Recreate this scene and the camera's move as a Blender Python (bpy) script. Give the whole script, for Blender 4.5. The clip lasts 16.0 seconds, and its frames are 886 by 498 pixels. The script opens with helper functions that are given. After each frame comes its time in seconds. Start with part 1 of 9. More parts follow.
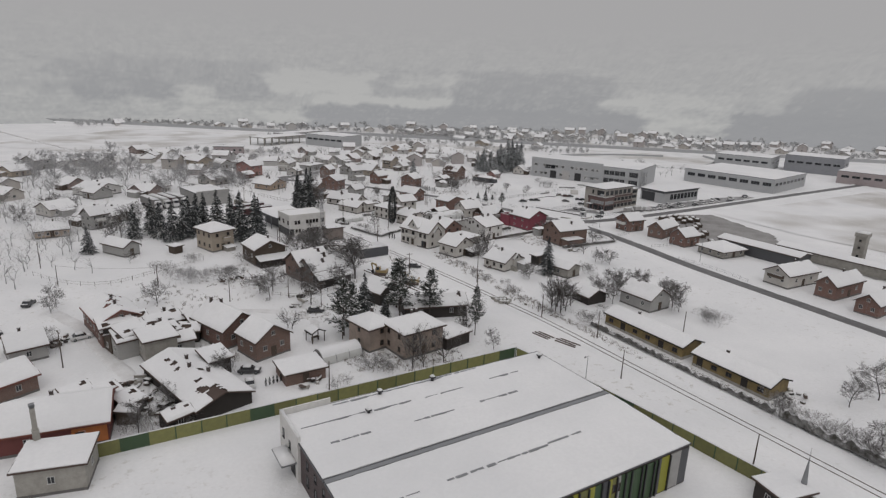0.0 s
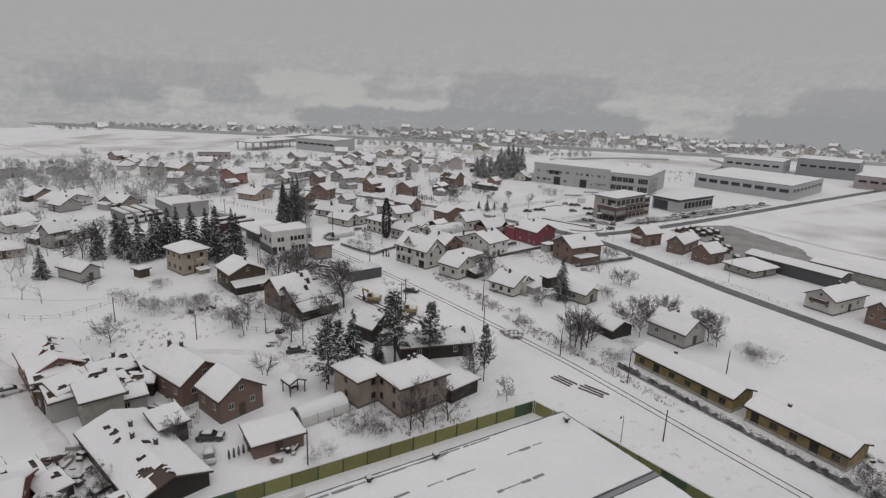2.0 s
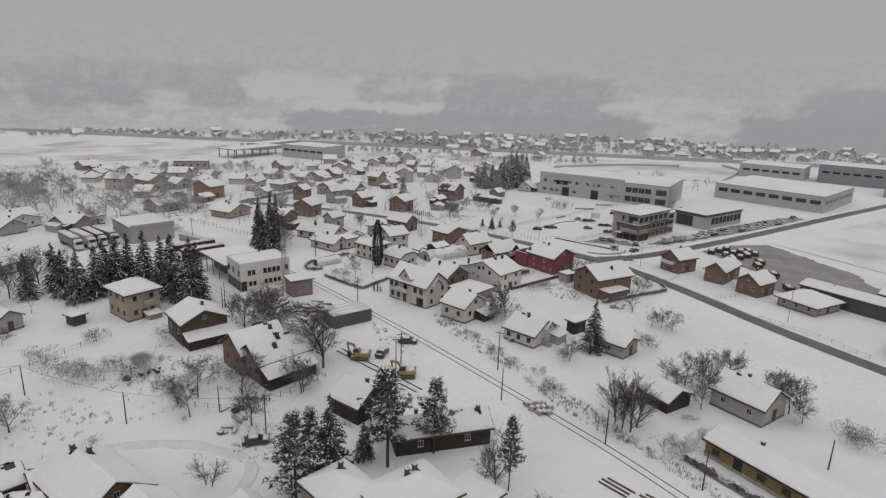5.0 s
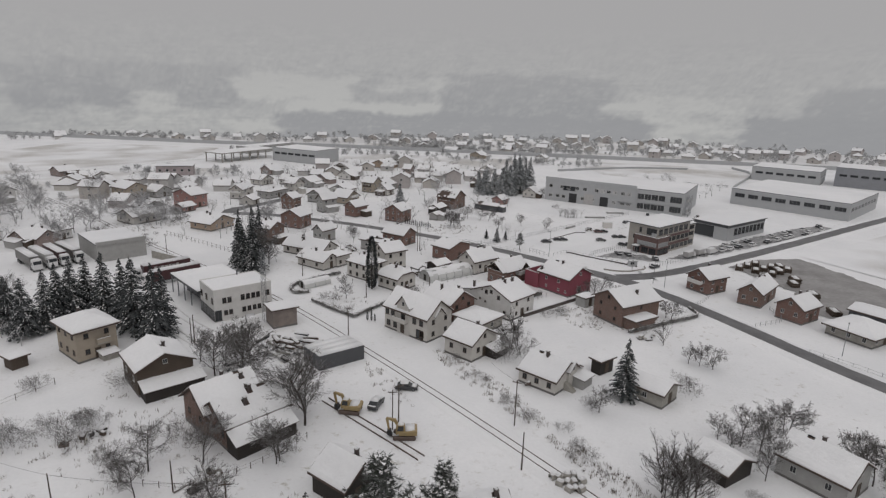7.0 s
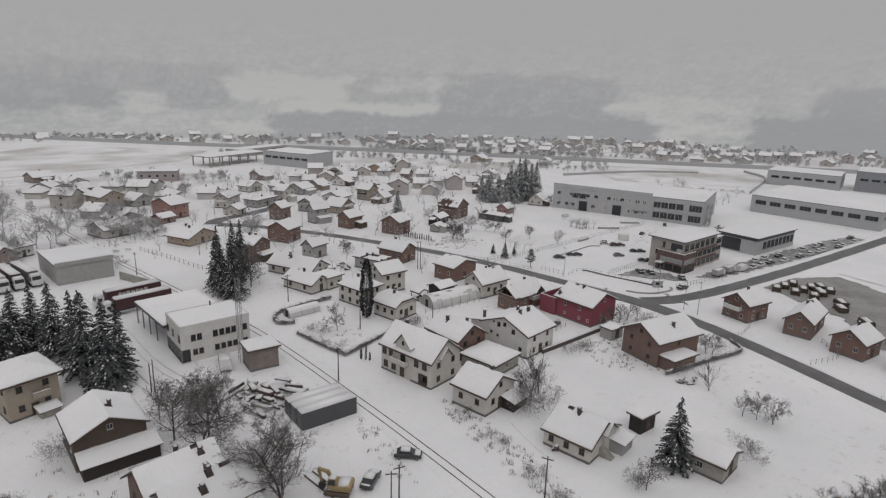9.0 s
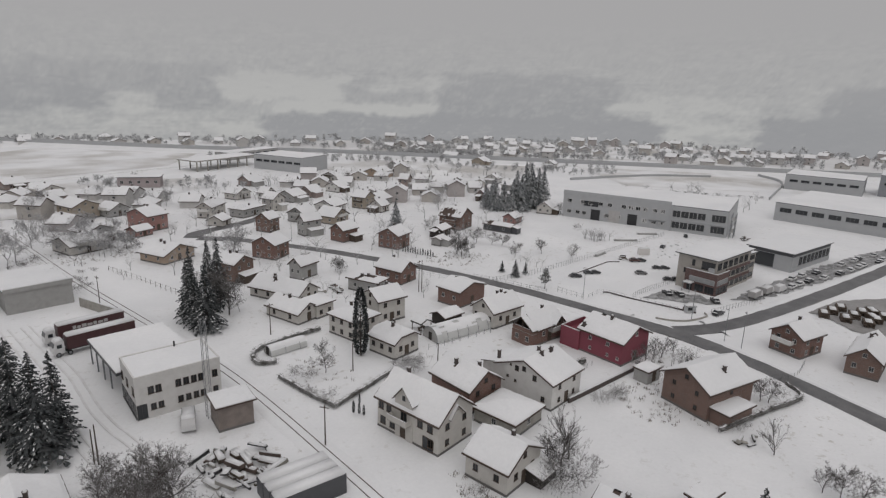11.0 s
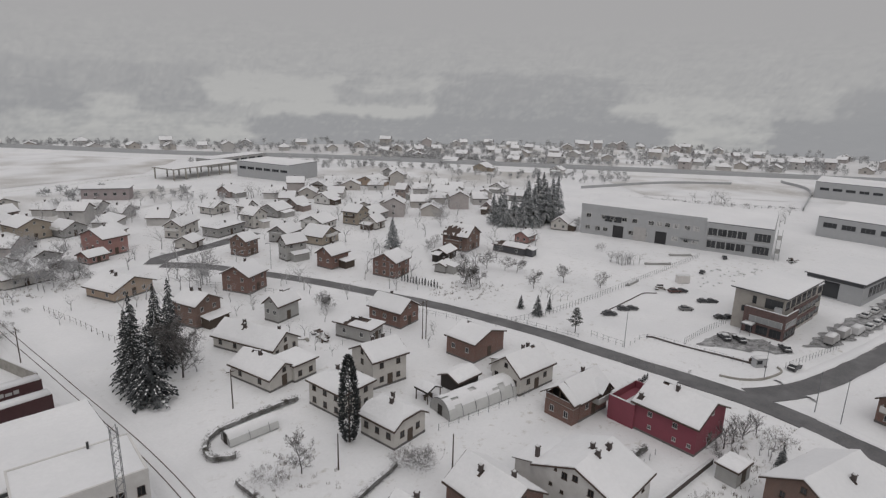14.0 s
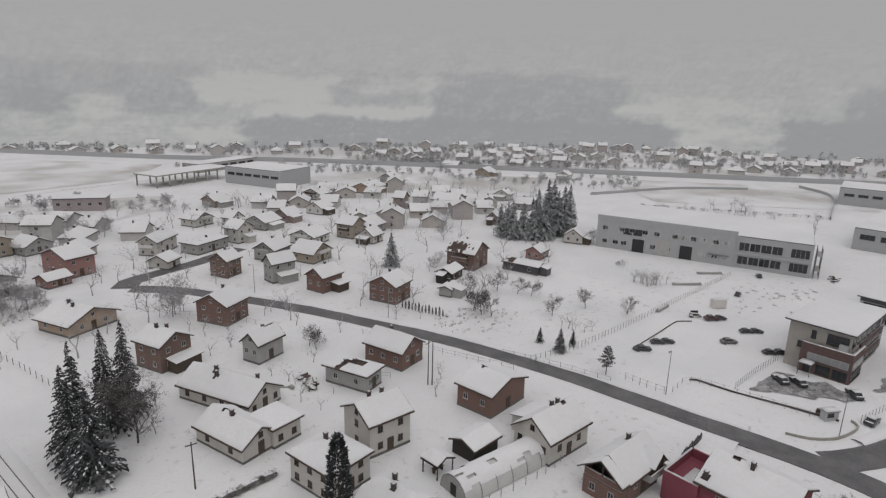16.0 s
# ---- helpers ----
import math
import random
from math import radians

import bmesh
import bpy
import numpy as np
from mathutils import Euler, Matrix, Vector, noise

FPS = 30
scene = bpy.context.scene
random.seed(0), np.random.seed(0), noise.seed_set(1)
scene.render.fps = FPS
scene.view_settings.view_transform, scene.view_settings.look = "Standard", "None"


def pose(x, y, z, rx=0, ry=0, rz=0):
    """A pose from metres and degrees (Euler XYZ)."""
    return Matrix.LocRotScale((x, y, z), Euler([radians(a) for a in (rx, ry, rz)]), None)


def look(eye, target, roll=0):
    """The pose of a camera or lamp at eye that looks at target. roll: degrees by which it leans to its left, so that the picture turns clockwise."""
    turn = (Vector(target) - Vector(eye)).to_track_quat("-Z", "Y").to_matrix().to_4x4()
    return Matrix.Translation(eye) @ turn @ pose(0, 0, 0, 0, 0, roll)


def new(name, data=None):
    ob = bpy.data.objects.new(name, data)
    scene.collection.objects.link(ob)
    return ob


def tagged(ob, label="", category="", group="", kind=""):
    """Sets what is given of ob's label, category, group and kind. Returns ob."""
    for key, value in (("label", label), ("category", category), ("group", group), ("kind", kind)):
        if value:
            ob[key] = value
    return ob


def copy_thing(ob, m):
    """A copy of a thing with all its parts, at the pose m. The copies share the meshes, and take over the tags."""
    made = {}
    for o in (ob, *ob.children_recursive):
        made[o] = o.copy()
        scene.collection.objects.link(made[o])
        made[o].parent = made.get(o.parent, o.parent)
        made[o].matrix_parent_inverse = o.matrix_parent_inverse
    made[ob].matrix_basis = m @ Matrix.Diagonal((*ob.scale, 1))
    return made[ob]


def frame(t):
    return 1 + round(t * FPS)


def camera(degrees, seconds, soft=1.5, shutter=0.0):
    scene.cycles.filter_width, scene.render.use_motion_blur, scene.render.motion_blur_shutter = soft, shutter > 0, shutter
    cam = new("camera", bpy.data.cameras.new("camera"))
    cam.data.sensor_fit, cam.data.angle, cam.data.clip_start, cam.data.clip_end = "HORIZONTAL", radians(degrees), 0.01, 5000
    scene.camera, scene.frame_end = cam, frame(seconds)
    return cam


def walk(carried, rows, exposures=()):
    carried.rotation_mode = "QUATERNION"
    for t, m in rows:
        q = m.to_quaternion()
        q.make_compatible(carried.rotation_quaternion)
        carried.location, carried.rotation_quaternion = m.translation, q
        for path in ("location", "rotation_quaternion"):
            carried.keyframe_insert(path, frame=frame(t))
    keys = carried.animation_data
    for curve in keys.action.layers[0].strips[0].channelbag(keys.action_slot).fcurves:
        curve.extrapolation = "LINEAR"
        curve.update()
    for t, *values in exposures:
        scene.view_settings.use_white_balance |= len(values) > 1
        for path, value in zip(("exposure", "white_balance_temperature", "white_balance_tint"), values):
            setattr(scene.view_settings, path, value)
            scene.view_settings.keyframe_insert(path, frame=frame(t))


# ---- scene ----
cam = camera(72.8, 16.0, soft=1.3)
METRES, EYE, TILT, LEAN, TURN = 171.76, 56.0, 0.0, 0.0, -31.6
ROWS = [
    (0.0, 0.0, 0.0, 0.0, 0.58, -15.64, -2.07),
    (0.5, -0.0022, 0.0322, -0.0004, 0.47, -15.6, -2.04),
    (1.0, -0.0046, 0.0644, -0.0008, 0.34, -15.56, -1.99),
    (1.5, -0.0069, 0.0963, -0.0009, 0.22, -15.53, -1.97),
    (2.0, -0.0091, 0.128, -0.0011, 0.09, -15.49, -1.93),
    (2.5, -0.0112, 0.1597, -0.0012, -0.01, -15.45, -1.91),
    (3.0, -0.0135, 0.1913, -0.0014, -0.11, -15.42, -1.88),
    (3.5, -0.0156, 0.2228, -0.0017, -0.22, -15.35, -1.85),
    (4.0, -0.0178, 0.2542, -0.0017, -0.32, -15.3, -1.82),
    (6.5, -0.0271, 0.4069, -0.0022, -0.82, -15.25, -1.67),
    (7.0, -0.0292, 0.438, -0.0021, -0.9, -15.26, -1.65),
    (7.5, -0.0313, 0.4693, -0.0023, -0.97, -15.25, -1.65),
    (8.0, -0.0336, 0.5003, -0.0018, -1.05, -15.28, -1.63),
    (8.5, -0.0358, 0.5314, -0.0017, -1.12, -15.28, -1.63),
    (9.0, -0.0383, 0.5626, -0.0019, -1.21, -15.27, -1.62),
    (11.5, -0.0487, 0.7174, -0.0019, -1.54, -15.33, -1.56),
    (12.0, -0.0513, 0.7482, -0.0017, -1.64, -15.35, -1.54),
    (12.5, -0.053, 0.7792, -0.002, -1.71, -15.31, -1.52),
    (13.0, -0.0553, 0.8101, -0.0017, -1.8, -15.31, -1.52),
    (13.5, -0.0576, 0.8413, -0.0022, -1.88, -15.29, -1.5),
    (14.0, -0.0596, 0.8729, -0.0032, -1.96, -15.23, -1.51),
    (14.5, -0.0616, 0.904, -0.0026, -2.04, -15.27, -1.49),
    (15.0, -0.0637, 0.9352, -0.0027, -2.12, -15.25, -1.46),
    (15.5, -0.0662, 0.9667, -0.0035, -2.19, -15.22, -1.41),
    (16.0, -0.0686, 0.9976, -0.0032, -2.28, -15.19, -1.42),
]
walk(cam, [(t, pose(0, 0, EYE, TILT, LEAN, TURN) @ pose(METRES * x, METRES * y, METRES * z, 90 + pitch, roll, yaw)) for t, x, y, z, yaw, pitch, roll in ROWS])

# ---- daylight: a closed winter overcast, brighter overhead than at the misty horizon ----
world = bpy.data.worlds.new("overcast")
scene.world = world
world.use_nodes = True
wn, wl = world.node_tree.nodes, world.node_tree.links
wn.clear()
w_out = wn.new("ShaderNodeOutputWorld")
w_bg = wn.new("ShaderNodeBackground")
w_sky = wn.new("ShaderNodeTexSky")
w_sky.sky_type, w_sky.sun_disc = "NISHITA", False
w_sky.sun_elevation, w_sky.sun_rotation = radians(38), radians(200)
w_sky.air_density, w_sky.dust_density = 1.0, 4.0
w_geo = wn.new("ShaderNodeTexCoord")
w_sep = wn.new("ShaderNodeSeparateXYZ")
w_ramp = wn.new("ShaderNodeValToRGB")
w_ramp.color_ramp.elements[0].position, w_ramp.color_ramp.elements[0].color = 0.0, (4.55, 4.41, 4.49, 1)
w_ramp.color_ramp.elements[1].position, w_ramp.color_ramp.elements[1].color = 0.75, (8.66, 8.39, 8.52, 1)
w_mid = w_ramp.color_ramp.elements.new(0.16)
w_mid.color = (4.86, 4.71, 4.79, 1)
w_mix = wn.new("ShaderNodeMix")
w_mix.data_type = "RGBA"
w_mix.inputs[0].default_value = 0.94
wl.new(w_geo.outputs["Generated"], w_sep.inputs[0])
wl.new(w_sep.outputs["Z"], w_ramp.inputs[0])
wl.new(w_sky.outputs[0], w_mix.inputs[6])
wl.new(w_ramp.outputs[0], w_mix.inputs[7])
wl.new(w_mix.outputs[2], w_bg.inputs[0])
w_bg.inputs[1].default_value = 0.082
wl.new(w_bg.outputs[0], w_out.inputs[0])

sun_data = bpy.data.lights.new("sun", "SUN")
sun_data.energy, sun_data.angle, sun_data.color = 0.4, radians(40), (1.0, 0.97, 0.93)
sun = new("sun", sun_data)
sun.matrix_world = look((0, 0, 300), (70, 160, 0))
scene.view_settings.exposure = 0.0

# ---- materials ----
def nodes_of(name):
    m = bpy.data.materials.new(name)
    m.use_nodes = True
    nt = m.node_tree
    return m, nt.nodes, nt.links, nt.nodes["Principled BSDF"]


def mixer(n, l, fac, a, b):
    """A colour mix of a and b (sockets or colours) by the socket or number fac."""
    k = n.new("ShaderNodeMix")
    k.data_type = "RGBA"
    for i, v in ((0, fac), (6, a), (7, b)):
        if isinstance(v, (int, float)):
            k.inputs[i].default_value = v
        elif isinstance(v, tuple):
            k.inputs[i].default_value = (*v, 1)
        else:
            l.new(v, k.inputs[i])
    return k.outputs[2]


def noisy(n, l, vec, scale, lo, hi, detail=4.0, rough=0.6):
    """Noise stretched so that lo..hi becomes 0..1."""
    t = n.new("ShaderNodeTexNoise")
    t.inputs["Scale"].default_value, t.inputs["Detail"].default_value, t.inputs["Roughness"].default_value = scale, detail, rough
    if vec is not None:
        l.new(vec, t.inputs["Vector"])
    r = n.new("ShaderNodeMapRange")
    r.inputs[1].default_value, r.inputs[2].default_value = lo, hi
    l.new(t.outputs["Fac"], r.inputs[0])
    return r.outputs[0]


def bumped(n, l, p, height, strength, distance):
    b = n.new("ShaderNodeBump")
    b.inputs["Strength"].default_value, b.inputs["Distance"].default_value = strength, distance
    l.new(height, b.inputs["Height"])
    l.new(b.outputs[0], p.inputs["Normal"])


def mat(name, col, rough=0.85, dirt=None, var=0.5, scale=0.7, fine=9.0, bump=0.3, metal=0.0, per_object=0.0):
    """A painted, plastered or stony surface: col mottled towards dirt at two scales, with fine relief."""
    m, n, l, p = nodes_of(name)
    co = n.new("ShaderNodeTexCoord").outputs["Object"]
    dirt = dirt or tuple(c * 0.6 for c in col)
    big = noisy(n, l, co, scale, 0.4, 0.85)
    small = noisy(n, l, co, fine, 0.35, 0.75, 6.0)
    k = n.new("ShaderNodeMath")
    k.operation = "MULTIPLY"
    l.new(big, k.inputs[0])
    k.inputs[1].default_value = var
    c = mixer(n, l, k.outputs[0], col, dirt)
    k2 = n.new("ShaderNodeMath")
    k2.operation = "MULTIPLY"
    l.new(small, k2.inputs[0])
    k2.inputs[1].default_value = var * 0.45
    c = mixer(n, l, k2.outputs[0], c, dirt)
    if per_object:
        info = n.new("ShaderNodeObjectInfo")
        h = n.new("ShaderNodeHueSaturation")
        r = n.new("ShaderNodeMapRange")
        r.inputs[3].default_value, r.inputs[4].default_value = 1 - per_object, 1 + per_object
        l.new(info.outputs["Random"], r.inputs[0])
        l.new(r.outputs[0], h.inputs["Value"])
        l.new(c, h.inputs["Color"])
        c = h.outputs[0]
    l.new(c, p.inputs["Base Color"])
    p.inputs["Roughness"].default_value, p.inputs["Metallic"].default_value = rough, metal
    if bump:
        bumped(n, l, p, small, bump, 0.03)
    return m


def brick_mat(name, col, col2, mortar):
    """Bare clay block or brick masonry in the wall's own plane."""
    m, n, l, p = nodes_of(name)
    co = n.new("ShaderNodeTexCoord").outputs["Object"]
    s = n.new("ShaderNodeSeparateXYZ")
    l.new(co, s.inputs[0])
    a = n.new("ShaderNodeMath")
    l.new(s.outputs["X"], a.inputs[0])
    l.new(s.outputs["Y"], a.inputs[1])
    v = n.new("ShaderNodeCombineXYZ")
    l.new(a.outputs[0], v.inputs["X"])
    l.new(s.outputs["Z"], v.inputs["Y"])
    b = n.new("ShaderNodeTexBrick")
    l.new(v.outputs[0], b.inputs["Vector"])
    b.inputs["Color1"].default_value, b.inputs["Color2"].default_value, b.inputs["Mortar"].default_value = (*col, 1), (*col2, 1), (*mortar, 1)
    b.inputs["Scale"].default_value = 1.0
    b.inputs["Brick Width"].default_value, b.inputs["Row Height"].default_value, b.inputs["Mortar Size"].default_value = 0.27, 0.2, 0.012
    st = noisy(n, l, co, 0.9, 0.45, 0.8)
    k = n.new("ShaderNodeMath")
    k.operation = "MULTIPLY"
    l.new(st, k.inputs[0])
    k.inputs[1].default_value = 0.55
    c = mixer(n, l, k.outputs[0], b.outputs["Color"], tuple(x * 0.55 for x in mortar))
    l.new(c, p.inputs["Base Color"])
    p.inputs["Roughness"].default_value = 0.9
    bumped(n, l, p, b.outputs["Fac"], -0.4, 0.02)
    return m


def snow_mat(name, bare=None, amount=0.0, scale=0.35):
    """Settled snow, softly lumpy; bare: what shows through in ragged patches, amount 0..1."""
    m, n, l, p = nodes_of(name)
    co = n.new("ShaderNodeNewGeometry").outputs["Position"]
    big = noisy(n, l, co, 0.05, 0.3, 0.75, 3.0)
    fine = noisy(n, l, co, 1.6, 0.3, 0.75, 7.0)
    c = mixer(n, l, big, (0.79, 0.795, 0.80), (0.68, 0.69, 0.70))
    k = n.new("ShaderNodeMath")
    k.operation = "MULTIPLY"
    l.new(fine, k.inputs[0])
    k.inputs[1].default_value = 0.35
    c = mixer(n, l, k.outputs[0], c, (0.62, 0.63, 0.64))
    if bare:
        patch = noisy(n, l, co, scale, 0.68 - amount * 0.2, 0.8 - amount * 0.15, 9.0, 0.72)
        region = noisy(n, l, co, 0.022, 0.42, 0.66, 2.0)
        q = n.new("ShaderNodeMath")
        q.operation = "MULTIPLY"
        l.new(patch, q.inputs[0])
        l.new(region, q.inputs[1])
        c = mixer(n, l, q.outputs[0], c, bare)
    l.new(c, p.inputs["Base Color"])
    p.inputs["Roughness"].default_value = 0.75
    p.inputs["Specular IOR Level"].default_value = 0.2
    bumped(n, l, p, fine, 0.35, 0.12)
    return m


def frosted(name, col, frost, amount, rough=0.9):
    """Bark, needles or scrub with snow caught on what faces upwards."""
    m, n, l, p = nodes_of(name)
    g = n.new("ShaderNodeNewGeometry")
    s = n.new("ShaderNodeSeparateXYZ")
    l.new(g.outputs["Normal"], s.inputs[0])
    ab = n.new("ShaderNodeMath")
    ab.operation = "ABSOLUTE"
    l.new(s.outputs["Z"], ab.inputs[0])
    nz = noisy(n, l, g.outputs["Position"], 0.9, 0.35, 0.65, 3.0)
    k = n.new("ShaderNodeMath")
    k.operation = "MULTIPLY"
    l.new(ab.outputs[0], k.inputs[0])
    l.new(nz, k.inputs[1])
    k2 = n.new("ShaderNodeMath")
    k2.operation = "MULTIPLY"
    l.new(k.outputs[0], k2.inputs[0])
    k2.inputs[1].default_value = amount
    k2.use_clamp = True
    isl = n.new("ShaderNodeHueSaturation")
    r = n.new("ShaderNodeMapRange")
    r.inputs[3].default_value, r.inputs[4].default_value = 0.6, 1.4
    l.new(g.outputs["Random Per Island"], r.inputs[0])
    l.new(r.outputs[0], isl.inputs["Value"])
    isl.inputs["Color"].default_value = (*col, 1)
    c = mixer(n, l, k2.outputs[0], isl.outputs[0], frost)
    l.new(c, p.inputs["Base Color"])
    p.inputs["Roughness"].default_value = rough
    return m


SNOW = snow_mat("settled_snow")
FIELD = snow_mat("snow_on_grass", (0.36, 0.34, 0.29), 0.6, 0.5)
SCRUB_SNOW = snow_mat("snow_on_scrub", (0.16, 0.14, 0.11), 0.9, 0.9)
WHITE = mat("white_render", (0.64, 0.635, 0.62), dirt=(0.43, 0.42, 0.40), var=0.6)
CREAM = mat("cream_render", (0.55, 0.535, 0.505), dirt=(0.38, 0.365, 0.34), var=0.65)
BEIGE = mat("beige_render", (0.36, 0.315, 0.255), dirt=(0.23, 0.20, 0.165))
GREYR = mat("grey_render", (0.36, 0.36, 0.35), dirt=(0.22, 0.22, 0.21))
YELLOWR = mat("ochre_render", (0.27, 0.20, 0.085), dirt=(0.09, 0.075, 0.05), var=0.9)
ORANGE = mat("orange_boarding", (0.46, 0.16, 0.05), dirt=(0.25, 0.09, 0.04))
MAROON = mat("maroon_render", (0.15, 0.05, 0.045))
PINKR = mat("crimson_render", (0.235, 0.062, 0.085), dirt=(0.17, 0.055, 0.07), var=0.45)
ROSE = mat("rose_render", (0.33, 0.19, 0.17), dirt=(0.22, 0.13, 0.12))
TAN = mat("tan_render", (0.40, 0.315, 0.245), dirt=(0.29, 0.23, 0.18))
BOXWALL = mat("weathered_boards", (0.25, 0.215, 0.195), dirt=(0.13, 0.11, 0.10), var=0.8, fine=12)
PLINTH = mat("dark_plinth", (0.15, 0.145, 0.14), var=0.6)
OLDPL = mat("peeling_plaster", (0.37, 0.30, 0.255), dirt=(0.16, 0.14, 0.125), var=0.9, scale=0.45)
CONC = mat("weathered_concrete", (0.36, 0.35, 0.32), dirt=(0.18, 0.17, 0.15), var=0.8)
BRICK = brick_mat("red_clay_block", (0.20, 0.108, 0.088), (0.155, 0.09, 0.075), (0.22, 0.185, 0.165))
BRICK2 = brick_mat("brown_clay_block", (0.19, 0.118, 0.095), (0.145, 0.093, 0.077), (0.22, 0.185, 0.165))
# clay block for far houses, washed out to carry the haze
HAZEBRICK = brick_mat("dull_clay_block", (0.30, 0.235, 0.215), (0.26, 0.205, 0.19), (0.32, 0.295, 0.28))
BRICKDK = brick_mat("dark_facing_brick", (0.145, 0.088, 0.082), (0.12, 0.075, 0.072), (0.15, 0.125, 0.118))
SOOT = mat("sooty_brick", (0.085, 0.07, 0.065), var=0.6)
WOOD = mat("weathered_wood", (0.085, 0.065, 0.05), var=0.7, fine=14)
DARKWOOD = mat("dark_boards", (0.035, 0.03, 0.027), var=0.6, fine=14)
ROOF = mat("brown_roof_tile", (0.085, 0.06, 0.05), var=0.6)
ROOFRED = mat("red_roof_tile", (0.17, 0.06, 0.045), var=0.6)
GLASS = mat("dark_window_glass", (0.03, 0.033, 0.037), rough=0.08, var=0.2, bump=0)
FRAME = mat("white_window_frame", (0.50, 0.50, 0.49), rough=0.5, var=0.15)
FRAMEB = mat("brown_window_frame", (0.07, 0.045, 0.03), rough=0.5, var=0.2)
METAL = mat("galvanised_steel", (0.28, 0.29, 0.30), rough=0.45, metal=0.7, var=0.4)
DARKMETAL = mat("dark_steel", (0.045, 0.045, 0.048), rough=0.5, metal=0.4, var=0.4)
CLAD = mat("grey_cladding", (0.40, 0.41, 0.42), rough=0.55, dirt=(0.31, 0.32, 0.325), var=0.45)
CLADDARK = mat("anthracite_cladding", (0.075, 0.078, 0.085), rough=0.5, var=0.4)
ASPHALT = mat("wet_asphalt", (0.07, 0.07, 0.073), rough=0.5, dirt=(0.20, 0.20, 0.20), var=0.7, scale=0.25, fine=3.0, bump=0.1)
FILM = mat("greenhouse_film", (0.55, 0.56, 0.55), rough=0.35, dirt=(0.38, 0.39, 0.38), var=0.5)
OLIVE = mat("olive_fence_panel", (0.215, 0.215, 0.075), rough=0.65, dirt=(0.12, 0.125, 0.055), var=0.75, scale=0.9, per_object=0.2)
LIME = mat("lime_panel", (0.27, 0.27, 0.035), rough=0.55, var=0.3)
GREENP = mat("dark_green_panel", (0.045, 0.085, 0.04), rough=0.55, var=0.3)
BROWNP = mat("brown_panel", (0.055, 0.035, 0.035), rough=0.55, var=0.4)
RUST = mat("rusty_rail", (0.13, 0.10, 0.085), rough=0.55, metal=0.3, var=0.6)
BARK = frosted("bark", (0.055, 0.047, 0.042), (0.7, 0.71, 0.72), 0.55)
TWIG = frosted("twigs", (0.115, 0.107, 0.102), (0.68, 0.69, 0.70), 0.7)
# frosted twigs, their grey lightened to carry distance haze
HAZEFROST = frosted("frosted_twigs", (0.31, 0.308, 0.31), (0.68, 0.69, 0.70), 0.8)
# paler needles for far spruces: rime, plus distance haze put into the colour
HAZENEEDLE = frosted("rimed_needles", (0.10, 0.115, 0.122), (0.7, 0.71, 0.72), 0.7)
NEEDLE = frosted("spruce_needles", (0.02, 0.026, 0.027), (0.7, 0.71, 0.72), 0.16)
PINEN = frosted("pine_needles", (0.034, 0.042, 0.032), (0.7, 0.71, 0.72), 0.28)
STRAW = frosted("dry_stalks", (0.17, 0.145, 0.12), (0.7, 0.7, 0.7), 0.5)


# ---- mesh helpers ----
def mesh_of(name, verts, faces, material, smooth=False):
    me = bpy.data.meshes.new(name)
    me.from_pydata(verts, [], faces)
    me.materials.append(material)
    if smooth:
        me.polygons.foreach_set("use_smooth", [True] * len(me.polygons))
    me.update()
    return me


def done(bm, name, material, bevel=0.0):
    if bevel:
        bmesh.ops.bevel(bm, geom=[e for e in bm.edges], offset=bevel, segments=1, affect="EDGES", clamp_overlap=True)
    bmesh.ops.recalc_face_normals(bm, faces=bm.faces)
    me = bpy.data.meshes.new(name)
    bm.to_mesh(me)
    bm.free()
    me.materials.append(material)
    return me


def box(bm, x0, x1, y0, y1, z0, z1, m=None):
    r = bmesh.ops.create_cube(bm, size=1)
    bmesh.ops.transform(bm, verts=r["verts"], matrix=(m or Matrix()) @ Matrix.Translation(((x0 + x1) / 2, (y0 + y1) / 2, (z0 + z1) / 2)) @ Matrix.Diagonal((x1 - x0, y1 - y0, z1 - z0, 1)))
    return r["verts"]


def rod(bm, a, b, r0, r1=None, sides=6):
    """A tapered bar from a to b."""
    a, b = Vector(a), Vector(b)
    r1 = r0 if r1 is None else r1
    q = (b - a).to_track_quat("Z", "Y").to_matrix().to_4x4()
    bmesh.ops.create_cone(bm, cap_ends=True, segments=sides, radius1=r0, radius2=r1, depth=(b - a).length, matrix=Matrix.Translation((a + b) / 2) @ q)


def thing(name, x, y, z=0.0, turn=0.0, label="", category="", group="", kind=""):
    ob = new(name)
    ob.empty_display_size = 0.5
    ob.matrix_basis = pose(x, y, z, 0, 0, turn)
    return tagged(ob, label, category, group, kind)


def put(name, me, parent, m=None, label=""):
    """An existing mesh as one part of parent."""
    ob = new(name, me)
    ob.parent = parent
    if m is not None:
        ob.matrix_basis = m
    return tagged(ob, label)


def part(name, bm, material, parent, label="", bevel=0.0, m=None):
    return put(name, done(bm, name, material, bevel), parent, m, label)


CACHE = {}


def shared(key, make):
    if key not in CACHE:
        CACHE[key] = make()
    return CACHE[key]


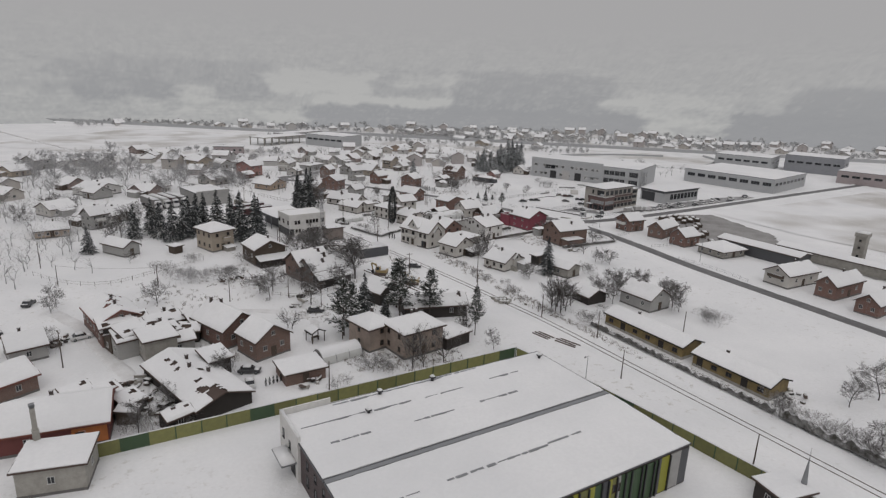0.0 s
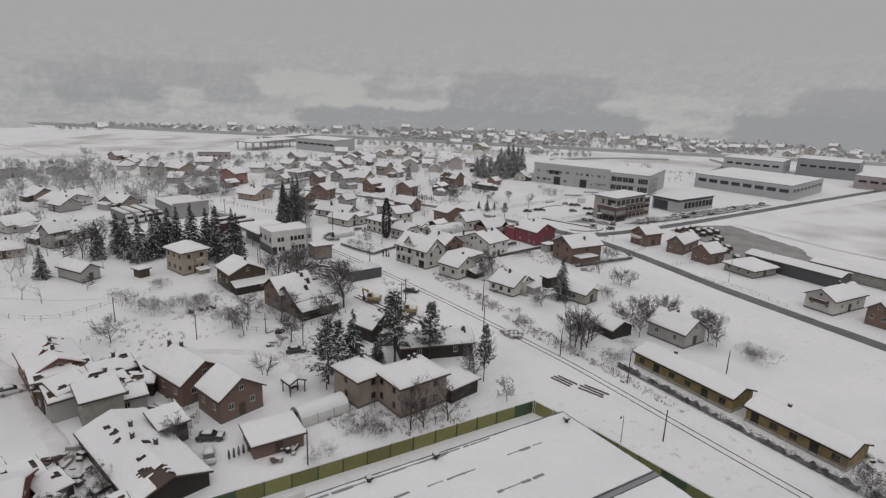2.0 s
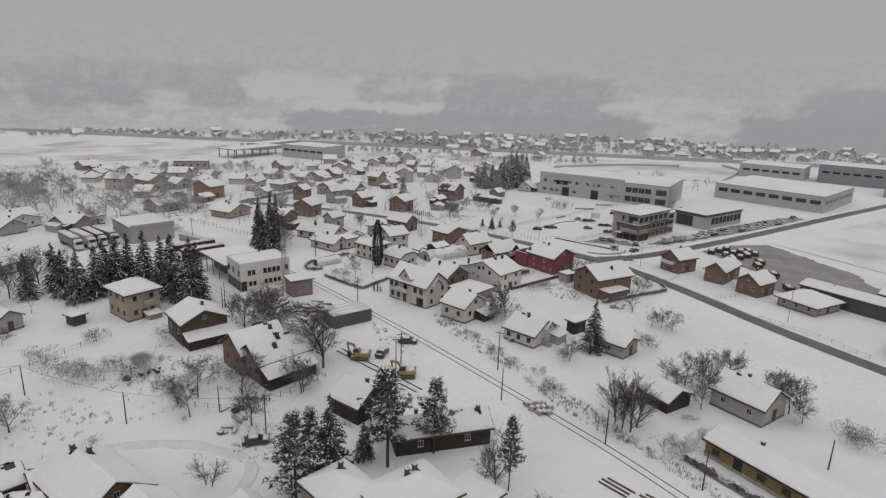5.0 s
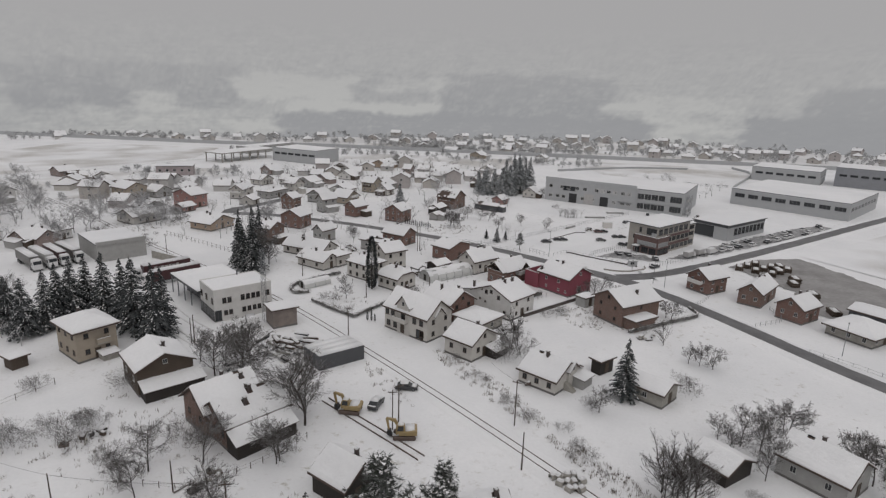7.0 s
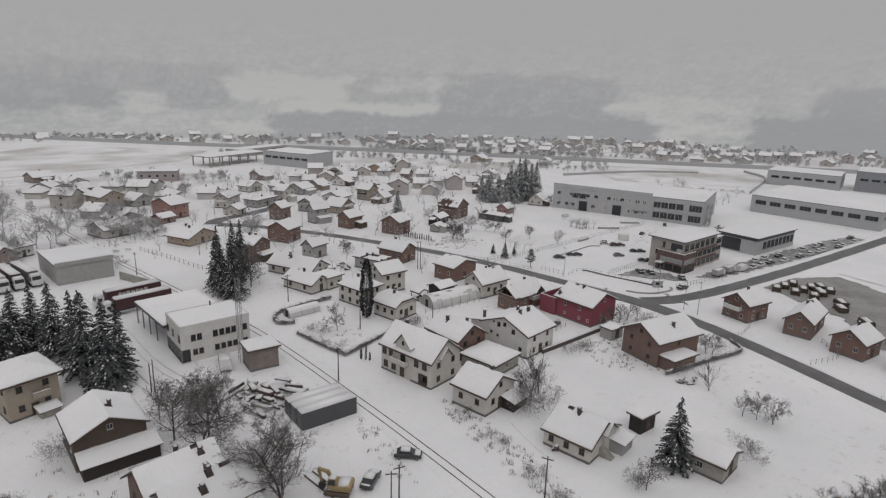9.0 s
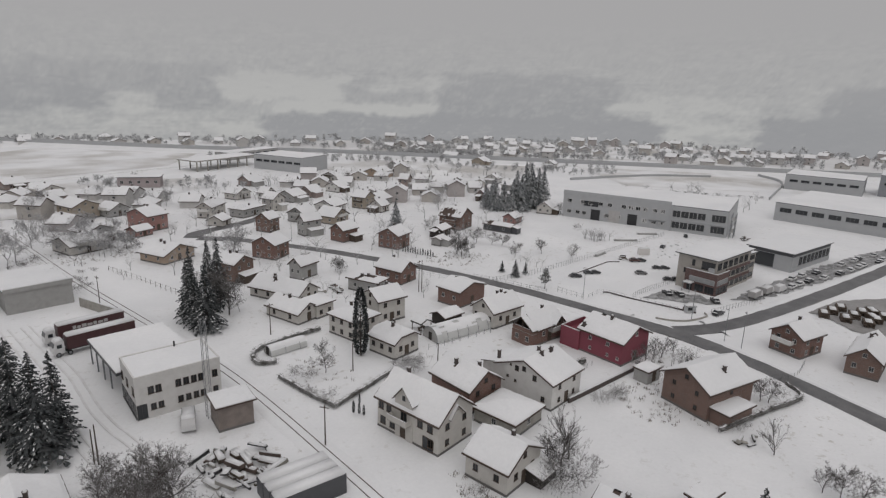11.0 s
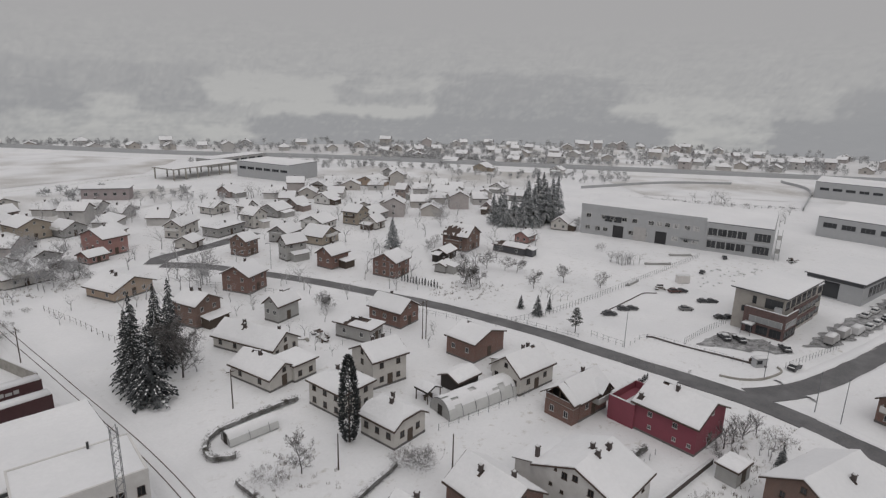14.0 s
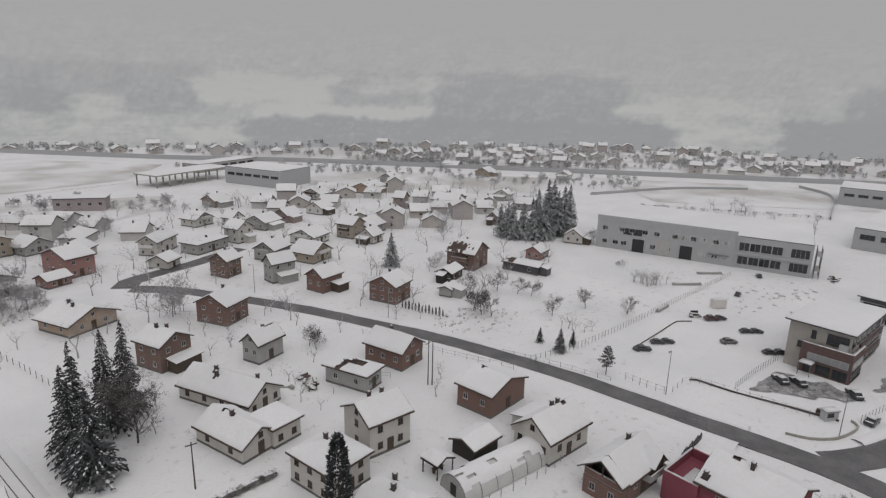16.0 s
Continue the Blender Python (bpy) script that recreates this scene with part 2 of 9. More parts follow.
# ---- windows, doors, chimneys ----
def window_frame_mesh(w, h, material, bars):
    bm = bmesh.new()
    t = 0.055
    box(bm, -w / 2, -w / 2 + t, -0.07, 0.01, -h / 2, h / 2)
    box(bm, w / 2 - t, w / 2, -0.07, 0.01, -h / 2, h / 2)
    box(bm, -w / 2 + t, w / 2 - t, -0.07, 0.01, h / 2 - t, h / 2)
    box(bm, -w / 2 - 0.05, w / 2 + 0.05, -0.14, 0.01, -h / 2 - 0.04, -h / 2 + t)
    for i in range(bars):
        x = -w / 2 + w * (i + 1) / (bars + 1)
        box(bm, x - 0.03, x + 0.03, -0.06, 0.01, -h / 2 + t, h / 2 - t)
    return done(bm, "window", material)


def pane_mesh(w, h):
    bm = bmesh.new()
    box(bm, -w / 2 + 0.06, w / 2 - 0.06, -0.03, 0.01, -h / 2 + 0.06, h / 2 - 0.06)
    return done(bm, "pane", GLASS)


def face_pose(face, w, d, along, z):
    """The pose on a wall: S faces -y, W faces -x, N +y, E +x; along runs from the wall's middle."""
    if face == "S":
        return pose(along, -d / 2, z)
    if face == "W":
        return pose(-w / 2, along, z, 0, 0, -90)
    if face == "N":
        return pose(along, d / 2, z, 0, 0, 180)
    return pose(w / 2, along, z, 0, 0, 90)


def window(parent, m, w=1.1, h=1.3, frame_mat=None, bars=1):
    fm = frame_mat or FRAME
    win = put("window", shared(("wf", w, h, fm.name, bars), lambda: window_frame_mesh(w, h, fm, bars)), parent, m)
    put("pane", shared(("wp", w, h), lambda: pane_mesh(w, h)), win)
    return win


def door(parent, m, w=1.0, h=2.1, material=None):
    material = material or WOOD

    def make():
        bm = bmesh.new()
        box(bm, -w / 2, w / 2, -0.05, 0.01, 0, h)
        box(bm, -w / 2 - 0.08, -w / 2, -0.09, 0.01, 0, h + 0.08)
        box(bm, w / 2, w / 2 + 0.08, -0.09, 0.01, 0, h + 0.08)
        box(bm, -w / 2, w / 2, -0.09, 0.01, h, h + 0.08)
        return done(bm, "door", material)

    def knob():
        bm = bmesh.new()
        box(bm, w / 2 - 0.16, w / 2 - 0.05, -0.11, -0.05, 1.0, 1.06)
        return done(bm, "handle", METAL)

    dr = put("door", shared(("dr", w, h, material.name), make), parent, m)
    if parent.get("group") not in ("town houses", "village houses"):
        put("handle", shared(("kn", w), knob), dr)
    return dr


def snow_lump_mesh(w, d, h, seed=0):
    """A rounded pad of snow, w by d, h high."""
    rng = random.Random(seed)
    bm = bmesh.new()
    box(bm, -w / 2, w / 2, -d / 2, d / 2, 0, h)
    bmesh.ops.bevel(bm, geom=[e for e in bm.edges if e.verts[0].co.z > h * 0.5 or e.verts[1].co.z > h * 0.5], offset=min(w, d, h * 2) * 0.3, segments=2, affect="EDGES")
    for v in bm.verts:
        v.co.z *= 1 + rng.uniform(-0.12, 0.12)
    me = done(bm, "snow_cap", SNOW)
    me.polygons.foreach_set("use_smooth", [True] * len(me.polygons))
    return me


def chimney(parent, x, y, z, h=1.1, s=0.5, material=None):
    material = material or SOOT

    def make():
        bm = bmesh.new()
        box(bm, -s / 2, s / 2, -s / 2, s / 2, -1.2, h)
        box(bm, -s / 2 - 0.06, s / 2 + 0.06, -s / 2 - 0.06, s / 2 + 0.06, h, h + 0.1)
        return done(bm, "chimney", material)

    ch = put("chimney", shared(("ch", h, s, material.name), make), parent, pose(x, y, z))
    put("snow_cap", shared(("chs", s), lambda: snow_lump_mesh(s * 0.9, s * 0.9, 0.16)), ch, pose(0, 0, h + 0.1))
    return ch


# ---- roofs ----
def roof_height(kind, w, d, eave, rise):
    """z of the roof plane over (x, y)."""
    def f(x, y):
        if kind == "x":
            return eave + rise * (1 - abs(y) / (d / 2))
        if kind == "y":
            return eave + rise * (1 - abs(x) / (w / 2))
        if kind == "hip":
            k = min(w, d) / 2
            return eave + rise * min((d / 2 - abs(y)) / k, (w / 2 - abs(x)) / k, 1.0)
        if kind == "halfx":
            return eave + rise * min(1 - abs(y) / (d / 2), 0.55 + (w / 2 - abs(x)) / (d / 2))
        if kind == "halfy":
            return eave + rise * min(1 - abs(x) / (w / 2), 0.55 + (d / 2 - abs(y)) / (w / 2))
        if kind == "mono":
            return eave + rise * (y / d + 0.5)
        return eave + rise
    return f


def steps(lo, hi, n, extra=()):
    s = {round(lo + (hi - lo) * i / n, 4) for i in range(n + 1)} | {round(e, 4) for e in extra if lo < e < hi}
    return sorted(s)


def sheet(f, xs, ys, thick, material, name, rough=0.0, seed=0, sink=0.0):
    """A closed slab over a grid: f gives its underside; rough makes a lumpy, round-edged snow layer."""
    nx, ny = len(xs), len(ys)
    top, bot, faces = [], [], []
    off = seed * 7.31
    for j, y in enumerate(ys):
        for i, x in enumerate(xs):
            z = f(x, y) + sink
            edge = i in (0, nx - 1) or j in (0, ny - 1)
            t = thick
            if rough:
                t = thick * (0.5 if edge else 1.0) * (1 + rough * noise.noise((x * 0.5 + off, y * 0.5, seed)))
            ex = ey = 0.0
            if rough and edge:
                ex, ey = 0.1 * noise.noise((x + off, y, 3.0)), 0.1 * noise.noise((x, y + off, 9.0))
            top.append((x + ex, y + ey, z + t))
            bot.append((x, y, z))
    k = nx * ny
    for j in range(ny - 1):
        for i in range(nx - 1):
            a = j * nx + i
            faces.append((a, a + 1, a + nx + 1, a + nx))
            faces.append((k + a, k + a + nx, k + a + nx + 1, k + a + 1))
    for i in range(nx - 1):
        a, b = i, (ny - 1) * nx + i
        faces.append((a, k + a, k + a + 1, a + 1))
        faces.append((b, b + 1, k + b + 1, k + b))
    for j in range(ny - 1):
        a, b = j * nx, j * nx + nx - 1
        faces.append((a, a + nx, k + a + nx, k + a))
        faces.append((b, k + b, k + b + nx, b + nx))
    return mesh_of(name, top + bot, faces, material, smooth=False)


def roof_parts(parent, kind, w, d, eave, rise, over=0.5, roof_mat=None, seed=0, snow=0.26, cell=1.0, m=None, bald=()):
    f = roof_height(kind, w, d, eave, rise)
    ex, ey = w / 2 + over, d / 2 + over
    nx, ny = max(2, int(2 * ex / cell)), max(2, int(2 * ey / cell))
    ridge_x = (0.0, w / 2 - min(w, d) / 2, min(w, d) / 2 - w / 2)
    ridge_y = (0.0, d / 2 - min(w, d) / 2, min(w, d) / 2 - d / 2)
    xs, ys = steps(-ex, ex, nx, ridge_x), steps(-ey, ey, ny, ridge_y)
    roof = put("roof", sheet(f, xs, ys, 0.24, roof_mat or ROOF, "roof", sink=-0.04), parent, m)
    sx, sy = steps(-ex + 0.1, ex - 0.1, nx, ridge_x), steps(-ey + 0.1, ey - 0.1, ny, ridge_y)
    layer = sheet(f, sx, sy, snow, SNOW, "snow_layer", rough=0.5, seed=seed, sink=0.195)
    if bald:
        bm = bmesh.new()
        bm.from_mesh(layer)
        worn = []
        for q in bm.faces:
            c = q.calc_center_median()
            if any(math.hypot((c.x - x) / r, (c.y - y) / k) < 1 + 0.8 * noise.noise((c.x, c.y, 3.0)) for x, y, r, k in bald):
                worn.append(q)
        bmesh.ops.delete(bm, geom=worn, context="FACES")
        bm.to_mesh(layer)
        bm.free()
    put("snow_layer", layer, roof, None, "settled snow on the roof")
    return f


def wall_mesh(kind, w, d, eave, rise, material, base=-0.8):
    bm = bmesh.new()
    x, y = w / 2, d / 2
    lo = [bm.verts.new((sx * x, sy * y, base)) for sx, sy in ((-1, -1), (1, -1), (1, 1), (-1, 1))]
    if kind == "mono":
        zs = (eave, eave, eave + rise, eave + rise)
    else:
        zs = (eave,) * 4 if kind != "flat" else (eave + rise,) * 4
    hi = [bm.verts.new((sx * x, sy * y, z)) for (sx, sy), z in zip(((-1, -1), (1, -1), (1, 1), (-1, 1)), zs)]
    bm.faces.new(lo[::-1])
    if kind in ("x", "halfx"):
        k = 1.0 if kind == "x" else 0.55
        ends = []
        for sx in (-1, 1):
            if k == 1.0:
                ends.append([bm.verts.new((sx * x, 0, eave + rise))])
            else:
                ends.append([bm.verts.new((sx * x, -y * (1 - k), eave + rise * k)), bm.verts.new((sx * x, y * (1 - k), eave + rise * k))])
        bm.faces.new([lo[0], lo[3], hi[3], *ends[0][::-1], hi[0]])
        bm.faces.new([lo[2], lo[1], hi[1], *ends[1], hi[2]])
        bm.faces.new([lo[1], lo[0], hi[0], hi[1]])
        bm.faces.new([lo[3], lo[2], hi[2], hi[3]])
    elif kind in ("y", "halfy"):
        k = 1.0 if kind == "y" else 0.55
        ends = []
        for sy in (-1, 1):
            if k == 1.0:
                ends.append([bm.verts.new((0, sy * y, eave + rise))])
            else:
                ends.append([bm.verts.new((-x * (1 - k), sy * y, eave + rise * k)), bm.verts.new((x * (1 - k), sy * y, eave + rise * k))])
        bm.faces.new([lo[1], lo[0], hi[0], *ends[0], hi[1]])
        bm.faces.new([lo[3], lo[2], hi[2], *ends[1][::-1], hi[3]])
        bm.faces.new([lo[0], lo[3], hi[3], hi[0]])
        bm.faces.new([lo[2], lo[1], hi[1], hi[2]])
    else:
        for i in range(4):
            j = (i + 1) % 4
            bm.faces.new([lo[j], lo[i], hi[i], hi[j]])
        bm.faces.new(hi)
    return done(bm, "wall", material)


def house(x, y, turn, w, d, eave, kind, rise, wall, label, win=(2, 2), storeys=1, roof=None, over=0.5, chim=((0.2, 0.15),), gable_win=1,
          name="house", category="house", group="", frame_mat=None, doors=(("S", 0.0),), seed=None, plinth=True, win_size=(0.9, 1.1), holes=0, snow=0.26, back=1, bald=(), cell=1.0):
    """A house on its own rectangle; w runs along its x, d along its y, both before the turn."""
    seed = int(x * 13 + y * 7) % 997 if seed is None else seed
    h = thing(name, x, y, 0, turn, label, category, group)
    put("wall", wall_mesh(kind, w, d, eave, rise, wall), h)
    if plinth:
        bm = bmesh.new()
        box(bm, -w / 2 - 0.04, w / 2 + 0.04, -d / 2 - 0.04, d / 2 + 0.04, -0.8, 0.3)
        part("plinth", bm, PLINTH, h)
    if holes:
        torn = random.Random(seed)
        cell = 0.4
        bald = tuple(bald) + tuple((torn.uniform(-0.5, 0.5) * w, torn.uniform(-0.5, 0.5) * d, torn.uniform(0.3, 0.9), torn.uniform(0.25, 0.6)) for _ in range(holes))
    elif not group and not bald and kind != "flat":
        cell = 0.5
        bald = tuple((cx * w / 2, cy * d / 2, 0.5, 0.42) for cx, cy in chim)
        if seed % 3 == 0 and kind in ("x", "y"):
            bald += ((0.25 * w, 0.0, 1.0, 0.3),) if kind == "x" else ((0.0, 0.25 * d, 0.3, 1.0),)
    f = roof_parts(h, kind, w, d, eave, rise, over, roof, seed, snow, cell, bald=bald)
    ww, wh = win_size
    rise_per = eave / storeys
    for face, n, span in (("S", win[0], w), ("W", win[1], d), ("E", min(win[1], back), d), ("N", 0, w)):
        for s in range(storeys):
            for i in range(n):
                a = (i + 0.5) / n * span - span / 2
                if any(df == face and s == 0 and abs(da * span / 2 - a) < 0.9 for df, da in doors):
                    continue
                window(h, face_pose(face, w, d, a, rise_per * s + rise_per * 0.56), ww, wh, frame_mat)
    for face, a in doors:
        door(h, face_pose(face, w, d, a * (w if face in "SN" else d) / 2, 0.1))
    if kind in ("x", "y") and gable_win and rise > 1.8:
        for face in (("W", "E") if kind == "x" else ("S",)):
            window(h, face_pose(face, w, d, 0, eave + rise * 0.36), 0.8, 0.9, frame_mat)
    for cx, cy in chim:
        chimney(h, cx * w / 2, cy * d / 2, f(cx * w / 2, cy * d / 2) + 0.1)
    return h


# ---- the ground: one sheet from the town to the horizon ----
def spread(lo, hi, fine, far_lo, far_hi):
    mid = list(np.arange(lo, hi + 0.1, fine))
    a, step = [lo], fine
    while a[-1] > far_lo:
        step *= 1.35
        a.append(a[-1] - step)
    b, step = [hi], fine
    while b[-1] < far_hi:
        step *= 1.35
        b.append(b[-1] + step)
    return a[:0:-1] + mid + b[1:]


def ground_sheet():
    xs, ys = spread(-60, 330, 3.0, -4500, 4500), spread(-20, 420, 3.0, -4500, 4500)
    verts = [(x, y, -0.12 + 0.11 * noise.noise((x * 0.11, y * 0.11, 0)) + 0.05 * noise.noise((x * 0.4, y * 0.4, 5))) for y in ys for x in xs]
    n = len(xs)
    faces = [(j * n + i, j * n + i + 1, j * n + n + i + 1, j * n + n + i) for j in range(len(ys) - 1) for i in range(n - 1)]
    g = new("ground", mesh_of("ground", verts, faces, FIELD, smooth=True))
    return tagged(g, "flat snow-covered ground with tufts of dry grass", "ground", kind="structure")


ground_sheet()


def glide(points, step=3.0):
    """A smooth line through the points, about step apart."""
    p = [Vector((*q, 0)) for q in points]
    p = [p[0] * 2 - p[1]] + p + [p[-1] * 2 - p[-2]]
    out = []
    for i in range(1, len(p) - 2):
        n = max(1, int((p[i + 1] - p[i]).length / step))
        for k in range(n):
            t = k / n
            a, b, c, d = p[i - 1], p[i], p[i + 1], p[i + 2]
            out.append(0.5 * (2 * b + (c - a) * t + (2 * a - 5 * b + 4 * c - d) * t * t + (3 * b - a - 3 * c + d) * t ** 3))
    return out + [p[-2]]


def across(line, i):
    a, b = line[max(0, i - 1)], line[min(len(line) - 1, i + 1)]
    d = (b - a).normalized()
    return Vector((d.y, -d.x, 0))


def strip(name, line, profile, material, label, category, kind="structure", wobble=0.0, smooth=False):
    """Sweeps a profile of (offset to the right, height) along a line."""
    verts, faces, k = [], [], len(profile)
    for i, p in enumerate(line):
        r = across(line, i)
        for o, z in profile:
            w = wobble * noise.noise((p.x * 0.35, p.y * 0.35, o)) if wobble else 0.0
            q = p + r * (o + w)
            verts.append((q.x, q.y, z * (1 + 1.5 * w) if z > 0.05 else z))
    for i in range(len(line) - 1):
        for j in range(k - 1):
            a = i * k + j
            faces.append((a, a + 1, a + k + 1, a + k))
    return tagged(new(name, mesh_of(name, verts, faces, material, smooth)), label, category, kind=kind)


# where the snow banks open for a side road: x, y, reach, side (0: both)
MOUTHS = {"cleared dark asphalt road between snow banks": ((177, 186, 10, 0), (98, 327, 7, 0)),
          "narrow side road partly under snow": ((97, 330, 7, 0),),
          "cleared asphalt road past the offices": ((177, 186, 8, 0),)}


def road(points, width, label, berms=True):
    line = glide(points)
    h = width / 2
    strip("road", line, ((-h, -0.4), (-h, 0.02), (0, 0.06), (h, 0.02), (h, -0.4)), ASPHALT, label, "road")
    if berms:
        for s in (-1, 1):
            prof = [(s * (h - 0.35), -0.2), (s * (h - 0.2), 0.16), (s * (h + 0.5), 0.3), (s * (h + 1.6), 0.2), (s * (h + 2.6), -0.25)]
            run = []
            for i, p in enumerate(line + line[-1:]):
                open_end = i == len(line) or any(math.hypot(p.x - x, p.y - y) < r and (w == 0 or s == w) for x, y, r, w in MOUTHS[label])
                if not open_end:
                    run.append(p)
                    continue
                if len(run) > 3:
                    strip("snow_bank", run, prof if s > 0 else prof[::-1], SNOW, "ploughed snow along the road edge", "snow bank", wobble=0.35, smooth=True)
                run = []


road([(97, 327.5), (106, 321), (119, 306), (131.5, 289), (141.8, 272), (152, 254), (162, 230), (167.5, 212), (172, 197), (175.5, 183), (176, 168), (173.5, 145), (170.5, 126), (168.5, 109), (165, 60), (161, 20), (155, -60)], 5.4, "cleared dark asphalt road between snow banks")
road([(95, 329), (97.5, 334.4), (105.4, 338.7), (115.9, 343.5), (124, 348.5), (134, 355)], 6.5, "narrow side road partly under snow")
road([(177, 186), (184, 183), (197, 181), (228, 181), (275, 183), (360, 188), (520, 196)], 5.4, "cleared asphalt road past the offices")

# ---- railway ----
RAILWAY = [(-90, 760), (-40, 600), (5, 470), (39.8, 359), (56, 298), (68, 257), (79.6, 216), (86.2, 177), (90.3, 145), (93.2, 115), (94.3, 98), (94.6, 64), (95, 30), (95.6, -60)]
track_line = glide(RAILWAY, 4.0)
strip("rail_bed", track_line, ((-3.2, -0.4), (-2.0, 0.10), (-0.85, 0.16), (0, 0.13), (0.85, 0.16), (2.0, 0.10), (3.2, -0.4)), SNOW, "snow-covered ballast bed of the railway", "railway bed", wobble=0.12, smooth=True)
for side in (-0.7175, 0.7175):
    strip("rail", track_line, ((side - 0.06, 0.1), (side - 0.04, 0.26), (side + 0.04, 0.26), (side + 0.06, 0.1)), RUST, "bare rusty steel rail", "rail")
siding = glide([(71.2, 160), (73.2, 152), (75, 145), (77.2, 136)], 3.0)
for side in (-0.7175, 0.7175):
    strip("rail", siding, ((side - 0.06, -0.1), (side - 0.05, 0.14), (side + 0.05, 0.14), (side + 0.06, -0.1)), RUST, "disused siding rail half under snow", "rail")


# ---- distance: glowing backdrop of wooded hills closing the valley, cloud painted over their tops ----
# woods (+) and open fields (-) by compass angle and angle of height from the middle of the town: from, to, low, high, weight
COVER = ((36, 74, -6.0, -2.9, 0.6), (40, 57, -3.4, 1.3, 0.5), (59, 66, -1.8, 1.0, 0.25), (77, 97, -2.6, 1.4, 0.36), (87, 97, -4.0, 0.0, 0.15), (0, 27, -6.5, -1.8, 0.75), (0, 23, -3.0, 0.8, 0.7), (36, 41, -4.6, -2.4, 0.2),
         (66.5, 77.5, -1.65, 0.6, -0.6), (57, 73.5, -2.65, -1.9, -0.85), (56, 63.5, -0.6, 0.6, -0.4), (82.8, 87.3, -2.9, -1.1, -0.6), (80, 93, -4.9, -3.3, -0.12), (74, 78, -5.0, -4.0, -0.6), (84, 86.5, -4.2, -3.5, -0.35), (88.5, 91, -3.6, -2.9, -0.3),
         (31.9, 34.2, -4.6, -2.6, -0.6), (36.8, 39.6, -1.7, -0.9, -0.6), (28.2, 30.6, -3.8, -3.2, -0.5), (29.0, 37.5, -1.8, -0.3, -0.35), (34.2, 36.8, -2.8, -1.8, -0.4), (29.5, 31.6, -2.9, -2.3, -0.3))


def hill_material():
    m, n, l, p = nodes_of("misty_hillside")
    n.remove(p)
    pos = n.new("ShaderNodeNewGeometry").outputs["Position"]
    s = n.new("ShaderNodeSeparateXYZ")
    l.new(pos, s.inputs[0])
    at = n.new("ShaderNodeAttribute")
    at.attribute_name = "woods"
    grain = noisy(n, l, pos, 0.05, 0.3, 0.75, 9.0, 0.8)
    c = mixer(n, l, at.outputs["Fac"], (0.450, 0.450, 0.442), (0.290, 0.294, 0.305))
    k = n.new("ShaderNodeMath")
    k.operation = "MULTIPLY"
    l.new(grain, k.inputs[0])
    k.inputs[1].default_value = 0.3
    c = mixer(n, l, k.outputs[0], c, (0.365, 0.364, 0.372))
    # mist painted in: colour fades to sky grey with height
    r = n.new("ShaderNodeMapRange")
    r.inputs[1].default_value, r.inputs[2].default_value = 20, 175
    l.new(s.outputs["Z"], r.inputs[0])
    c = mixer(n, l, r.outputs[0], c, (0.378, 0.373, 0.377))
    # the slopes glow by emission and take no light
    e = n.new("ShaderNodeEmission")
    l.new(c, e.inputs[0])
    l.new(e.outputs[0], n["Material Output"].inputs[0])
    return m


def hill_foot(az):
    """How far from the middle of the town the slopes begin."""
    return float(np.interp(az, (-40, 23, 35, 45, 56, 74, 84, 91, 155), (690, 655, 632, 612, 582, 552, 577, 600, 640)))


def hill_height(x, y):
    dx, dy = x - 72, y - 138
    s = max(0.0, (math.hypot(dx, dy) - hill_foot(math.degrees(math.atan2(dy, dx)))) / 480)
    h = 185 * s ** 1.1 / (1 + 0.25 * s) * (1 + 0.25 * noise.noise((x * 0.0016, y * 0.0016, 2.0)))
    return h + min(s, 0.6) * 30 * noise.noise((x * 0.006, y * 0.006, 7.0)) + min(s, 0.25) * 16 * noise.noise((x * 0.025, y * 0.025, 1.0)) - 1.0


def soft_step(v, lo, hi, edge):
    """1 between lo and hi, falling off over edge on both sides."""
    k = min(v - lo, hi - v) / edge + 0.5
    k = min(1.0, max(0.0, k))
    return k * k * (3 - 2 * k)


def hills():
    nt, nr = 900, 130
    verts, faces, cover = [], [], []
    for j in range(nr):
        for i in range(nt):
            az = -40 + 195 * i / (nt - 1)
            r = hill_foot(az) + 1600 * (j / (nr - 1)) ** 1.7
            a = radians(az)
            x, y = 72 + r * math.cos(a), 138 + r * math.sin(a)
            h = hill_height(x, y)
            verts.append((x, y, h))
            el = math.degrees(math.atan2(h - 54, r))
            wa = az + 2.2 * noise.noise((az * 0.35, el * 0.9, 1.0)) + 0.9 * noise.noise((az * 1.3, el * 2.0, 2.0))
            we = el + 0.5 * noise.noise((az * 0.3, el * 0.6, 5.0)) + 0.22 * noise.noise((az * 1.4, el * 1.8, 8.0))
            w = 0.42 + sum(k * soft_step(wa, a0, a1, 2.0) * soft_step(we, e0, e1, 0.6) for a0, a1, e0, e1, k in COVER)
            # copses, single crowns and level field edges
            w += 0.22 * noise.noise((az * 0.5, el * 1.1, 6.0)) + 0.25 * noise.noise((az * 1.9, el * 2.8, 9.0)) + 0.2 * noise.noise((az * 0.6, el * 6.0, 3.0)) + 0.22 * noise.noise((az * 4.5, el * 6.0, 4.0))
            w = min(1.0, max(0.0, w))
            cover.append(w)
    for j in range(nr - 1):
        for i in range(nt - 1):
            a = j * nt + i
            faces.append((a + 1, a, a + nt, a + nt + 1))
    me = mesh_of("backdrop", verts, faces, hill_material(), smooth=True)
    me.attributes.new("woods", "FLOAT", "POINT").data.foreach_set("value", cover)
    tagged(new("backdrop", me), "glowing backdrop of wooded snowy hills with painted mist", "hills", kind="structure")


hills()


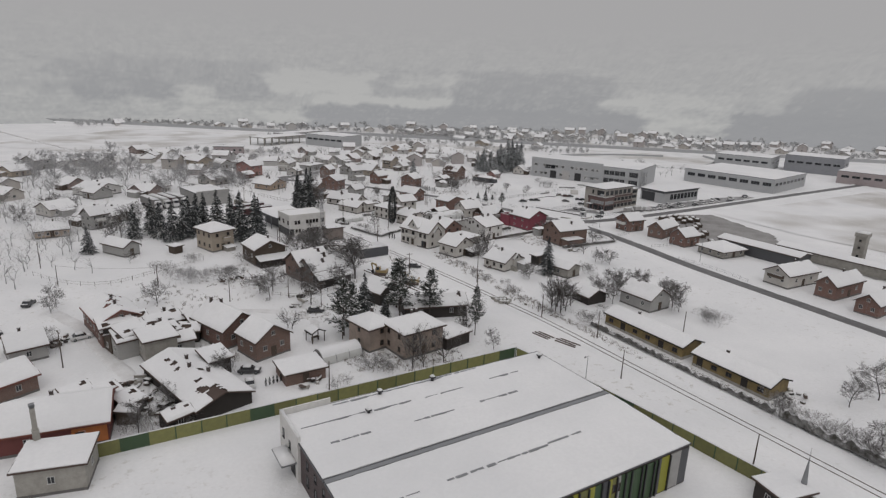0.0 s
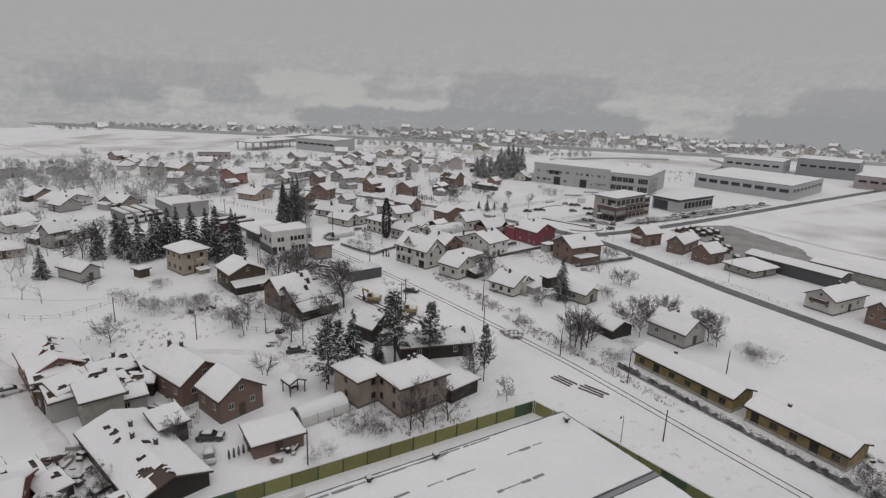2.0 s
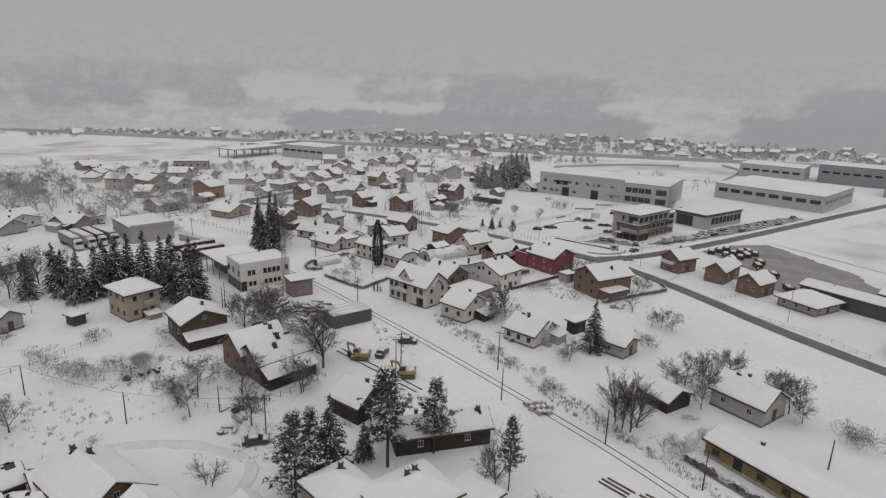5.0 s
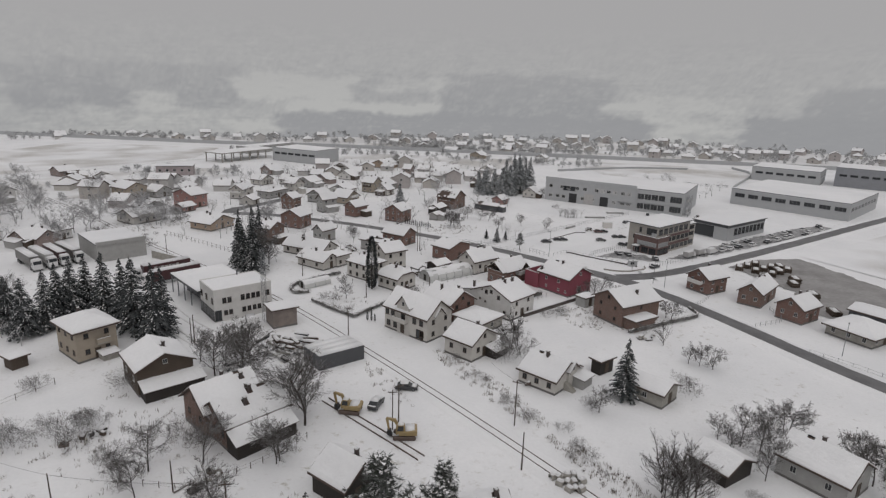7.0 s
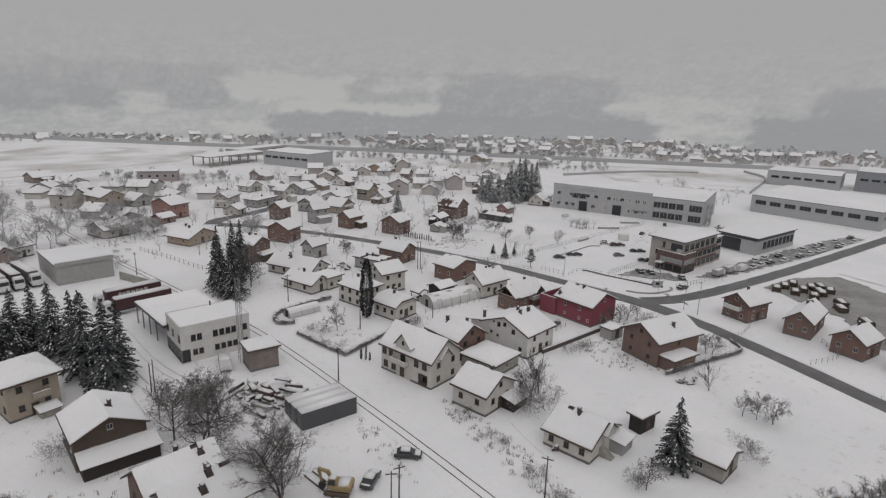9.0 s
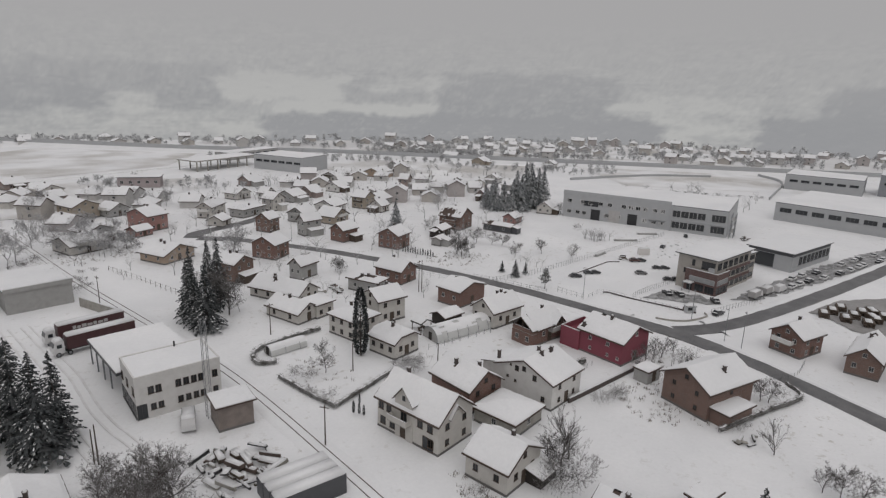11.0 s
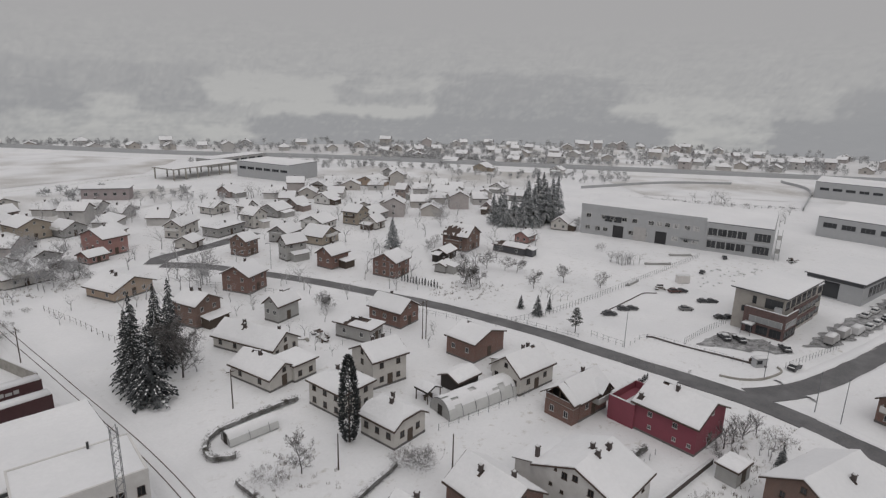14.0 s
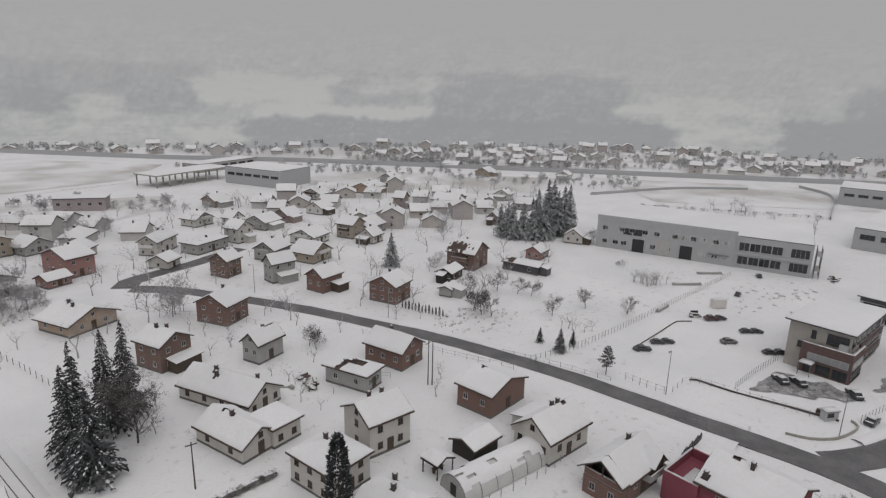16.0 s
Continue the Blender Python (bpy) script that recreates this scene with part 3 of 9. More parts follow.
# ---- the long hall and its yard fence ----
def hall():
    h = thing("industrial_hall", 47, 63.7, 0, 0, "long industrial hall with a snowy roof and striped green facade", "hall")
    e = 6.1
    bm = bmesh.new()
    box(bm, -24.6, 25, -17.4, 17.3, -0.8, e)
    part("wall", bm, BROWNP, h)
    f1 = lambda x, y: e + 0.018 * (17.4 - y)
    put("roof", sheet(f1, steps(-24.9, 25.2, 20), steps(-0.9, 17.5, 8), 0.15, CLADDARK, "roof"), h)
    put("snow_layer", sheet(f1, steps(-24.7, 24.9, 60), steps(-0.3, 17.1, 18), 0.24, SNOW, "snow_layer", 0.6, 3, 0.15), h)
    f2 = lambda x, y: e + 0.2 + 0.012 * (17.4 + y)
    put("roof", sheet(f2, steps(-24.9, 25.2, 20), steps(-17.6, -1.3, 8), 0.15, CLADDARK, "roof"), h)
    put("snow_layer", sheet(f2, steps(-24.7, 24.9, 60), steps(-17.5, -1.7, 18), 0.24, SNOW, "snow_layer", 0.6, 5, 0.15), h)
    bm = bmesh.new()
    box(bm, -24.7, 25.0, -1.5, -0.75, e, e + 0.62)
    part("gutter_wall", bm, METAL, h)
    bm = bmesh.new()
    box(bm, -25.0, -24.55, 9.0, 17.5, -0.8, e + 1.2)
    box(bm, -24.55, -17.0, 17.2, 17.5, e, e + 1.2)
    part("parapet", bm, WHITE, h)
    put("snow_cap", snow_lump_mesh(0.4, 8.3, 0.15), h, pose(-24.78, 13.2, e + 1.2))
    # striped end facade, panel by panel, with projecting dark fins
    kinds = (LIME, GREENP, CLADDARK, GREENP, OLIVE, LIME, GREYR)
    rng = random.Random(5)
    x = 24.9
    while x > -24:
        wd = rng.choice((0.8, 1.2, 1.7))
        mt = rng.choice(kinds)

        def make(wd=wd, mt=mt):
            b = bmesh.new()
            box(b, -wd / 2 + 0.02, wd / 2 - 0.02, -0.08, 0.02, 0.1, 5.9)
            return done(b, "facade_panel", mt)

        def fin():
            b = bmesh.new()
            box(b, -0.09, 0.09, -0.35, 0.02, 0.1, 5.95)
            return done(b, "facade_fin", DARKMETAL)

        put("facade_panel", shared(("fp", wd, mt.name), make), h, pose(x - wd / 2, -17.42, 0))
        if rng.random() < 0.7:
            put("facade_fin", shared("fin", fin), h, pose(x - wd, -17.42, 0))
        if mt in (GREYR, OLIVE) and rng.random() < 0.8:
            window(h, pose(x - wd / 2, -17.5, 4.3), 0.6, 1.2, FRAMEB, 0)
        x -= wd
    for i in range(7):
        window(h, pose(-24.6, 6.0 - i * 3.2, 2.0, 0, 0, -90), 0.9, 1.6, DARKMETAL, 0)
        window(h, pose(-24.6, 6.0 - i * 3.2, 4.5, 0, 0, -90), 0.8, 1.2, DARKMETAL, 0)
    window(h, pose(-25.0, 15.6, 4.4, 0, 0, -90), 0.8, 1.5, DARKMETAL, 0)
    window(h, pose(-25.0, 12.6, 4.1, 0, 0, -90), 0.8, 1.3, DARKMETAL, 0)
    door(h, pose(-25.0, 11.2, 0.1, 0, 0, -90), 1.6, 2.2, DARKMETAL)
    bm = bmesh.new()
    box(bm, -27.2, -24.95, 9.5, 14.5, 2.75, 2.95)
    cn = part("canopy", bm, METAL, h)
    put("snow_cap", snow_lump_mesh(2.1, 4.8, 0.25), cn, pose(-26.1, 12, 2.95))
    for x, y in ((-13, 11.5), (-9, 16.0), (1, 16.2), (23.2, 14.5)):
        bm = bmesh.new()
        rod(bm, (0, 0, -0.3), (0, 0, 0.5), 0.28, sides=10)
        box(bm, -0.4, 0.4, -0.4, 0.4, 0.5, 0.75)
        v = part("roof_vent", bm, DARKMETAL, h, m=pose(x, y, e + 0.4))
        put("snow_cap", shared(("vs",), lambda: snow_lump_mesh(0.75, 0.75, 0.2)), v, pose(0, 0, 0.75))
    rng = random.Random(9)
    for x0, y0, ln in ((-17, 16.2, 6), (-9, 16.4, 12), (2, 16.6, 7), (-23.5, 12.0, 10), (-12, 11.7, 5), (-3, 11.5, 6), (-21, 6.5, 6), (-8, 6.0, 7), (4, 6.2, 8), (-20, -8.5, 5), (-11, -8.3, 15), (6, -8.0, 6), (-22, -13, 3), (10, 12, 5)):
        bm = bmesh.new()
        xx = x0
        while xx < x0 + ln:
            l2 = rng.uniform(0.8, 2.4)
            wd = rng.uniform(0.05, 0.28)
            box(bm, xx, xx + l2, y0 - wd, y0 + wd * 0.6, e, (f1(0, y0) if y0 > -1 else f2(0, y0)) + 0.47)
            xx += l2 * rng.choice((0.98, 1.3))
        tagged(part("roof_seam", bm, METAL, h, "bare grey metal seam in the snow"), kind="stuff")


hall()


def panel_fence(points, step, height, group):
    line = [Vector((*p, 0)) for p in points]
    f = thing("panel_fence", points[0][0], points[0][1], 0, 0, "olive and lime concrete panel fence with a snow cap", "fence", group)
    o = line[0]

    def make(mt):
        b = bmesh.new()
        box(b, -step / 2 + 0.07, step / 2 - 0.07, -0.06, 0.06, -0.6, height)
        return done(b, "panel", mt)

    def post():
        b = bmesh.new()
        box(b, -0.09, 0.09, -0.1, 0.1, -0.6, height + 0.05)
        return done(b, "post", GREENP)

    rng = random.Random(8)
    for a, b in zip(line, line[1:]):
        d = b - a
        n = max(1, round(d.length / step))
        ang = math.degrees(math.atan2(d.y, d.x))
        for i in range(n):
            p = a + d * ((i + 0.5) / n) - o
            mt = OLIVE if rng.random() < 0.85 else GREENP
            pn = put("panel", shared(("pn", step, mt.name), lambda: make(mt)), f, pose(p.x, p.y, 0, 0, 0, ang))
            put("snow_cap", shared(("pns", step), lambda: snow_lump_mesh(step, 0.22, 0.12)), pn, pose(0, 0, height))
            q = a + d * (i / n) - o
            put("post", shared(("ps", height), post), f, pose(q.x, q.y, 0, 0, 0, ang))


panel_fence([(-3, 92.6), (24, 92.0), (47, 91.6), (75.2, 91.4)], 3.9, 2.2, "yard fence")
panel_fence([(75.2, 91.2), (77.9, 78.6), (81, 51.4), (83, 26), (84, 0)], 3.9, 2.2, "yard fence")


def block(name, x, y, turn, w, d, h, wall, label, category="building", parapet=0.0, over=0.0, seed=1):
    """A flat-roofed block: wall, roof slab, snow; windows are added by the caller."""
    b = thing(name, x, y, 0, turn, label, category)
    put("wall", wall_mesh("flat", w, d, h, 0.0, wall), b)
    roof_parts(b, "flat", w, d, h, 0.0, over, CLADDARK, seed, 0.25, cell=max(1.5, max(w, d) / 30))
    if parapet:
        bm = bmesh.new()
        t = 0.25
        box(bm, -w / 2 - 0.03, w / 2 + 0.03, -d / 2 - 0.03, -d / 2 + t, h - 0.1, h + parapet)
        box(bm, -w / 2 - 0.03, w / 2 + 0.03, d / 2 - t, d / 2 + 0.03, h - 0.1, h + parapet)
        box(bm, -w / 2 - 0.03, -w / 2 + t, -d / 2 + t, d / 2 - t, h - 0.1, h + parapet)
        box(bm, w / 2 - t, w / 2 + 0.03, -d / 2 + t, d / 2 - t, h - 0.1, h + parapet)
        part("parapet", bm, wall, b)
    return b


# haulage depot: white office block with an open vehicle canopy
depot = block("depot_office", 68.75, 212.2, 6.1, 14.1, 10.0, 7.4, WHITE, "white two-storey depot office with a flat snowy roof", parapet=0.45)
for a in (-4.6, -3.4, -0.2, 1.1, 2.4, 3.6, 6.0):
    window(depot, face_pose("S", 14.1, 10.0, a, 5.0), 0.95, 1.35, FRAMEB)
for a in (-4.4, -3.2, 0.0, 1.3, 2.6, 3.8, 6.0):
    window(depot, face_pose("S", 14.1, 10.0, a, 1.9), 0.9, 1.2, FRAMEB)
for a in (-3.9, 0.2, 3.8):
    window(depot, face_pose("W", 14.1, 10.0, a, 5.0), 1.3, 1.5, FRAMEB)
for a in (-3.9, -1.9, 0.1, 2.1, 4.1):
    window(depot, face_pose("W", 14.1, 10.0, a, 1.45), 1.85, 2.6, DARKMETAL)
window(depot, face_pose("S", 14.1, 10.0, -6.2, 1.45), 1.6, 2.6, DARKMETAL)
bm = bmesh.new()
rod(bm, (0, 0, 0), (0, 0, 1.3), 0.16, sides=8)
part("flue", bm, DARKMETAL, depot, m=pose(2.0, 4.2, 7.5))

canopy = thing("vehicle_canopy", 66.0, 226.2, 0, 10.0, "open vehicle canopy with a snowy roof behind the office", "canopy")
bm = bmesh.new()
box(bm, -7.4, 7.0, -9.4, 9.6, 4.6, 5.1)
part("roof", bm, CLADDARK, canopy)
put("snow_layer", sheet(lambda x, y: 5.1, steps(-7.3, 6.9, 14), steps(-9.3, 9.5, 18), 0.26, SNOW, "snow_layer", 0.4, 4), canopy)
for px in (-7.0, 6.6):
    for py in (-4, 0.5, 5, 9.2):
        bm = bmesh.new()
        box(bm, px - 0.12, px + 0.12, py - 0.12, py + 0.12, -0.5, 4.6)
        part("post", bm, METAL, canopy)
bm = bmesh.new()
box(bm, -3.5, 6.4, -9.2, 8.8, -0.5, 4.6)
part("back_wall", bm, CLADDARK, canopy)

store = block("store", 47.2, 283.4, 12, 14.2, 20, 5.2, GREYR, "grey flat-roofed store with snow on top", seed=12, over=0.15)
bm = bmesh.new()
box(bm, -7.3, 7.3, -10.3, -9.95, 5.2, 6.3)
part("parapet", bm, GREYR, store)
put("snow_cap", snow_lump_mesh(14.4, 0.5, 0.18), store, pose(0, -10.1, 6.3))

# concrete storage bays beside the track
bays = thing("storage_bays", 79.5, 175.2, 0, 4.1, "three grey concrete storage bays capped with snow", "storage bay")
for i in range(3):
    bm = bmesh.new()
    box(bm, -5.4, 4.8, -3.6 + i * 2.5, -1.4 + i * 2.5, -0.5, 3.0 - 0.2 * i)
    b = part("bay", bm, CLADDARK, bays, bevel=0.04)
    put("snow_cap", shared(("bay",), lambda: snow_lump_mesh(10.1, 2.1, 0.28)), b, pose(-0.3, -2.5 + i * 2.5, 3.0 - 0.2 * i))

# ---- the workshops and offices across the road ----
hall_grey = block("factory_hall", 278, 275, 26, 36, 68, 10.4, CLAD, "long grey clad factory hall with snowy roof", seed=6)
TAUPE = mat("taupe_render", (0.39, 0.37, 0.34))
office = block("office_building", 219.2, 204.6, 7.5, 22.0, 11.4, 10.0, TAUPE, "three-storey brick and beige office block with a terrace", over=0.9, seed=7)
showroom = block("showroom", 266.2, 206.4, 4, 29, 14.5, 6.0, CLAD, "grey and dark glazed showroom with a flat snowy roof", over=0.6, seed=8)
hall_b = block("workshop_hall", 362, 226, 11, 52, 54, 8.0, CLAD, "pale workshop hall with a snowy roof", seed=9)
hall_far = block("workshop_hall", 188, 489, 30, 26, 39, 9.0, CLAD, "distant grey workshop hall", seed=10)


def slab_on(parent, face, w, d, a0, a1, z0, z1, proud, material, name):
    """A flat box on a wall from a0 to a1 along it."""
    if face in "WN":
        a0, a1 = -a1, -a0
    bm = bmesh.new()
    box(bm, a0, a1, -proud, 0.02, z0, z1)
    return part(name, bm, material, parent, m=face_pose(face, w, d, 0, 0))


# office: a brick corner with a roof terrace, glazed bands, a set-back top floor and a lower end wing
OW, OD = 22.0, 11.4
# pale pane colour stands for snow mirrored in the glass
MIRRORPANE = mat("drawn_blinds_behind_glass", (0.33, 0.34, 0.34), rough=0.15, dirt=(0.22, 0.23, 0.24), var=0.7, scale=0.5, bump=0)
put("wing_wall", wall_mesh("flat", 5.0, 9.8, 8.2, 0.0, TAUPE), office, pose(13.4, -0.4, 0))
roof_parts(office, "flat", 5.0, 9.8, 8.2, 0.0, 0.35, CLADDARK, 3, 0.25, m=pose(13.4, -0.4, 0))
bm = bmesh.new()
box(bm, -12.1, -4.6, -6.8, 2.6, -0.6, 5.4)
corner = part("brick_corner", bm, BRICKDK, office, "brown brick corner block")
bm = bmesh.new()
box(bm, -12.12, -4.58, -6.82, -6.6, 5.4, 6.3)
box(bm, -12.12, -11.9, -6.6, 2.62, 5.4, 6.3)
put("parapet", done(bm, "parapet", BRICKDK), corner)
put("snow_cap", snow_lump_mesh(7.4, 0.4, 0.14), corner, pose(-8.35, -6.71, 6.3))
put("snow_cap", snow_lump_mesh(0.4, 9.2, 0.14), corner, pose(-12.0, -2.1, 6.3))
put("terrace_snow", snow_lump_mesh(7.0, 1.0, 0.2), corner, pose(-8.4, -6.2, 5.4))
bm = bmesh.new()
box(bm, -12.2, -12.09, -6.3, 1.2, 2.9, 4.4)
box(bm, -11.6, -5.2, -6.9, -6.79, 2.9, 4.4)
put("glazed_band", done(bm, "glazed_band", CLAD), corner)
for i in range(5):
    bm = bmesh.new()
    box(bm, -12.24, -12.2, -6.2 + i * 1.48, -4.8 + i * 1.48, 3.0, 4.3)
    part("blind_pane", bm, MIRRORPANE, office, "glass pane, snow reflection put into its pale colour")
for i in range(4):
    bm = bmesh.new()
    box(bm, -11.5 + i * 1.58, -10.0 + i * 1.58, -6.94, -6.9, 3.0, 4.3)
    part("blind_pane", bm, MIRRORPANE, office, "glass pane, snow reflection put into its pale colour")
    window(office, pose(-11.0 + i * 1.7, -6.82, 1.3), 1.45, 1.9, DARKMETAL, 1)
window(office, pose(-12.1, -5.0, 1.3, 0, 0, -90), 2.6, 2.0, DARKMETAL, 2)
window(office, pose(-12.1, -2.0, 1.3, 0, 0, -90), 2.6, 2.0, DARKMETAL, 2)
window(office, pose(-12.1, 0.9, 1.2, 0, 0, -90), 1.6, 2.2, DARKMETAL, 1)
window(office, face_pose("W", OW, OD, -3.4, 7.9), 3.9, 2.3, DARKMETAL, 2)
window(office, face_pose("W", OW, OD, 1.0, 8.0), 0.9, 1.8, DARKMETAL, 0)
slab_on(office, "W", OW, OD, -5.4, -3.9, 1.2, 7.6, 0.9, CLAD, "bay_panel")
window(office, face_pose("W", OW, OD, 3.3, 5.2), 0.8, 1.4, DARKMETAL, 0)
# street side: three storeys of wide windows between brown bands
for i in range(6):
    window(office, face_pose("S", OW, OD, -9.0 + i * 3.4, 7.9), 2.4, 2.0, DARKMETAL, 1)
for z in (1.5, 4.6):
    for i in range(5):
        window(office, face_pose("S", OW, OD, -2.6 + i * 3.0, z), 2.3, 1.5, DARKMETAL, 1)
for z in (1.5, 4.6, 7.0):
    window(office, pose(13.4, -5.3, z), 3.6, 1.4, DARKMETAL, 2)
for z in (2.55, 5.65):
    bm = bmesh.new()
    box(bm, -4.58, 10.98, -6.0, -5.68, z, z + 0.75)
    part("brick_band", bm, BRICKDK, office)
bm = bmesh.new()
box(bm, -14.6, -12.1, -0.6, 2.0, 2.5, 2.65)
for px, py in ((-14.4, -0.4), (-14.4, 1.8)):
    box(bm, px - 0.06, px + 0.06, py - 0.06, py + 0.06, -0.3, 2.5)
entrance = part("entrance_canopy", bm, METAL, office)
put("snow_cap", snow_lump_mesh(2.3, 2.4, 0.18), entrance, pose(-13.35, 0.7, 2.65))
slab_on(showroom, "W", 29, 14.5, -1.5, 6.4, 0.3, 4.8, 0.06, GLASS, "glass_front")
slab_on(showroom, "W", 29, 14.5, -7.2, 7.2, 5.0, 5.9, 0.1, CLADDARK, "fascia")
slab_on(showroom, "S", 29, 14.5, -14.4, 14.4, 5.0, 5.9, 0.1, CLADDARK, "fascia")
for i in range(8):
    window(showroom, face_pose("S", 29, 14.5, -8.5 + i * 3, 3.0), 2.4, 2.8, METAL, 1)
slab_on(showroom, "S", 29, 14.5, -14.5, 14.5, 0.0, 1.2, 0.1, CLAD, "plinth")
# factory hall: gates, window pairs and the glazed end bay
for a in (19.0, 3.0):
    slab_on(hall_grey, "W", 36, 68, a - 2.0, a + 2.0, 0.0, 4.6, 0.08, DARKMETAL, "gate")
for a in (31, 27, 24, 14, 9, -2, -6, -9):
    slab_on(hall_grey, "W", 36, 68, a - 1.12, a + 1.12, 1.7, 3.5, 0.03, FRAME, "casing")
    window(hall_grey, face_pose("W", 36, 68, a, 2.6), 1.9, 1.5, FRAME)
for a in (31, 25, 21.5, 17, 13, 7, 4, 1, -2, -6, -9):
    slab_on(hall_grey, "W", 36, 68, a - 1.12, a + 1.12, 6.5, 8.3, 0.03, FRAME, "casing")
    window(hall_grey, face_pose("W", 36, 68, a, 7.4), 1.9, 1.5, FRAME)
for a in (19.5, 23.0):
    window(hall_grey, face_pose("W", 36, 68, a, 7.0), 3.0, 2.2, DARKMETAL, 2)
for z in (2.6, 7.2):
    for i in range(4):
        window(hall_grey, face_pose("W", 36, 68, -14.6 - i * 3.2, z), 3.0, 2.7, FRAME, 1)
    window(hall_grey, face_pose("W", 36, 68, -30.6, z), 5.2, 2.9, FRAME, 3)
slab_on(hall_grey, "W", 36, 68, -34, -12.5, 4.4, 5.4, 0.35, CLAD, "ledge")
slab_on(hall_grey, "W", 36, 68, -12.9, -12.3, 0, 10.6, 0.4, CLAD, "pilaster")
for i in range(8):
    window(hall_b, face_pose("W", 52, 54, -23 + i * 6.5, 5.0), 4.8, 2.0, METAL, 2)
for i in range(8):
    window(hall_b, face_pose("S", 52, 54, -22 + i * 6, 5.0), 4.0, 1.6, METAL, 3)
for i in range(6):
    window(hall_far, face_pose("W", 26, 39, -16 + i * 6.2, 5.5), 5.0, 1.5, METAL, 3)
slab_on(hall_grey, "W", 36, 68, -12.3, 34.1, 10.2, 11.9, 0.12, CLAD, "parapet")
slab_on(hall_grey, "W", 36, 68, 8.4, 13.2, 0.0, 5.2, 0.07, mat("pale_wall_panel", (0.45, 0.44, 0.43), rough=0.6), "wall_panel")
slab_on(hall_grey, "W", 36, 68, -10.5, -4.0, 3.0, 3.4, 0.5, METAL, "awning")
scaffold = thing("scaffold", 277.3, 235.7, 0, 26, "grey tube scaffold at the hall corner", "scaffold")
for i in range(4):
    for y in (0.0, -1.4):
        bm = bmesh.new()
        rod(bm, (i * 2.4, y, -0.3), (i * 2.4, y, 9.4), 0.07, sides=4)
        part("standard", bm, METAL, scaffold)
for z in (2.4, 4.8, 7.2, 9.2):
    for y in (0.0, -1.4):
        bm = bmesh.new()
        rod(bm, (-0.3, y, z), (7.5, y, z), 0.05, sides=4)
        part("ledger", bm, METAL, scaffold)
for z in (2.4, 7.2):
    bm = bmesh.new()
    box(bm, -0.2, 7.4, -1.3, -0.1, z + 0.05, z + 0.1)
    part("deck", bm, GREYR, scaffold)
for i in range(3):
    bm = bmesh.new()
    rod(bm, (i * 2.4, -1.4, 0), (i * 2.4 + 2.4, -1.4, 4.8), 0.04, sides=4)
    part("brace", bm, METAL, scaffold)


# ---- houses that the camera passes ----
orange_house = house(-6.7, 103.0, 81.4, 11.0, 14.4, 3.4, "y", 2.4, MAROON, "maroon and orange house under a deep snow roof", win=(1, 2), storeys=1, roof=ROOFRED)
house(-7.0, 89.5, 76.8, 7.0, 8.4, 3.9, "flat", 0.15, CONC, "low grey block annex with a snowy flat roof", win=(1, 1), storeys=1, doors=(), name="shed", category="shed", chim=())
house(-13.1, 137.0, 102.1, 8.0, 6.3, 2.9, "y", 1.8, GREYR, "small grey house half buried in snow", win=(1, 1), storeys=1)
house(-15.2, 122.1, 116.9, 9.0, 6.3, 3.1, "y", 1.9, BRICK2, "small brown house with a snowy roof", win=(1, 1), storeys=1, roof=ROOFRED)
house(3.0, 143.7, 12.1, 9.0, 12.8, 4.2, "y", 2.2, BRICK, "long red brick row house with patchy snow roof", win=(3, 5), storeys=1, roof=ROOFRED, chim=((0.0, -0.4), (0.1, 0.3)), holes=10)
house(9.8, 125.6, 7.3, 6.1, 7.0, 4.0, "flat", 0.6, CONC, "grey rendered outbuilding with snowy roof", win=(0, 1), storeys=1, doors=(), name="shed", category="shed", chim=())
house(29.3, 117.9, 17.4, 8.0, 7.3, 4.2, "y", 2.6, BRICK2, "brown brick gabled house with white windows", win=(2, 2), storeys=1, chim=())
brick_house_b = house(24.1, 128.9, 20.7, 9.0, 11.9, 4.1, "y", 2.9, BRICK, "red brick house with a wide snowy roof", win=(2, 3), storeys=1, chim=((0.2, 0.5), (-0.1, 0.8)))
house(14.1, 107.4, 15.3, 9.9, 22.3, 2.2, "y", 1.7, DARKWOOD, "long low dark barn under a snowy roof", win=(0, 0), storeys=1, doors=(), name="barn", category="barn", chim=((0.1, 0.4), (-0.1, 0.1), (0.3, -0.2)), plinth=False, holes=0, cell=0.38, bald=((-1.2, -10.4, 1.3, 2.6), (-2.0, -7.6, 0.8, 1.2), (-1.9, 7.4, 0.5, 0.6), (-1.6, 4.9, 0.6, 0.6), (-2.0, 2.7, 0.5, 0.6), (-1.5, -4.2, 0.5, 0.6), (0.6, -1.0, 0.5, 0.5)))
hip_right = house(58.0, 105.2, 6.5, 9.9, 8.0, 5.7, "hip", 1.8, OLDPL, "two-storey house with peeling pink plaster", win=(2, 2), storeys=2, over=0.6, chim=((0.0, 0.2), (0.3, 0.3)), frame_mat=FRAMEB)
house(50.9, 111.3, 12.0, 6.5, 7.5, 5.3, "hip", 1.5, OLDPL, "side wing of peeling plaster under a hipped roof", win=(1, 1), storeys=2, over=0.6, chim=((0.3, 0.3),), doors=(), frame_mat=FRAMEB)
house(66.6, 104.3, 11.2, 6.8, 6.0, 2.3, "flat", 0.3, DARKWOOD, "lean-to shed with snowy roof beside a house", win=(0, 0), storeys=1, doors=(), name="shed", category="shed", chim=(), plinth=False)
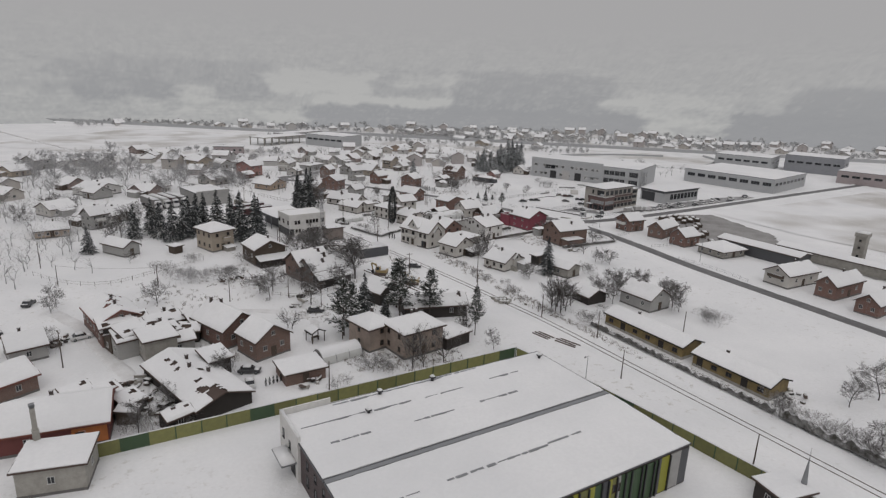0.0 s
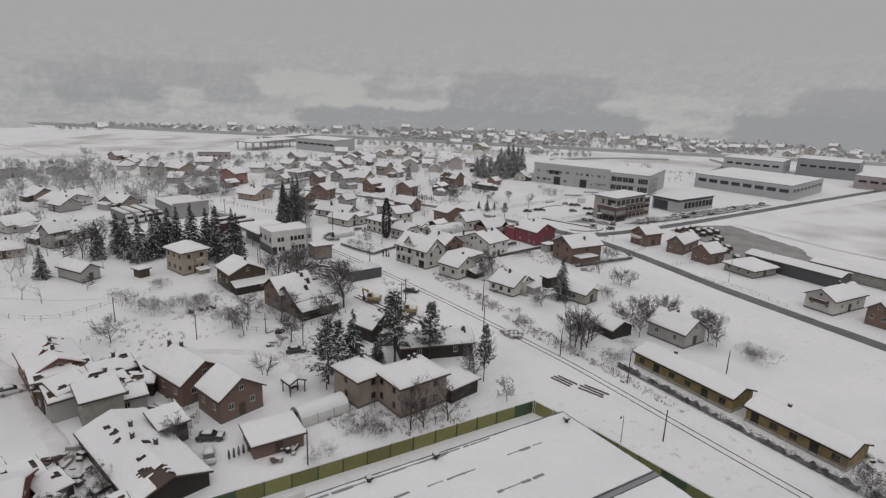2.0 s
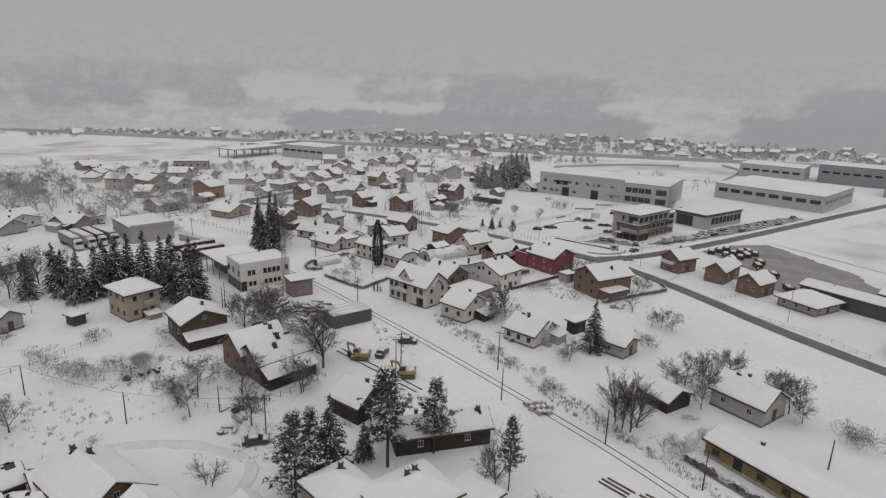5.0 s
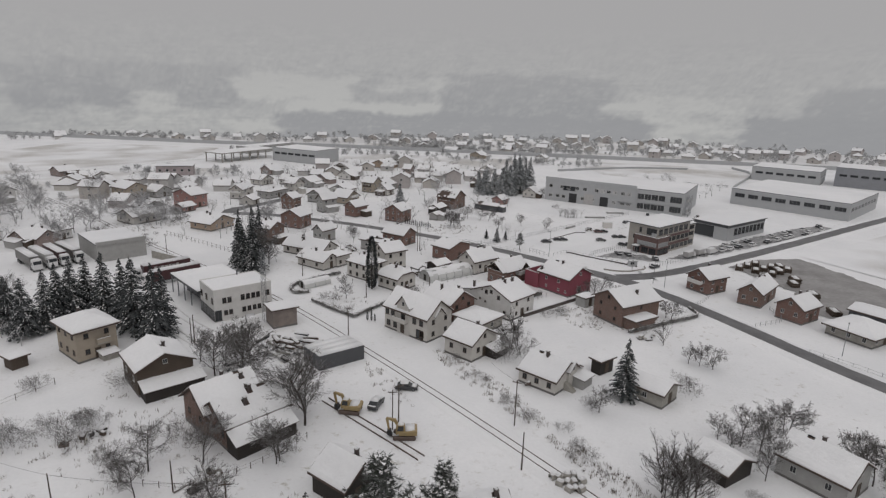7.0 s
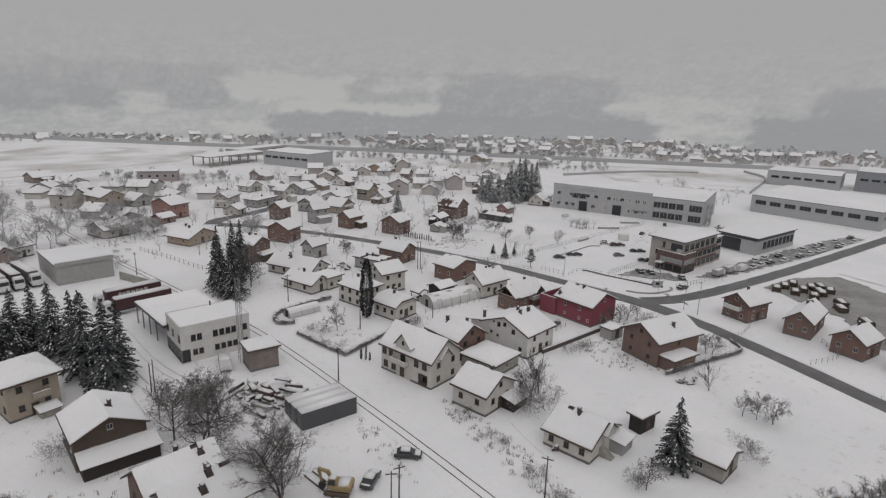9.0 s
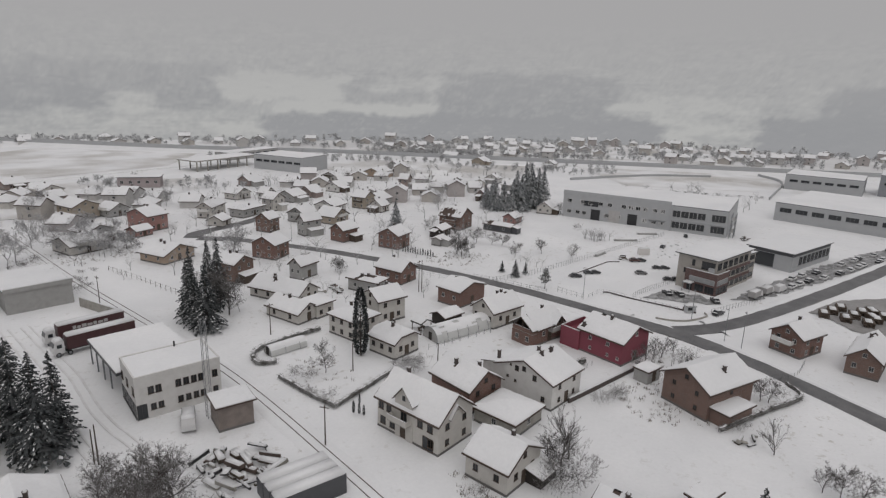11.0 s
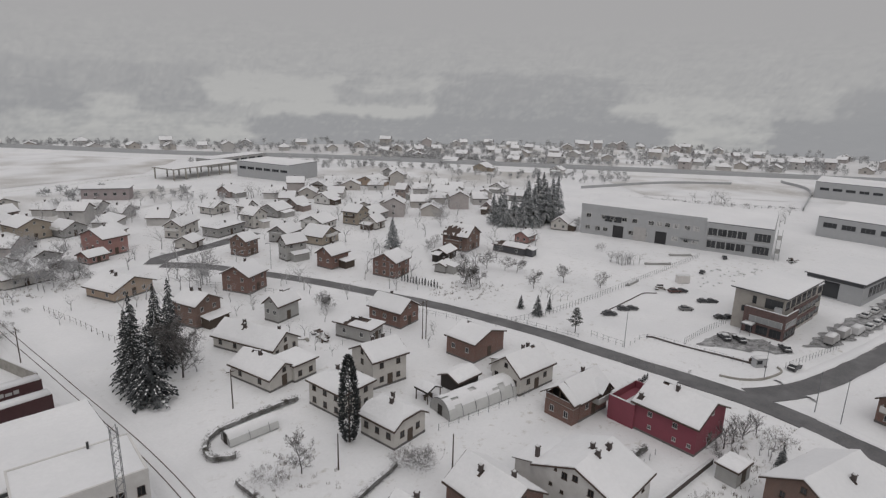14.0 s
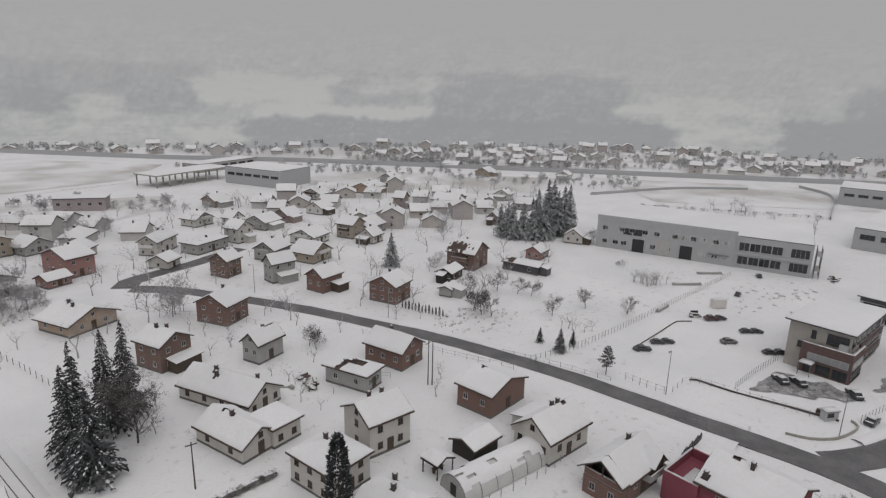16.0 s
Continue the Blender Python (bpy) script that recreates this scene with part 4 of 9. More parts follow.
house(32.6, 104.0, 0.1, 7.8, 6.4, 1.9, "flat", 0.3, BRICK2, "low garden shed with thick snow", win=(0, 0), storeys=1, name="shed", category="shed", chim=(), plinth=False)
beige_hip = house(36.2, 202.8, 19.8, 7.8, 9.2, 6.8, "hip", 1.7, BEIGE, "beige two-storey house with a hipped snowy roof", win=(2, 3), storeys=2, over=0.8, chim=((-0.1, 0.4),), frame_mat=FRAMEB)
house(23.8, 202.0, 27.0, 2.9, 3.0, 1.9, "flat", 0.3, WOOD, "small wooden shed with a snow cap", win=(0, 0), storeys=1, name="shed", category="shed", chim=(), plinth=False)
brown_gable = house(46.8, 182.7, 8.2, 9.8, 9.7, 4.8, "y", 2.3, WOOD, "brown wooden gabled house with a snowy roof", win=(2, 2), storeys=1, chim=((0.2, -0.2),))
old_brown = house(56.5, 157.6, 13.7, 10.6, 7.6, 4.2, "x", 2.7, BRICK2, "old brown house with half-hipped snowy roof", win=(2, 3), storeys=1, chim=((0.2, 0.4), (0.1, -0.1), (-0.2, -0.5)), over=0.7, frame_mat=FRAMEB)
house(75.8, 198.9, 1.2, 5.7, 5.1, 4.1, "flat", 0.2, BOXWALL, "brown weathered store with a snowy flat roof", win=(0, 0), storeys=1, doors=(), name="shed", category="shed", chim=())
villa = house(102.2, 180.1, 16.5, 8.5, 13.4, 5.5, "y", 3.3, CREAM, "cream two-storey villa with dormers and balcony", win=(2, 0), storeys=2, chim=((0.1, 0.6),), frame_mat=FRAMEB, doors=())
white_house = house(127.9, 180.8, 13.4, 9.6, 12.5, 5.1, "x", 2.5, WHITE, "white two-storey house with a broad gable", win=(2, 0), storeys=2, win_size=(0.75, 0.95), chim=((0.5, -0.15), (0.1, 0.1), (-0.1, -0.12)), frame_mat=FRAMEB, back=0)
bungalow = house(106.3, 164.3, 16.2, 8.6, 7.4, 3.8, "y", 2.4, CREAM, "cream bungalow with a steep snowy roof", win=(2, 2), storeys=1, chim=((0.3, -0.2),), frame_mat=FRAMEB)
house(116.2, 175.3, 16, 8.2, 8.4, 2.6, "hip", 1.1, CONC, "low garage under thick snow", win=(1, 1), storeys=1, name="garage", category="garage", chim=(), doors=())
house(114.5, 185.6, 8.8, 8.0, 10.0, 4.4, "y", 2.6, BRICK, "red brick gabled house with snowy roof", win=(2, 0), storeys=2, chim=((0.2, -0.5), (-0.3, 0.3)), frame_mat=FRAMEB)
white_low = house(112.2, 145.6, 15.9, 9.3, 8.2, 2.8, "y", 2.3, CREAM, "low cream house with a broad snowy roof", win=(1, 3), storeys=1, chim=((-0.1, 0.1),), frame_mat=FRAMEB)
house(124.4, 143.2, 3.9, 4.0, 2.3, 2.6, "flat", 0.3, DARKWOOD, "small dark garden shed with snow", win=(0, 0), storeys=1, name="shed", category="shed", chim=(), plinth=False)
house(124.6, 130.9, 12.1, 6.0, 7.0, 2.8, "y", 1.2, CONC, "grey outbuilding with a snowy gable roof", win=(0, 1), storeys=1, name="shed", category="shed", chim=())
brown_brick = house(152.4, 161.6, -3.3, 12.5, 9.7, 5.5, "x", 2.6, BRICK2, "brown brick two-storey house with snowy roof", win=(1, 2), storeys=2, chim=((0.1, -0.5),), over=0.7, win_size=(0.75, 0.95), frame_mat=FRAMEB)
house(150.3, 155.6, -0.2, 7.2, 4.0, 2.3, "flat", 0.25, BRICK2, "low brick porch with a snowy roof", win=(0, 0), storeys=1, doors=(), name="porch", category="shed", chim=(), plinth=False)
pink = house(154.0, 185.5, 8.0, 10.0, 10.75, 5.1, "y", 2.4, PINKR, "crimson two-storey house with snowy gable roof", win=(0, 0), storeys=2, over=0.6, chim=((-0.12, 0.1), (-0.9, 0.9)))
terrace = thing("terrace_wing", 151.7, 193.0, 0, 8.0, "crimson wing of a house with an open roof terrace", "house")
put("wall", wall_mesh("flat", 8.4, 5.0, 3.1, 0.0, PINKR), terrace)
bm = bmesh.new()
for x0, x1, y0, y1 in ((-4.2, -3.95, -2.5, 2.5), (3.95, 4.2, -2.5, 2.5), (-3.95, 3.95, 2.25, 2.5)):
    box(bm, x0, x1, y0, y1, 3.1, 4.4)
part("parapet", bm, PINKR, terrace)
put("snow_cap", snow_lump_mesh(0.3, 5.0, 0.14), terrace, pose(-4.08, 0, 4.4))
put("snow_cap", snow_lump_mesh(8.0, 0.3, 0.14), terrace, pose(0, 2.38, 4.4))
put("floor_snow", snow_lump_mesh(4.6, 2.4, 0.12), terrace, pose(-0.8, -0.6, 3.1))
house(150.1, 173.2, 4.9, 4.2, 3.2, 2.2, "flat", 0.2, GREYR, "small grey hut with a flat snow cap", win=(0, 0), storeys=1, name="hut", category="shed", chim=(), plinth=False, over=0.25)
balcony = house(145.2, 199.8, 8.2, 8.3, 6.1, 4.2, "x", 2.3, BRICK, "red brick house with timber balcony gable", win=(2, 2), storeys=1, over=0.8, chim=((0.3, 0.2),))
cream_gable = house(142.9, 212.6, 7.7, 9.7, 7.1, 4.0, "x", 2.6, CREAM, "cream two-storey gabled house with snowy roof", win=(2, 3), storeys=1, chim=((0.1, 0.2), (0.3, 0.1)), frame_mat=FRAMEB)
house(143.4, 228.7, 15.0, 10.3, 7.5, 4.2, "y", 1.6, BRICK, "red clay block house under snow", win=(1, 2), storeys=1, chim=())
house(131.6, 217.8, 11.9, 5.7, 4.5, 2.3, "x", 0.9, DARKWOOD, "dark open shed with snowy roof", win=(0, 0), storeys=1, doors=(), name="shed", category="shed", chim=(), plinth=False)
house(112.8, 210.1, 17.0, 7.3, 7.5, 3.6, "halfy", 2.2, CREAM, "cream cottage with half-hipped snowy roof", win=(2, 3), storeys=1, chim=((-0.2, -0.1), (0.3, 0.3)), frame_mat=FRAMEB)
house(109.4, 223.0, 17.8, 7.5, 8.5, 4.6, "hip", 1.5, CREAM, "cream two-storey house with a low hipped roof", win=(2, 3), storeys=2, chim=((0.0, 0.2),), frame_mat=FRAMEB)
house(119.9, 228.6, 5.9, 7.6, 7.5, 5.6, "x", 2.0, CREAM, "tall cream house with an asymmetric gable", win=(2, 1), storeys=2, chim=((-0.2, 0.3), (0.3, 0.1)), frame_mat=FRAMEB)
ell_front = house(100.8, 239.6, 23.0, 7.0, 11.1, 2.6, "y", 1.9, CREAM, "low cream house with a snowy gable roof", win=(1, 2), storeys=1, chim=((-0.1, 0.1),), frame_mat=FRAMEB)
house(106.5, 238.3, 19.2, 5.3, 6.0, 2.6, "flat", 0.7, CREAM, "low cream side wing with snow", win=(2, 0), storeys=1, doors=(), chim=(), frame_mat=FRAMEB)
house(103.5, 254.1, 31.1, 8.0, 16.2, 2.6, "y", 2.4, CREAM, "cream bungalow with a long snowy roof", win=(3, 4), storeys=1, chim=((-0.3, 0.2), (-0.1, 0.3), (0.5, -0.6)), frame_mat=FRAMEB)
brick_small = house(96.3, 275.4, 28.7, 7.2, 7.3, 5.4, "y", 1.9, BRICK2, "part plastered brown brick house", win=(2, 2), storeys=2, chim=((-0.1, 0.3), (0.4, 0.1)))
house(114.1, 268.1, 26.1, 6.8, 4.5, 4.3, "x", 1.9, GREYR, "small grey house with dark timber gable", win=(1, 2), storeys=1, chim=((0.4, 0.6),))
house(125.2, 248.3, 28.1, 4.9, 9.5, 3.1, "flat", 0.2, GREYR, "unfinished grey house with a flat snowy slab", win=(2, 2), storeys=1, bald=((-1.0, 1.4, 2.4, 0.9), (1.2, -0.6, 0.8, 1.5)), chim=((-0.2, 0.3), (0.2, 0.0)), over=0.6)
house(136.7, 252.9, 22.7, 7.1, 9.5, 3.9, "y", 2.2, BRICK, "red brick gabled house with snowy roof", win=(2, 3), storeys=1, chim=((0.1, 0.2),))
house(112.5, 293.7, 36.7, 7.7, 8.7, 4.8, "x", 2.3, BRICK, "two-storey red clay block house", win=(2, 2), storeys=2, chim=((0.3, 0.1),))
house(83.2, 305.9, 32.0, 11.7, 10.5, 2.8, "y", 2.4, TAN, "tan bungalow with a broad snowy roof", win=(2, 2), storeys=1, chim=((-0.2, -0.1), (-0.1, 0.3)), over=0.8)
house(83.9, 352.0, 27.1, 8.2, 12.3, 5.7, "x", 2.2, ROSE, "rose two-storey house with snowy gable roof", win=(2, 2), storeys=2, chim=((0.3, 0.2),))
pale_a = house(109.9, 364.7, 50.6, 12.3, 6.3, 4.5, "x", 2.0, CREAM, "cream two-storey house with balcony", win=(2, 2), storeys=2, chim=((0.2, 0.1),))
house(108.4, 345.3, 45.8, 6.1, 6.5, 2.4, "x", 1.7, CREAM, "small pale house with snowy roof", win=(1, 1), storeys=1)
house(122.3, 328.3, 33.8, 5.9, 6.3, 5.1, "x", 2.0, BRICK2, "two-storey brown brick house", win=(2, 2), storeys=2)
grey_a = house(134.4, 316.3, 11.8, 7.4, 4.7, 5.7, "x", 2.1, GREYR, "unfinished grey two-storey house", win=(2, 2), storeys=2, chim=())
brick_b = house(142.4, 302.5, 22.3, 7.5, 6.2, 4.4, "x", 2.1, BRICK, "red brick house with carport", win=(2, 2), storeys=1)
house(154.2, 286.1, 28.5, 7.6, 8.1, 4.8, "x", 2.2, BRICK, "two-storey red brick gabled house", win=(2, 3), storeys=2)
rb1 = house(191.3, 165.3, -3.0, 8.2, 7.1, 4.5, "x", 2.3, BRICK, "brick house with white balconies", win=(2, 2), storeys=2)
house(196.1, 152.7, 13.9, 13.2, 6.0, 3.9, "x", 2.3, BRICK2, "brown brick house with snowy gable roof", win=(2, 2), storeys=1)
house(192.1, 139.5, -0.3, 8.1, 6.8, 3.9, "x", 2.3, BRICK, "red brick house with snowy gable roof", win=(2, 2), storeys=1)
house(193.6, 125.0, -4.2, 11.1, 10.5, 2.6, "hip", 2.0, CONC, "low round-shouldered pavilion with hipped snow roof", win=(3, 3), storeys=1, over=0.9, chim=())
dup1 = house(184.3, 94.5, -3.4, 14.6, 7.9, 3.9, "x", 2.2, CREAM, "pale gabled house with timber balcony", win=(2, 2), storeys=1)
house(186.5, 81.6, -0.8, 15.0, 5.6, 4.2, "x", 2.2, BRICK, "brick house with snowy gable roof", win=(2, 2), storeys=1)
house(182.8, 69.2, 0.8, 15.0, 5.8, 3.4, "x", 2.2, BRICK, "brick house beside the road", win=(2, 2), storeys=1)
house(126.4, 101.2, 3.0, 8.0, 9.7, 3.4, "y", 2.4, GREYR, "grey gabled house among garden trees", win=(1, 2), storeys=1, chim=((0.3, 0.2),))
house(115.1, 110.4, 0.3, 6.5, 6.0, 2.2, "y", 1.5, DARKWOOD, "dark wooden shed among garden trees", win=(0, 0), storeys=1, doors=(), name="shed", category="shed", chim=(), plinth=False)
house(8.7, 207.7, 32.1, 5.4, 10.3, 3.1, "y", 1.6, GREYR, "grey barn with snowy roof", win=(0, 0), storeys=1, name="barn", category="barn", chim=())
house(-10.6, 241.8, 5.8, 9.9, 10.7, 2.5, "x", 1.6, TAN, "yellow bungalow with snowy roof", win=(4, 2), storeys=1)

# ---- houses farther off ----
house(129.7, 398.9, 30.6, 8.9, 8.0, 2.9, "y", 2.3, CREAM, "cream house with a snowy roof", win=(2, 2), storeys=1, group="town houses", back=0)
house(146.3, 435.2, 25.1, 9.4, 8.8, 2.9, "x", 2.3, HAZEBRICK, "dull brick house with a snowy roof", win=(2, 2), storeys=1, group="town houses", back=0)
house(142.2, 394.0, 30.1, 6.1, 5.4, 2.9, "y", 2.3, WHITE, "white house with a snowy roof", win=(2, 2), storeys=1, group="town houses", back=0)
house(151.1, 382.9, 31.3, 9.5, 9.8, 2.9, "x", 2.3, GREYR, "grey house with a snowy roof", win=(2, 2), storeys=1, group="town houses", back=0)
house(163.6, 390.5, 28.0, 8.2, 7.1, 2.9, "x", 2.3, HAZEBRICK, "dull brick house with a snowy roof", win=(2, 2), storeys=1, group="town houses", back=0)
house(193.7, 431.7, -59.0, 10.8, 9.7, 2.9, "y", 2.3, CREAM, "cream house with a snowy roof", win=(2, 2), storeys=1, group="town houses", back=0)
house(225.7, 438.0, 29.8, 14.0, 11.5, 2.9, "x", 2.3, TAN, "tan house with a snowy roof", win=(2, 2), storeys=1, group="town houses", back=0)
house(181.3, 398.6, 30.5, 8.7, 8.2, 2.9, "x", 2.3, WHITE, "white house with a snowy roof", win=(2, 2), storeys=1, group="town houses", back=0)
house(174.7, 353.6, 29.5, 7.6, 7.2, 5.2, "y", 2.3, BEIGE, "beige two-storey house with a snowy roof", win=(2, 2), storeys=2, group="town houses", back=0)
house(183.4, 357.9, 28.4, 11.9, 10.3, 2.9, "x", 2.3, GREYR, "grey house with a snowy roof", win=(2, 2), storeys=1, group="town houses", back=0)
house(177.6, 342.9, 27.8, 6.2, 6.5, 2.9, "x", 2.3, CREAM, "cream house with a snowy roof", win=(2, 2), storeys=1, group="town houses", back=0)
house(218.9, 392.3, 37.2, 6.2, 5.2, 5.2, "y", 2.3, HAZEBRICK, "dull brick two-storey house with a snowy roof", win=(2, 2), storeys=2, group="town houses", back=0)
house(243.8, 389.4, 38.5, 13.1, 12.5, 2.9, "y", 2.3, WHITE, "white house with a snowy roof", win=(2, 2), storeys=1, group="town houses", back=0)
house(252.1, 462.6, 29.1, 8.8, 8.7, 2.9, "x", 2.3, GREYR, "grey house with a snowy roof", win=(2, 2), storeys=1, group="town houses", back=0)
house(123.6, 359.6, 32, 13.5, 7.5, 3.0, "flat", 0.3, GREYR, "low grey house with a flat snowy roof", win=(4, 2), storeys=1, group="town houses", back=0)
house(136.7, 366.0, 28.7, 7.1, 6.7, 5.2, "y", 2.3, CREAM, "cream two-storey house with a snowy roof", win=(2, 2), storeys=2, group="town houses", back=0)
house(140.1, 339.6, 35.6, 8.8, 7.7, 3.6, "x", 2.3, GREYR, "grey house with a snowy roof", win=(2, 2), storeys=1, group="town houses", back=0)
house(158.2, 352.8, 34.2, 9.6, 9.9, 2.9, "x", 2.3, WHITE, "white house with a snowy roof", win=(2, 2), storeys=1, group="town houses", back=0)
house(150.2, 331.6, 30.1, 9.6, 9.0, 3.1, "y", 2.8, BEIGE, "beige house with a wide snowy roof", win=(2, 2), storeys=1, group="town houses", back=0)
house(170.0, 281.0, 30, 5.4, 3.6, 2.2, "x", 0.7, GREYR, "low grey garden shed with a snowy roof", win=(0, 0), storeys=1, group="town houses", back=0)
house(190.8, 301.1, 26.8, 9.8, 9.6, 5.2, "y", 3.0, BRICK2, "brown brick house with a half bare dark roof", win=(2, 2), storeys=2, cell=0.5, bald=((-3.4, 1.5, 1.9, 3.6), (2.4, 1.0, 0.5, 0.8), (3.2, -1.6, 0.5, 0.7)), group="town houses", back=0)
house(178.3, 293.0, 28.5, 7.2, 5.0, 2.5, "x", 1.2, DARKWOOD, "dark timber outbuilding with a snowy roof", win=(2, 2), storeys=1, group="town houses", back=0)
house(276.9, 387.3, -60.9, 8.1, 6.6, 2.9, "y", 2.3, WHITE, "white house with a snowy roof", win=(2, 2), storeys=1, group="town houses", back=0)
house(270.0, 363.5, 36.0, 7.9, 7.4, 2.9, "y", 2.3, GREYR, "grey house with a snowy roof", win=(2, 2), storeys=1, group="town houses", back=0)
house(237.3, 345.8, 38.5, 6.1, 5.0, 2.9, "x", 2.3, HAZEBRICK, "dull brick house with a snowy roof", win=(2, 2), storeys=1, group="town houses", back=0)
house(244.6, 306.0, 30.6, 6.6, 6.8, 2.9, "x", 2.3, CREAM, "cream house with a snowy roof", win=(2, 2), storeys=1, group="town houses", back=0)
house(217.2, 297.0, 22, 6.6, 5.3, 2.6, "x", 1.6, ROSE, "small rose house with a snowy roof", win=(2, 2), storeys=1, group="town houses", back=0)
house(203.0, 287.6, 22, 5.0, 12.0, 2.5, "y", 0.7, CLADDARK, "low dark shed with thin patchy snow", win=(0, 2), storeys=1, group="town houses", back=0, chim=(), bald=((-1.4, 3.6, 1.2, 1.6),))
house(359.0, 426.5, -59.2, 8.2, 8.6, 2.9, "y", 2.3, WHITE, "white house with a snowy roof", win=(2, 2), storeys=1, group="town houses", back=0)
house(321.1, 459.6, 28.5, 10.9, 9.8, 2.9, "x", 2.3, BEIGE, "beige house with a snowy roof", win=(2, 2), storeys=1, group="town houses", back=0)
house(319.3, 495.4, 35.7, 11.5, 11.1, 2.9, "y", 2.3, GREYR, "grey house with a snowy roof", win=(2, 2), storeys=1, group="town houses", back=0)
house(248.5, 449.3, 34.1, 9.3, 7.5, 2.9, "x", 2.3, CREAM, "cream house with a snowy roof", win=(2, 2), storeys=1, group="town houses", back=0)
house(-3.6, 336.3, -59.8, 9.7, 8.3, 2.9, "x", 2.3, HAZEBRICK, "dull brick house with a snowy roof", win=(2, 2), storeys=1, group="town houses", back=0)
house(8.8, 324.0, 30.3, 8.8, 9.1, 2.9, "x", 2.3, WHITE, "white house with a snowy roof", win=(2, 2), storeys=1, group="town houses", back=0)
house(6.0, 307.4, -58.6, 8.3, 8.6, 2.9, "x", 2.3, GREYR, "grey house with a snowy roof", win=(2, 2), storeys=1, group="town houses", back=0)
house(25.1, 306.1, 33.6, 9.6, 8.2, 2.9, "x", 2.3, HAZEBRICK, "dull brick house with a snowy roof", win=(2, 2), storeys=1, group="town houses", back=0)
house(-9.4, 276.5, 31.8, 10.2, 9.4, 2.9, "x", 2.3, CREAM, "cream house with a snowy roof", win=(2, 2), storeys=1, group="town houses", back=0)
house(1.6, 255.7, -59.7, 7.7, 7.7, 2.9, "x", 2.3, TAN, "tan house with a snowy roof", win=(2, 2), storeys=1, group="town houses", back=0)
house(8.9, 255.7, 38.7, 8.6, 7.0, 2.9, "x", 2.3, WHITE, "white house with a snowy roof", win=(2, 2), storeys=1, group="town houses", back=0)
house(62.7, 383.6, 27.3, 10.7, 11.0, 5.2, "y", 2.3, BEIGE, "beige two-storey house with a snowy roof", win=(2, 2), storeys=2, group="town houses", back=0)
house(74.9, 382.6, 30.2, 8.8, 8.6, 2.9, "y", 2.3, GREYR, "grey house with a snowy roof", win=(2, 2), storeys=1, group="town houses", back=0)
house(64.8, 342.5, 30, 10.0, 9.4, 3.6, "y", 2.0, GREYR, "grey house with a snowy roof", win=(2, 2), storeys=1, group="town houses", back=0)
house(54.3, 421.8, 32.5, 8.7, 7.0, 2.9, "x", 2.3, HAZEBRICK, "dull brick house with a snowy roof", win=(2, 2), storeys=1, group="town houses", back=0)
house(6.3, 317.2, 37.9, 14.0, 13.9, 2.9, "y", 2.3, WHITE, "white house with a snowy roof", win=(2, 2), storeys=1, group="town houses", back=0)
house(3.1, 247.2, 30.3, 6.8, 5.7, 5.2, "x", 2.3, GREYR, "grey two-storey house with a snowy roof", win=(2, 2), storeys=2, group="town houses", back=0)
house(27.4, 304.7, -56.4, 8.3, 7.6, 2.9, "x", 2.3, HAZEBRICK, "dull brick house with a snowy roof", win=(2, 2), storeys=1, group="town houses", back=0)
house(60.2, 328.9, 25.5, 11.5, 11.2, 2.9, "x", 2.3, CREAM, "cream house with a snowy roof", win=(2, 2), storeys=1, group="town houses", back=0)
house(79.6, 341.6, 30, 6.5, 5.6, 2.2, "x", 1.3, ROSE, "low rose annex with a snowy roof", win=(2, 2), storeys=1, group="town houses", back=0)
house(32.7, 310.7, 30.5, 5.9, 6.0, 2.9, "flat", 0.3, WHITE, "white house with a snowy roof", win=(2, 2), storeys=1, group="town houses", back=0)
house(-28.7, 385.7, 35.0, 11.3, 11.4, 2.9, "x", 2.3, BEIGE, "beige house with a snowy roof", win=(2, 2), storeys=1, group="town houses", back=0)
house(-19.6, 408.2, 35.3, 10.1, 10.1, 5.2, "x", 2.3, GREYR, "grey two-storey house with a snowy roof", win=(2, 2), storeys=2, group="town houses", back=0)
house(51.7, 443.6, 31.6, 11.3, 11.5, 2.9, "y", 2.3, CREAM, "cream house with a snowy roof", win=(2, 2), storeys=1, group="town houses", back=0)
house(38.2, 469.4, 25.7, 10.5, 10.0, 2.9, "x", 2.3, HAZEBRICK, "dull brick house with a snowy roof", win=(2, 2), storeys=1, group="town houses", back=0)
house(11.6, 393.4, 35.5, 9.3, 9.1, 5.2, "y", 2.3, WHITE, "white two-storey house with a snowy roof", win=(2, 2), storeys=2, group="town houses", back=0)


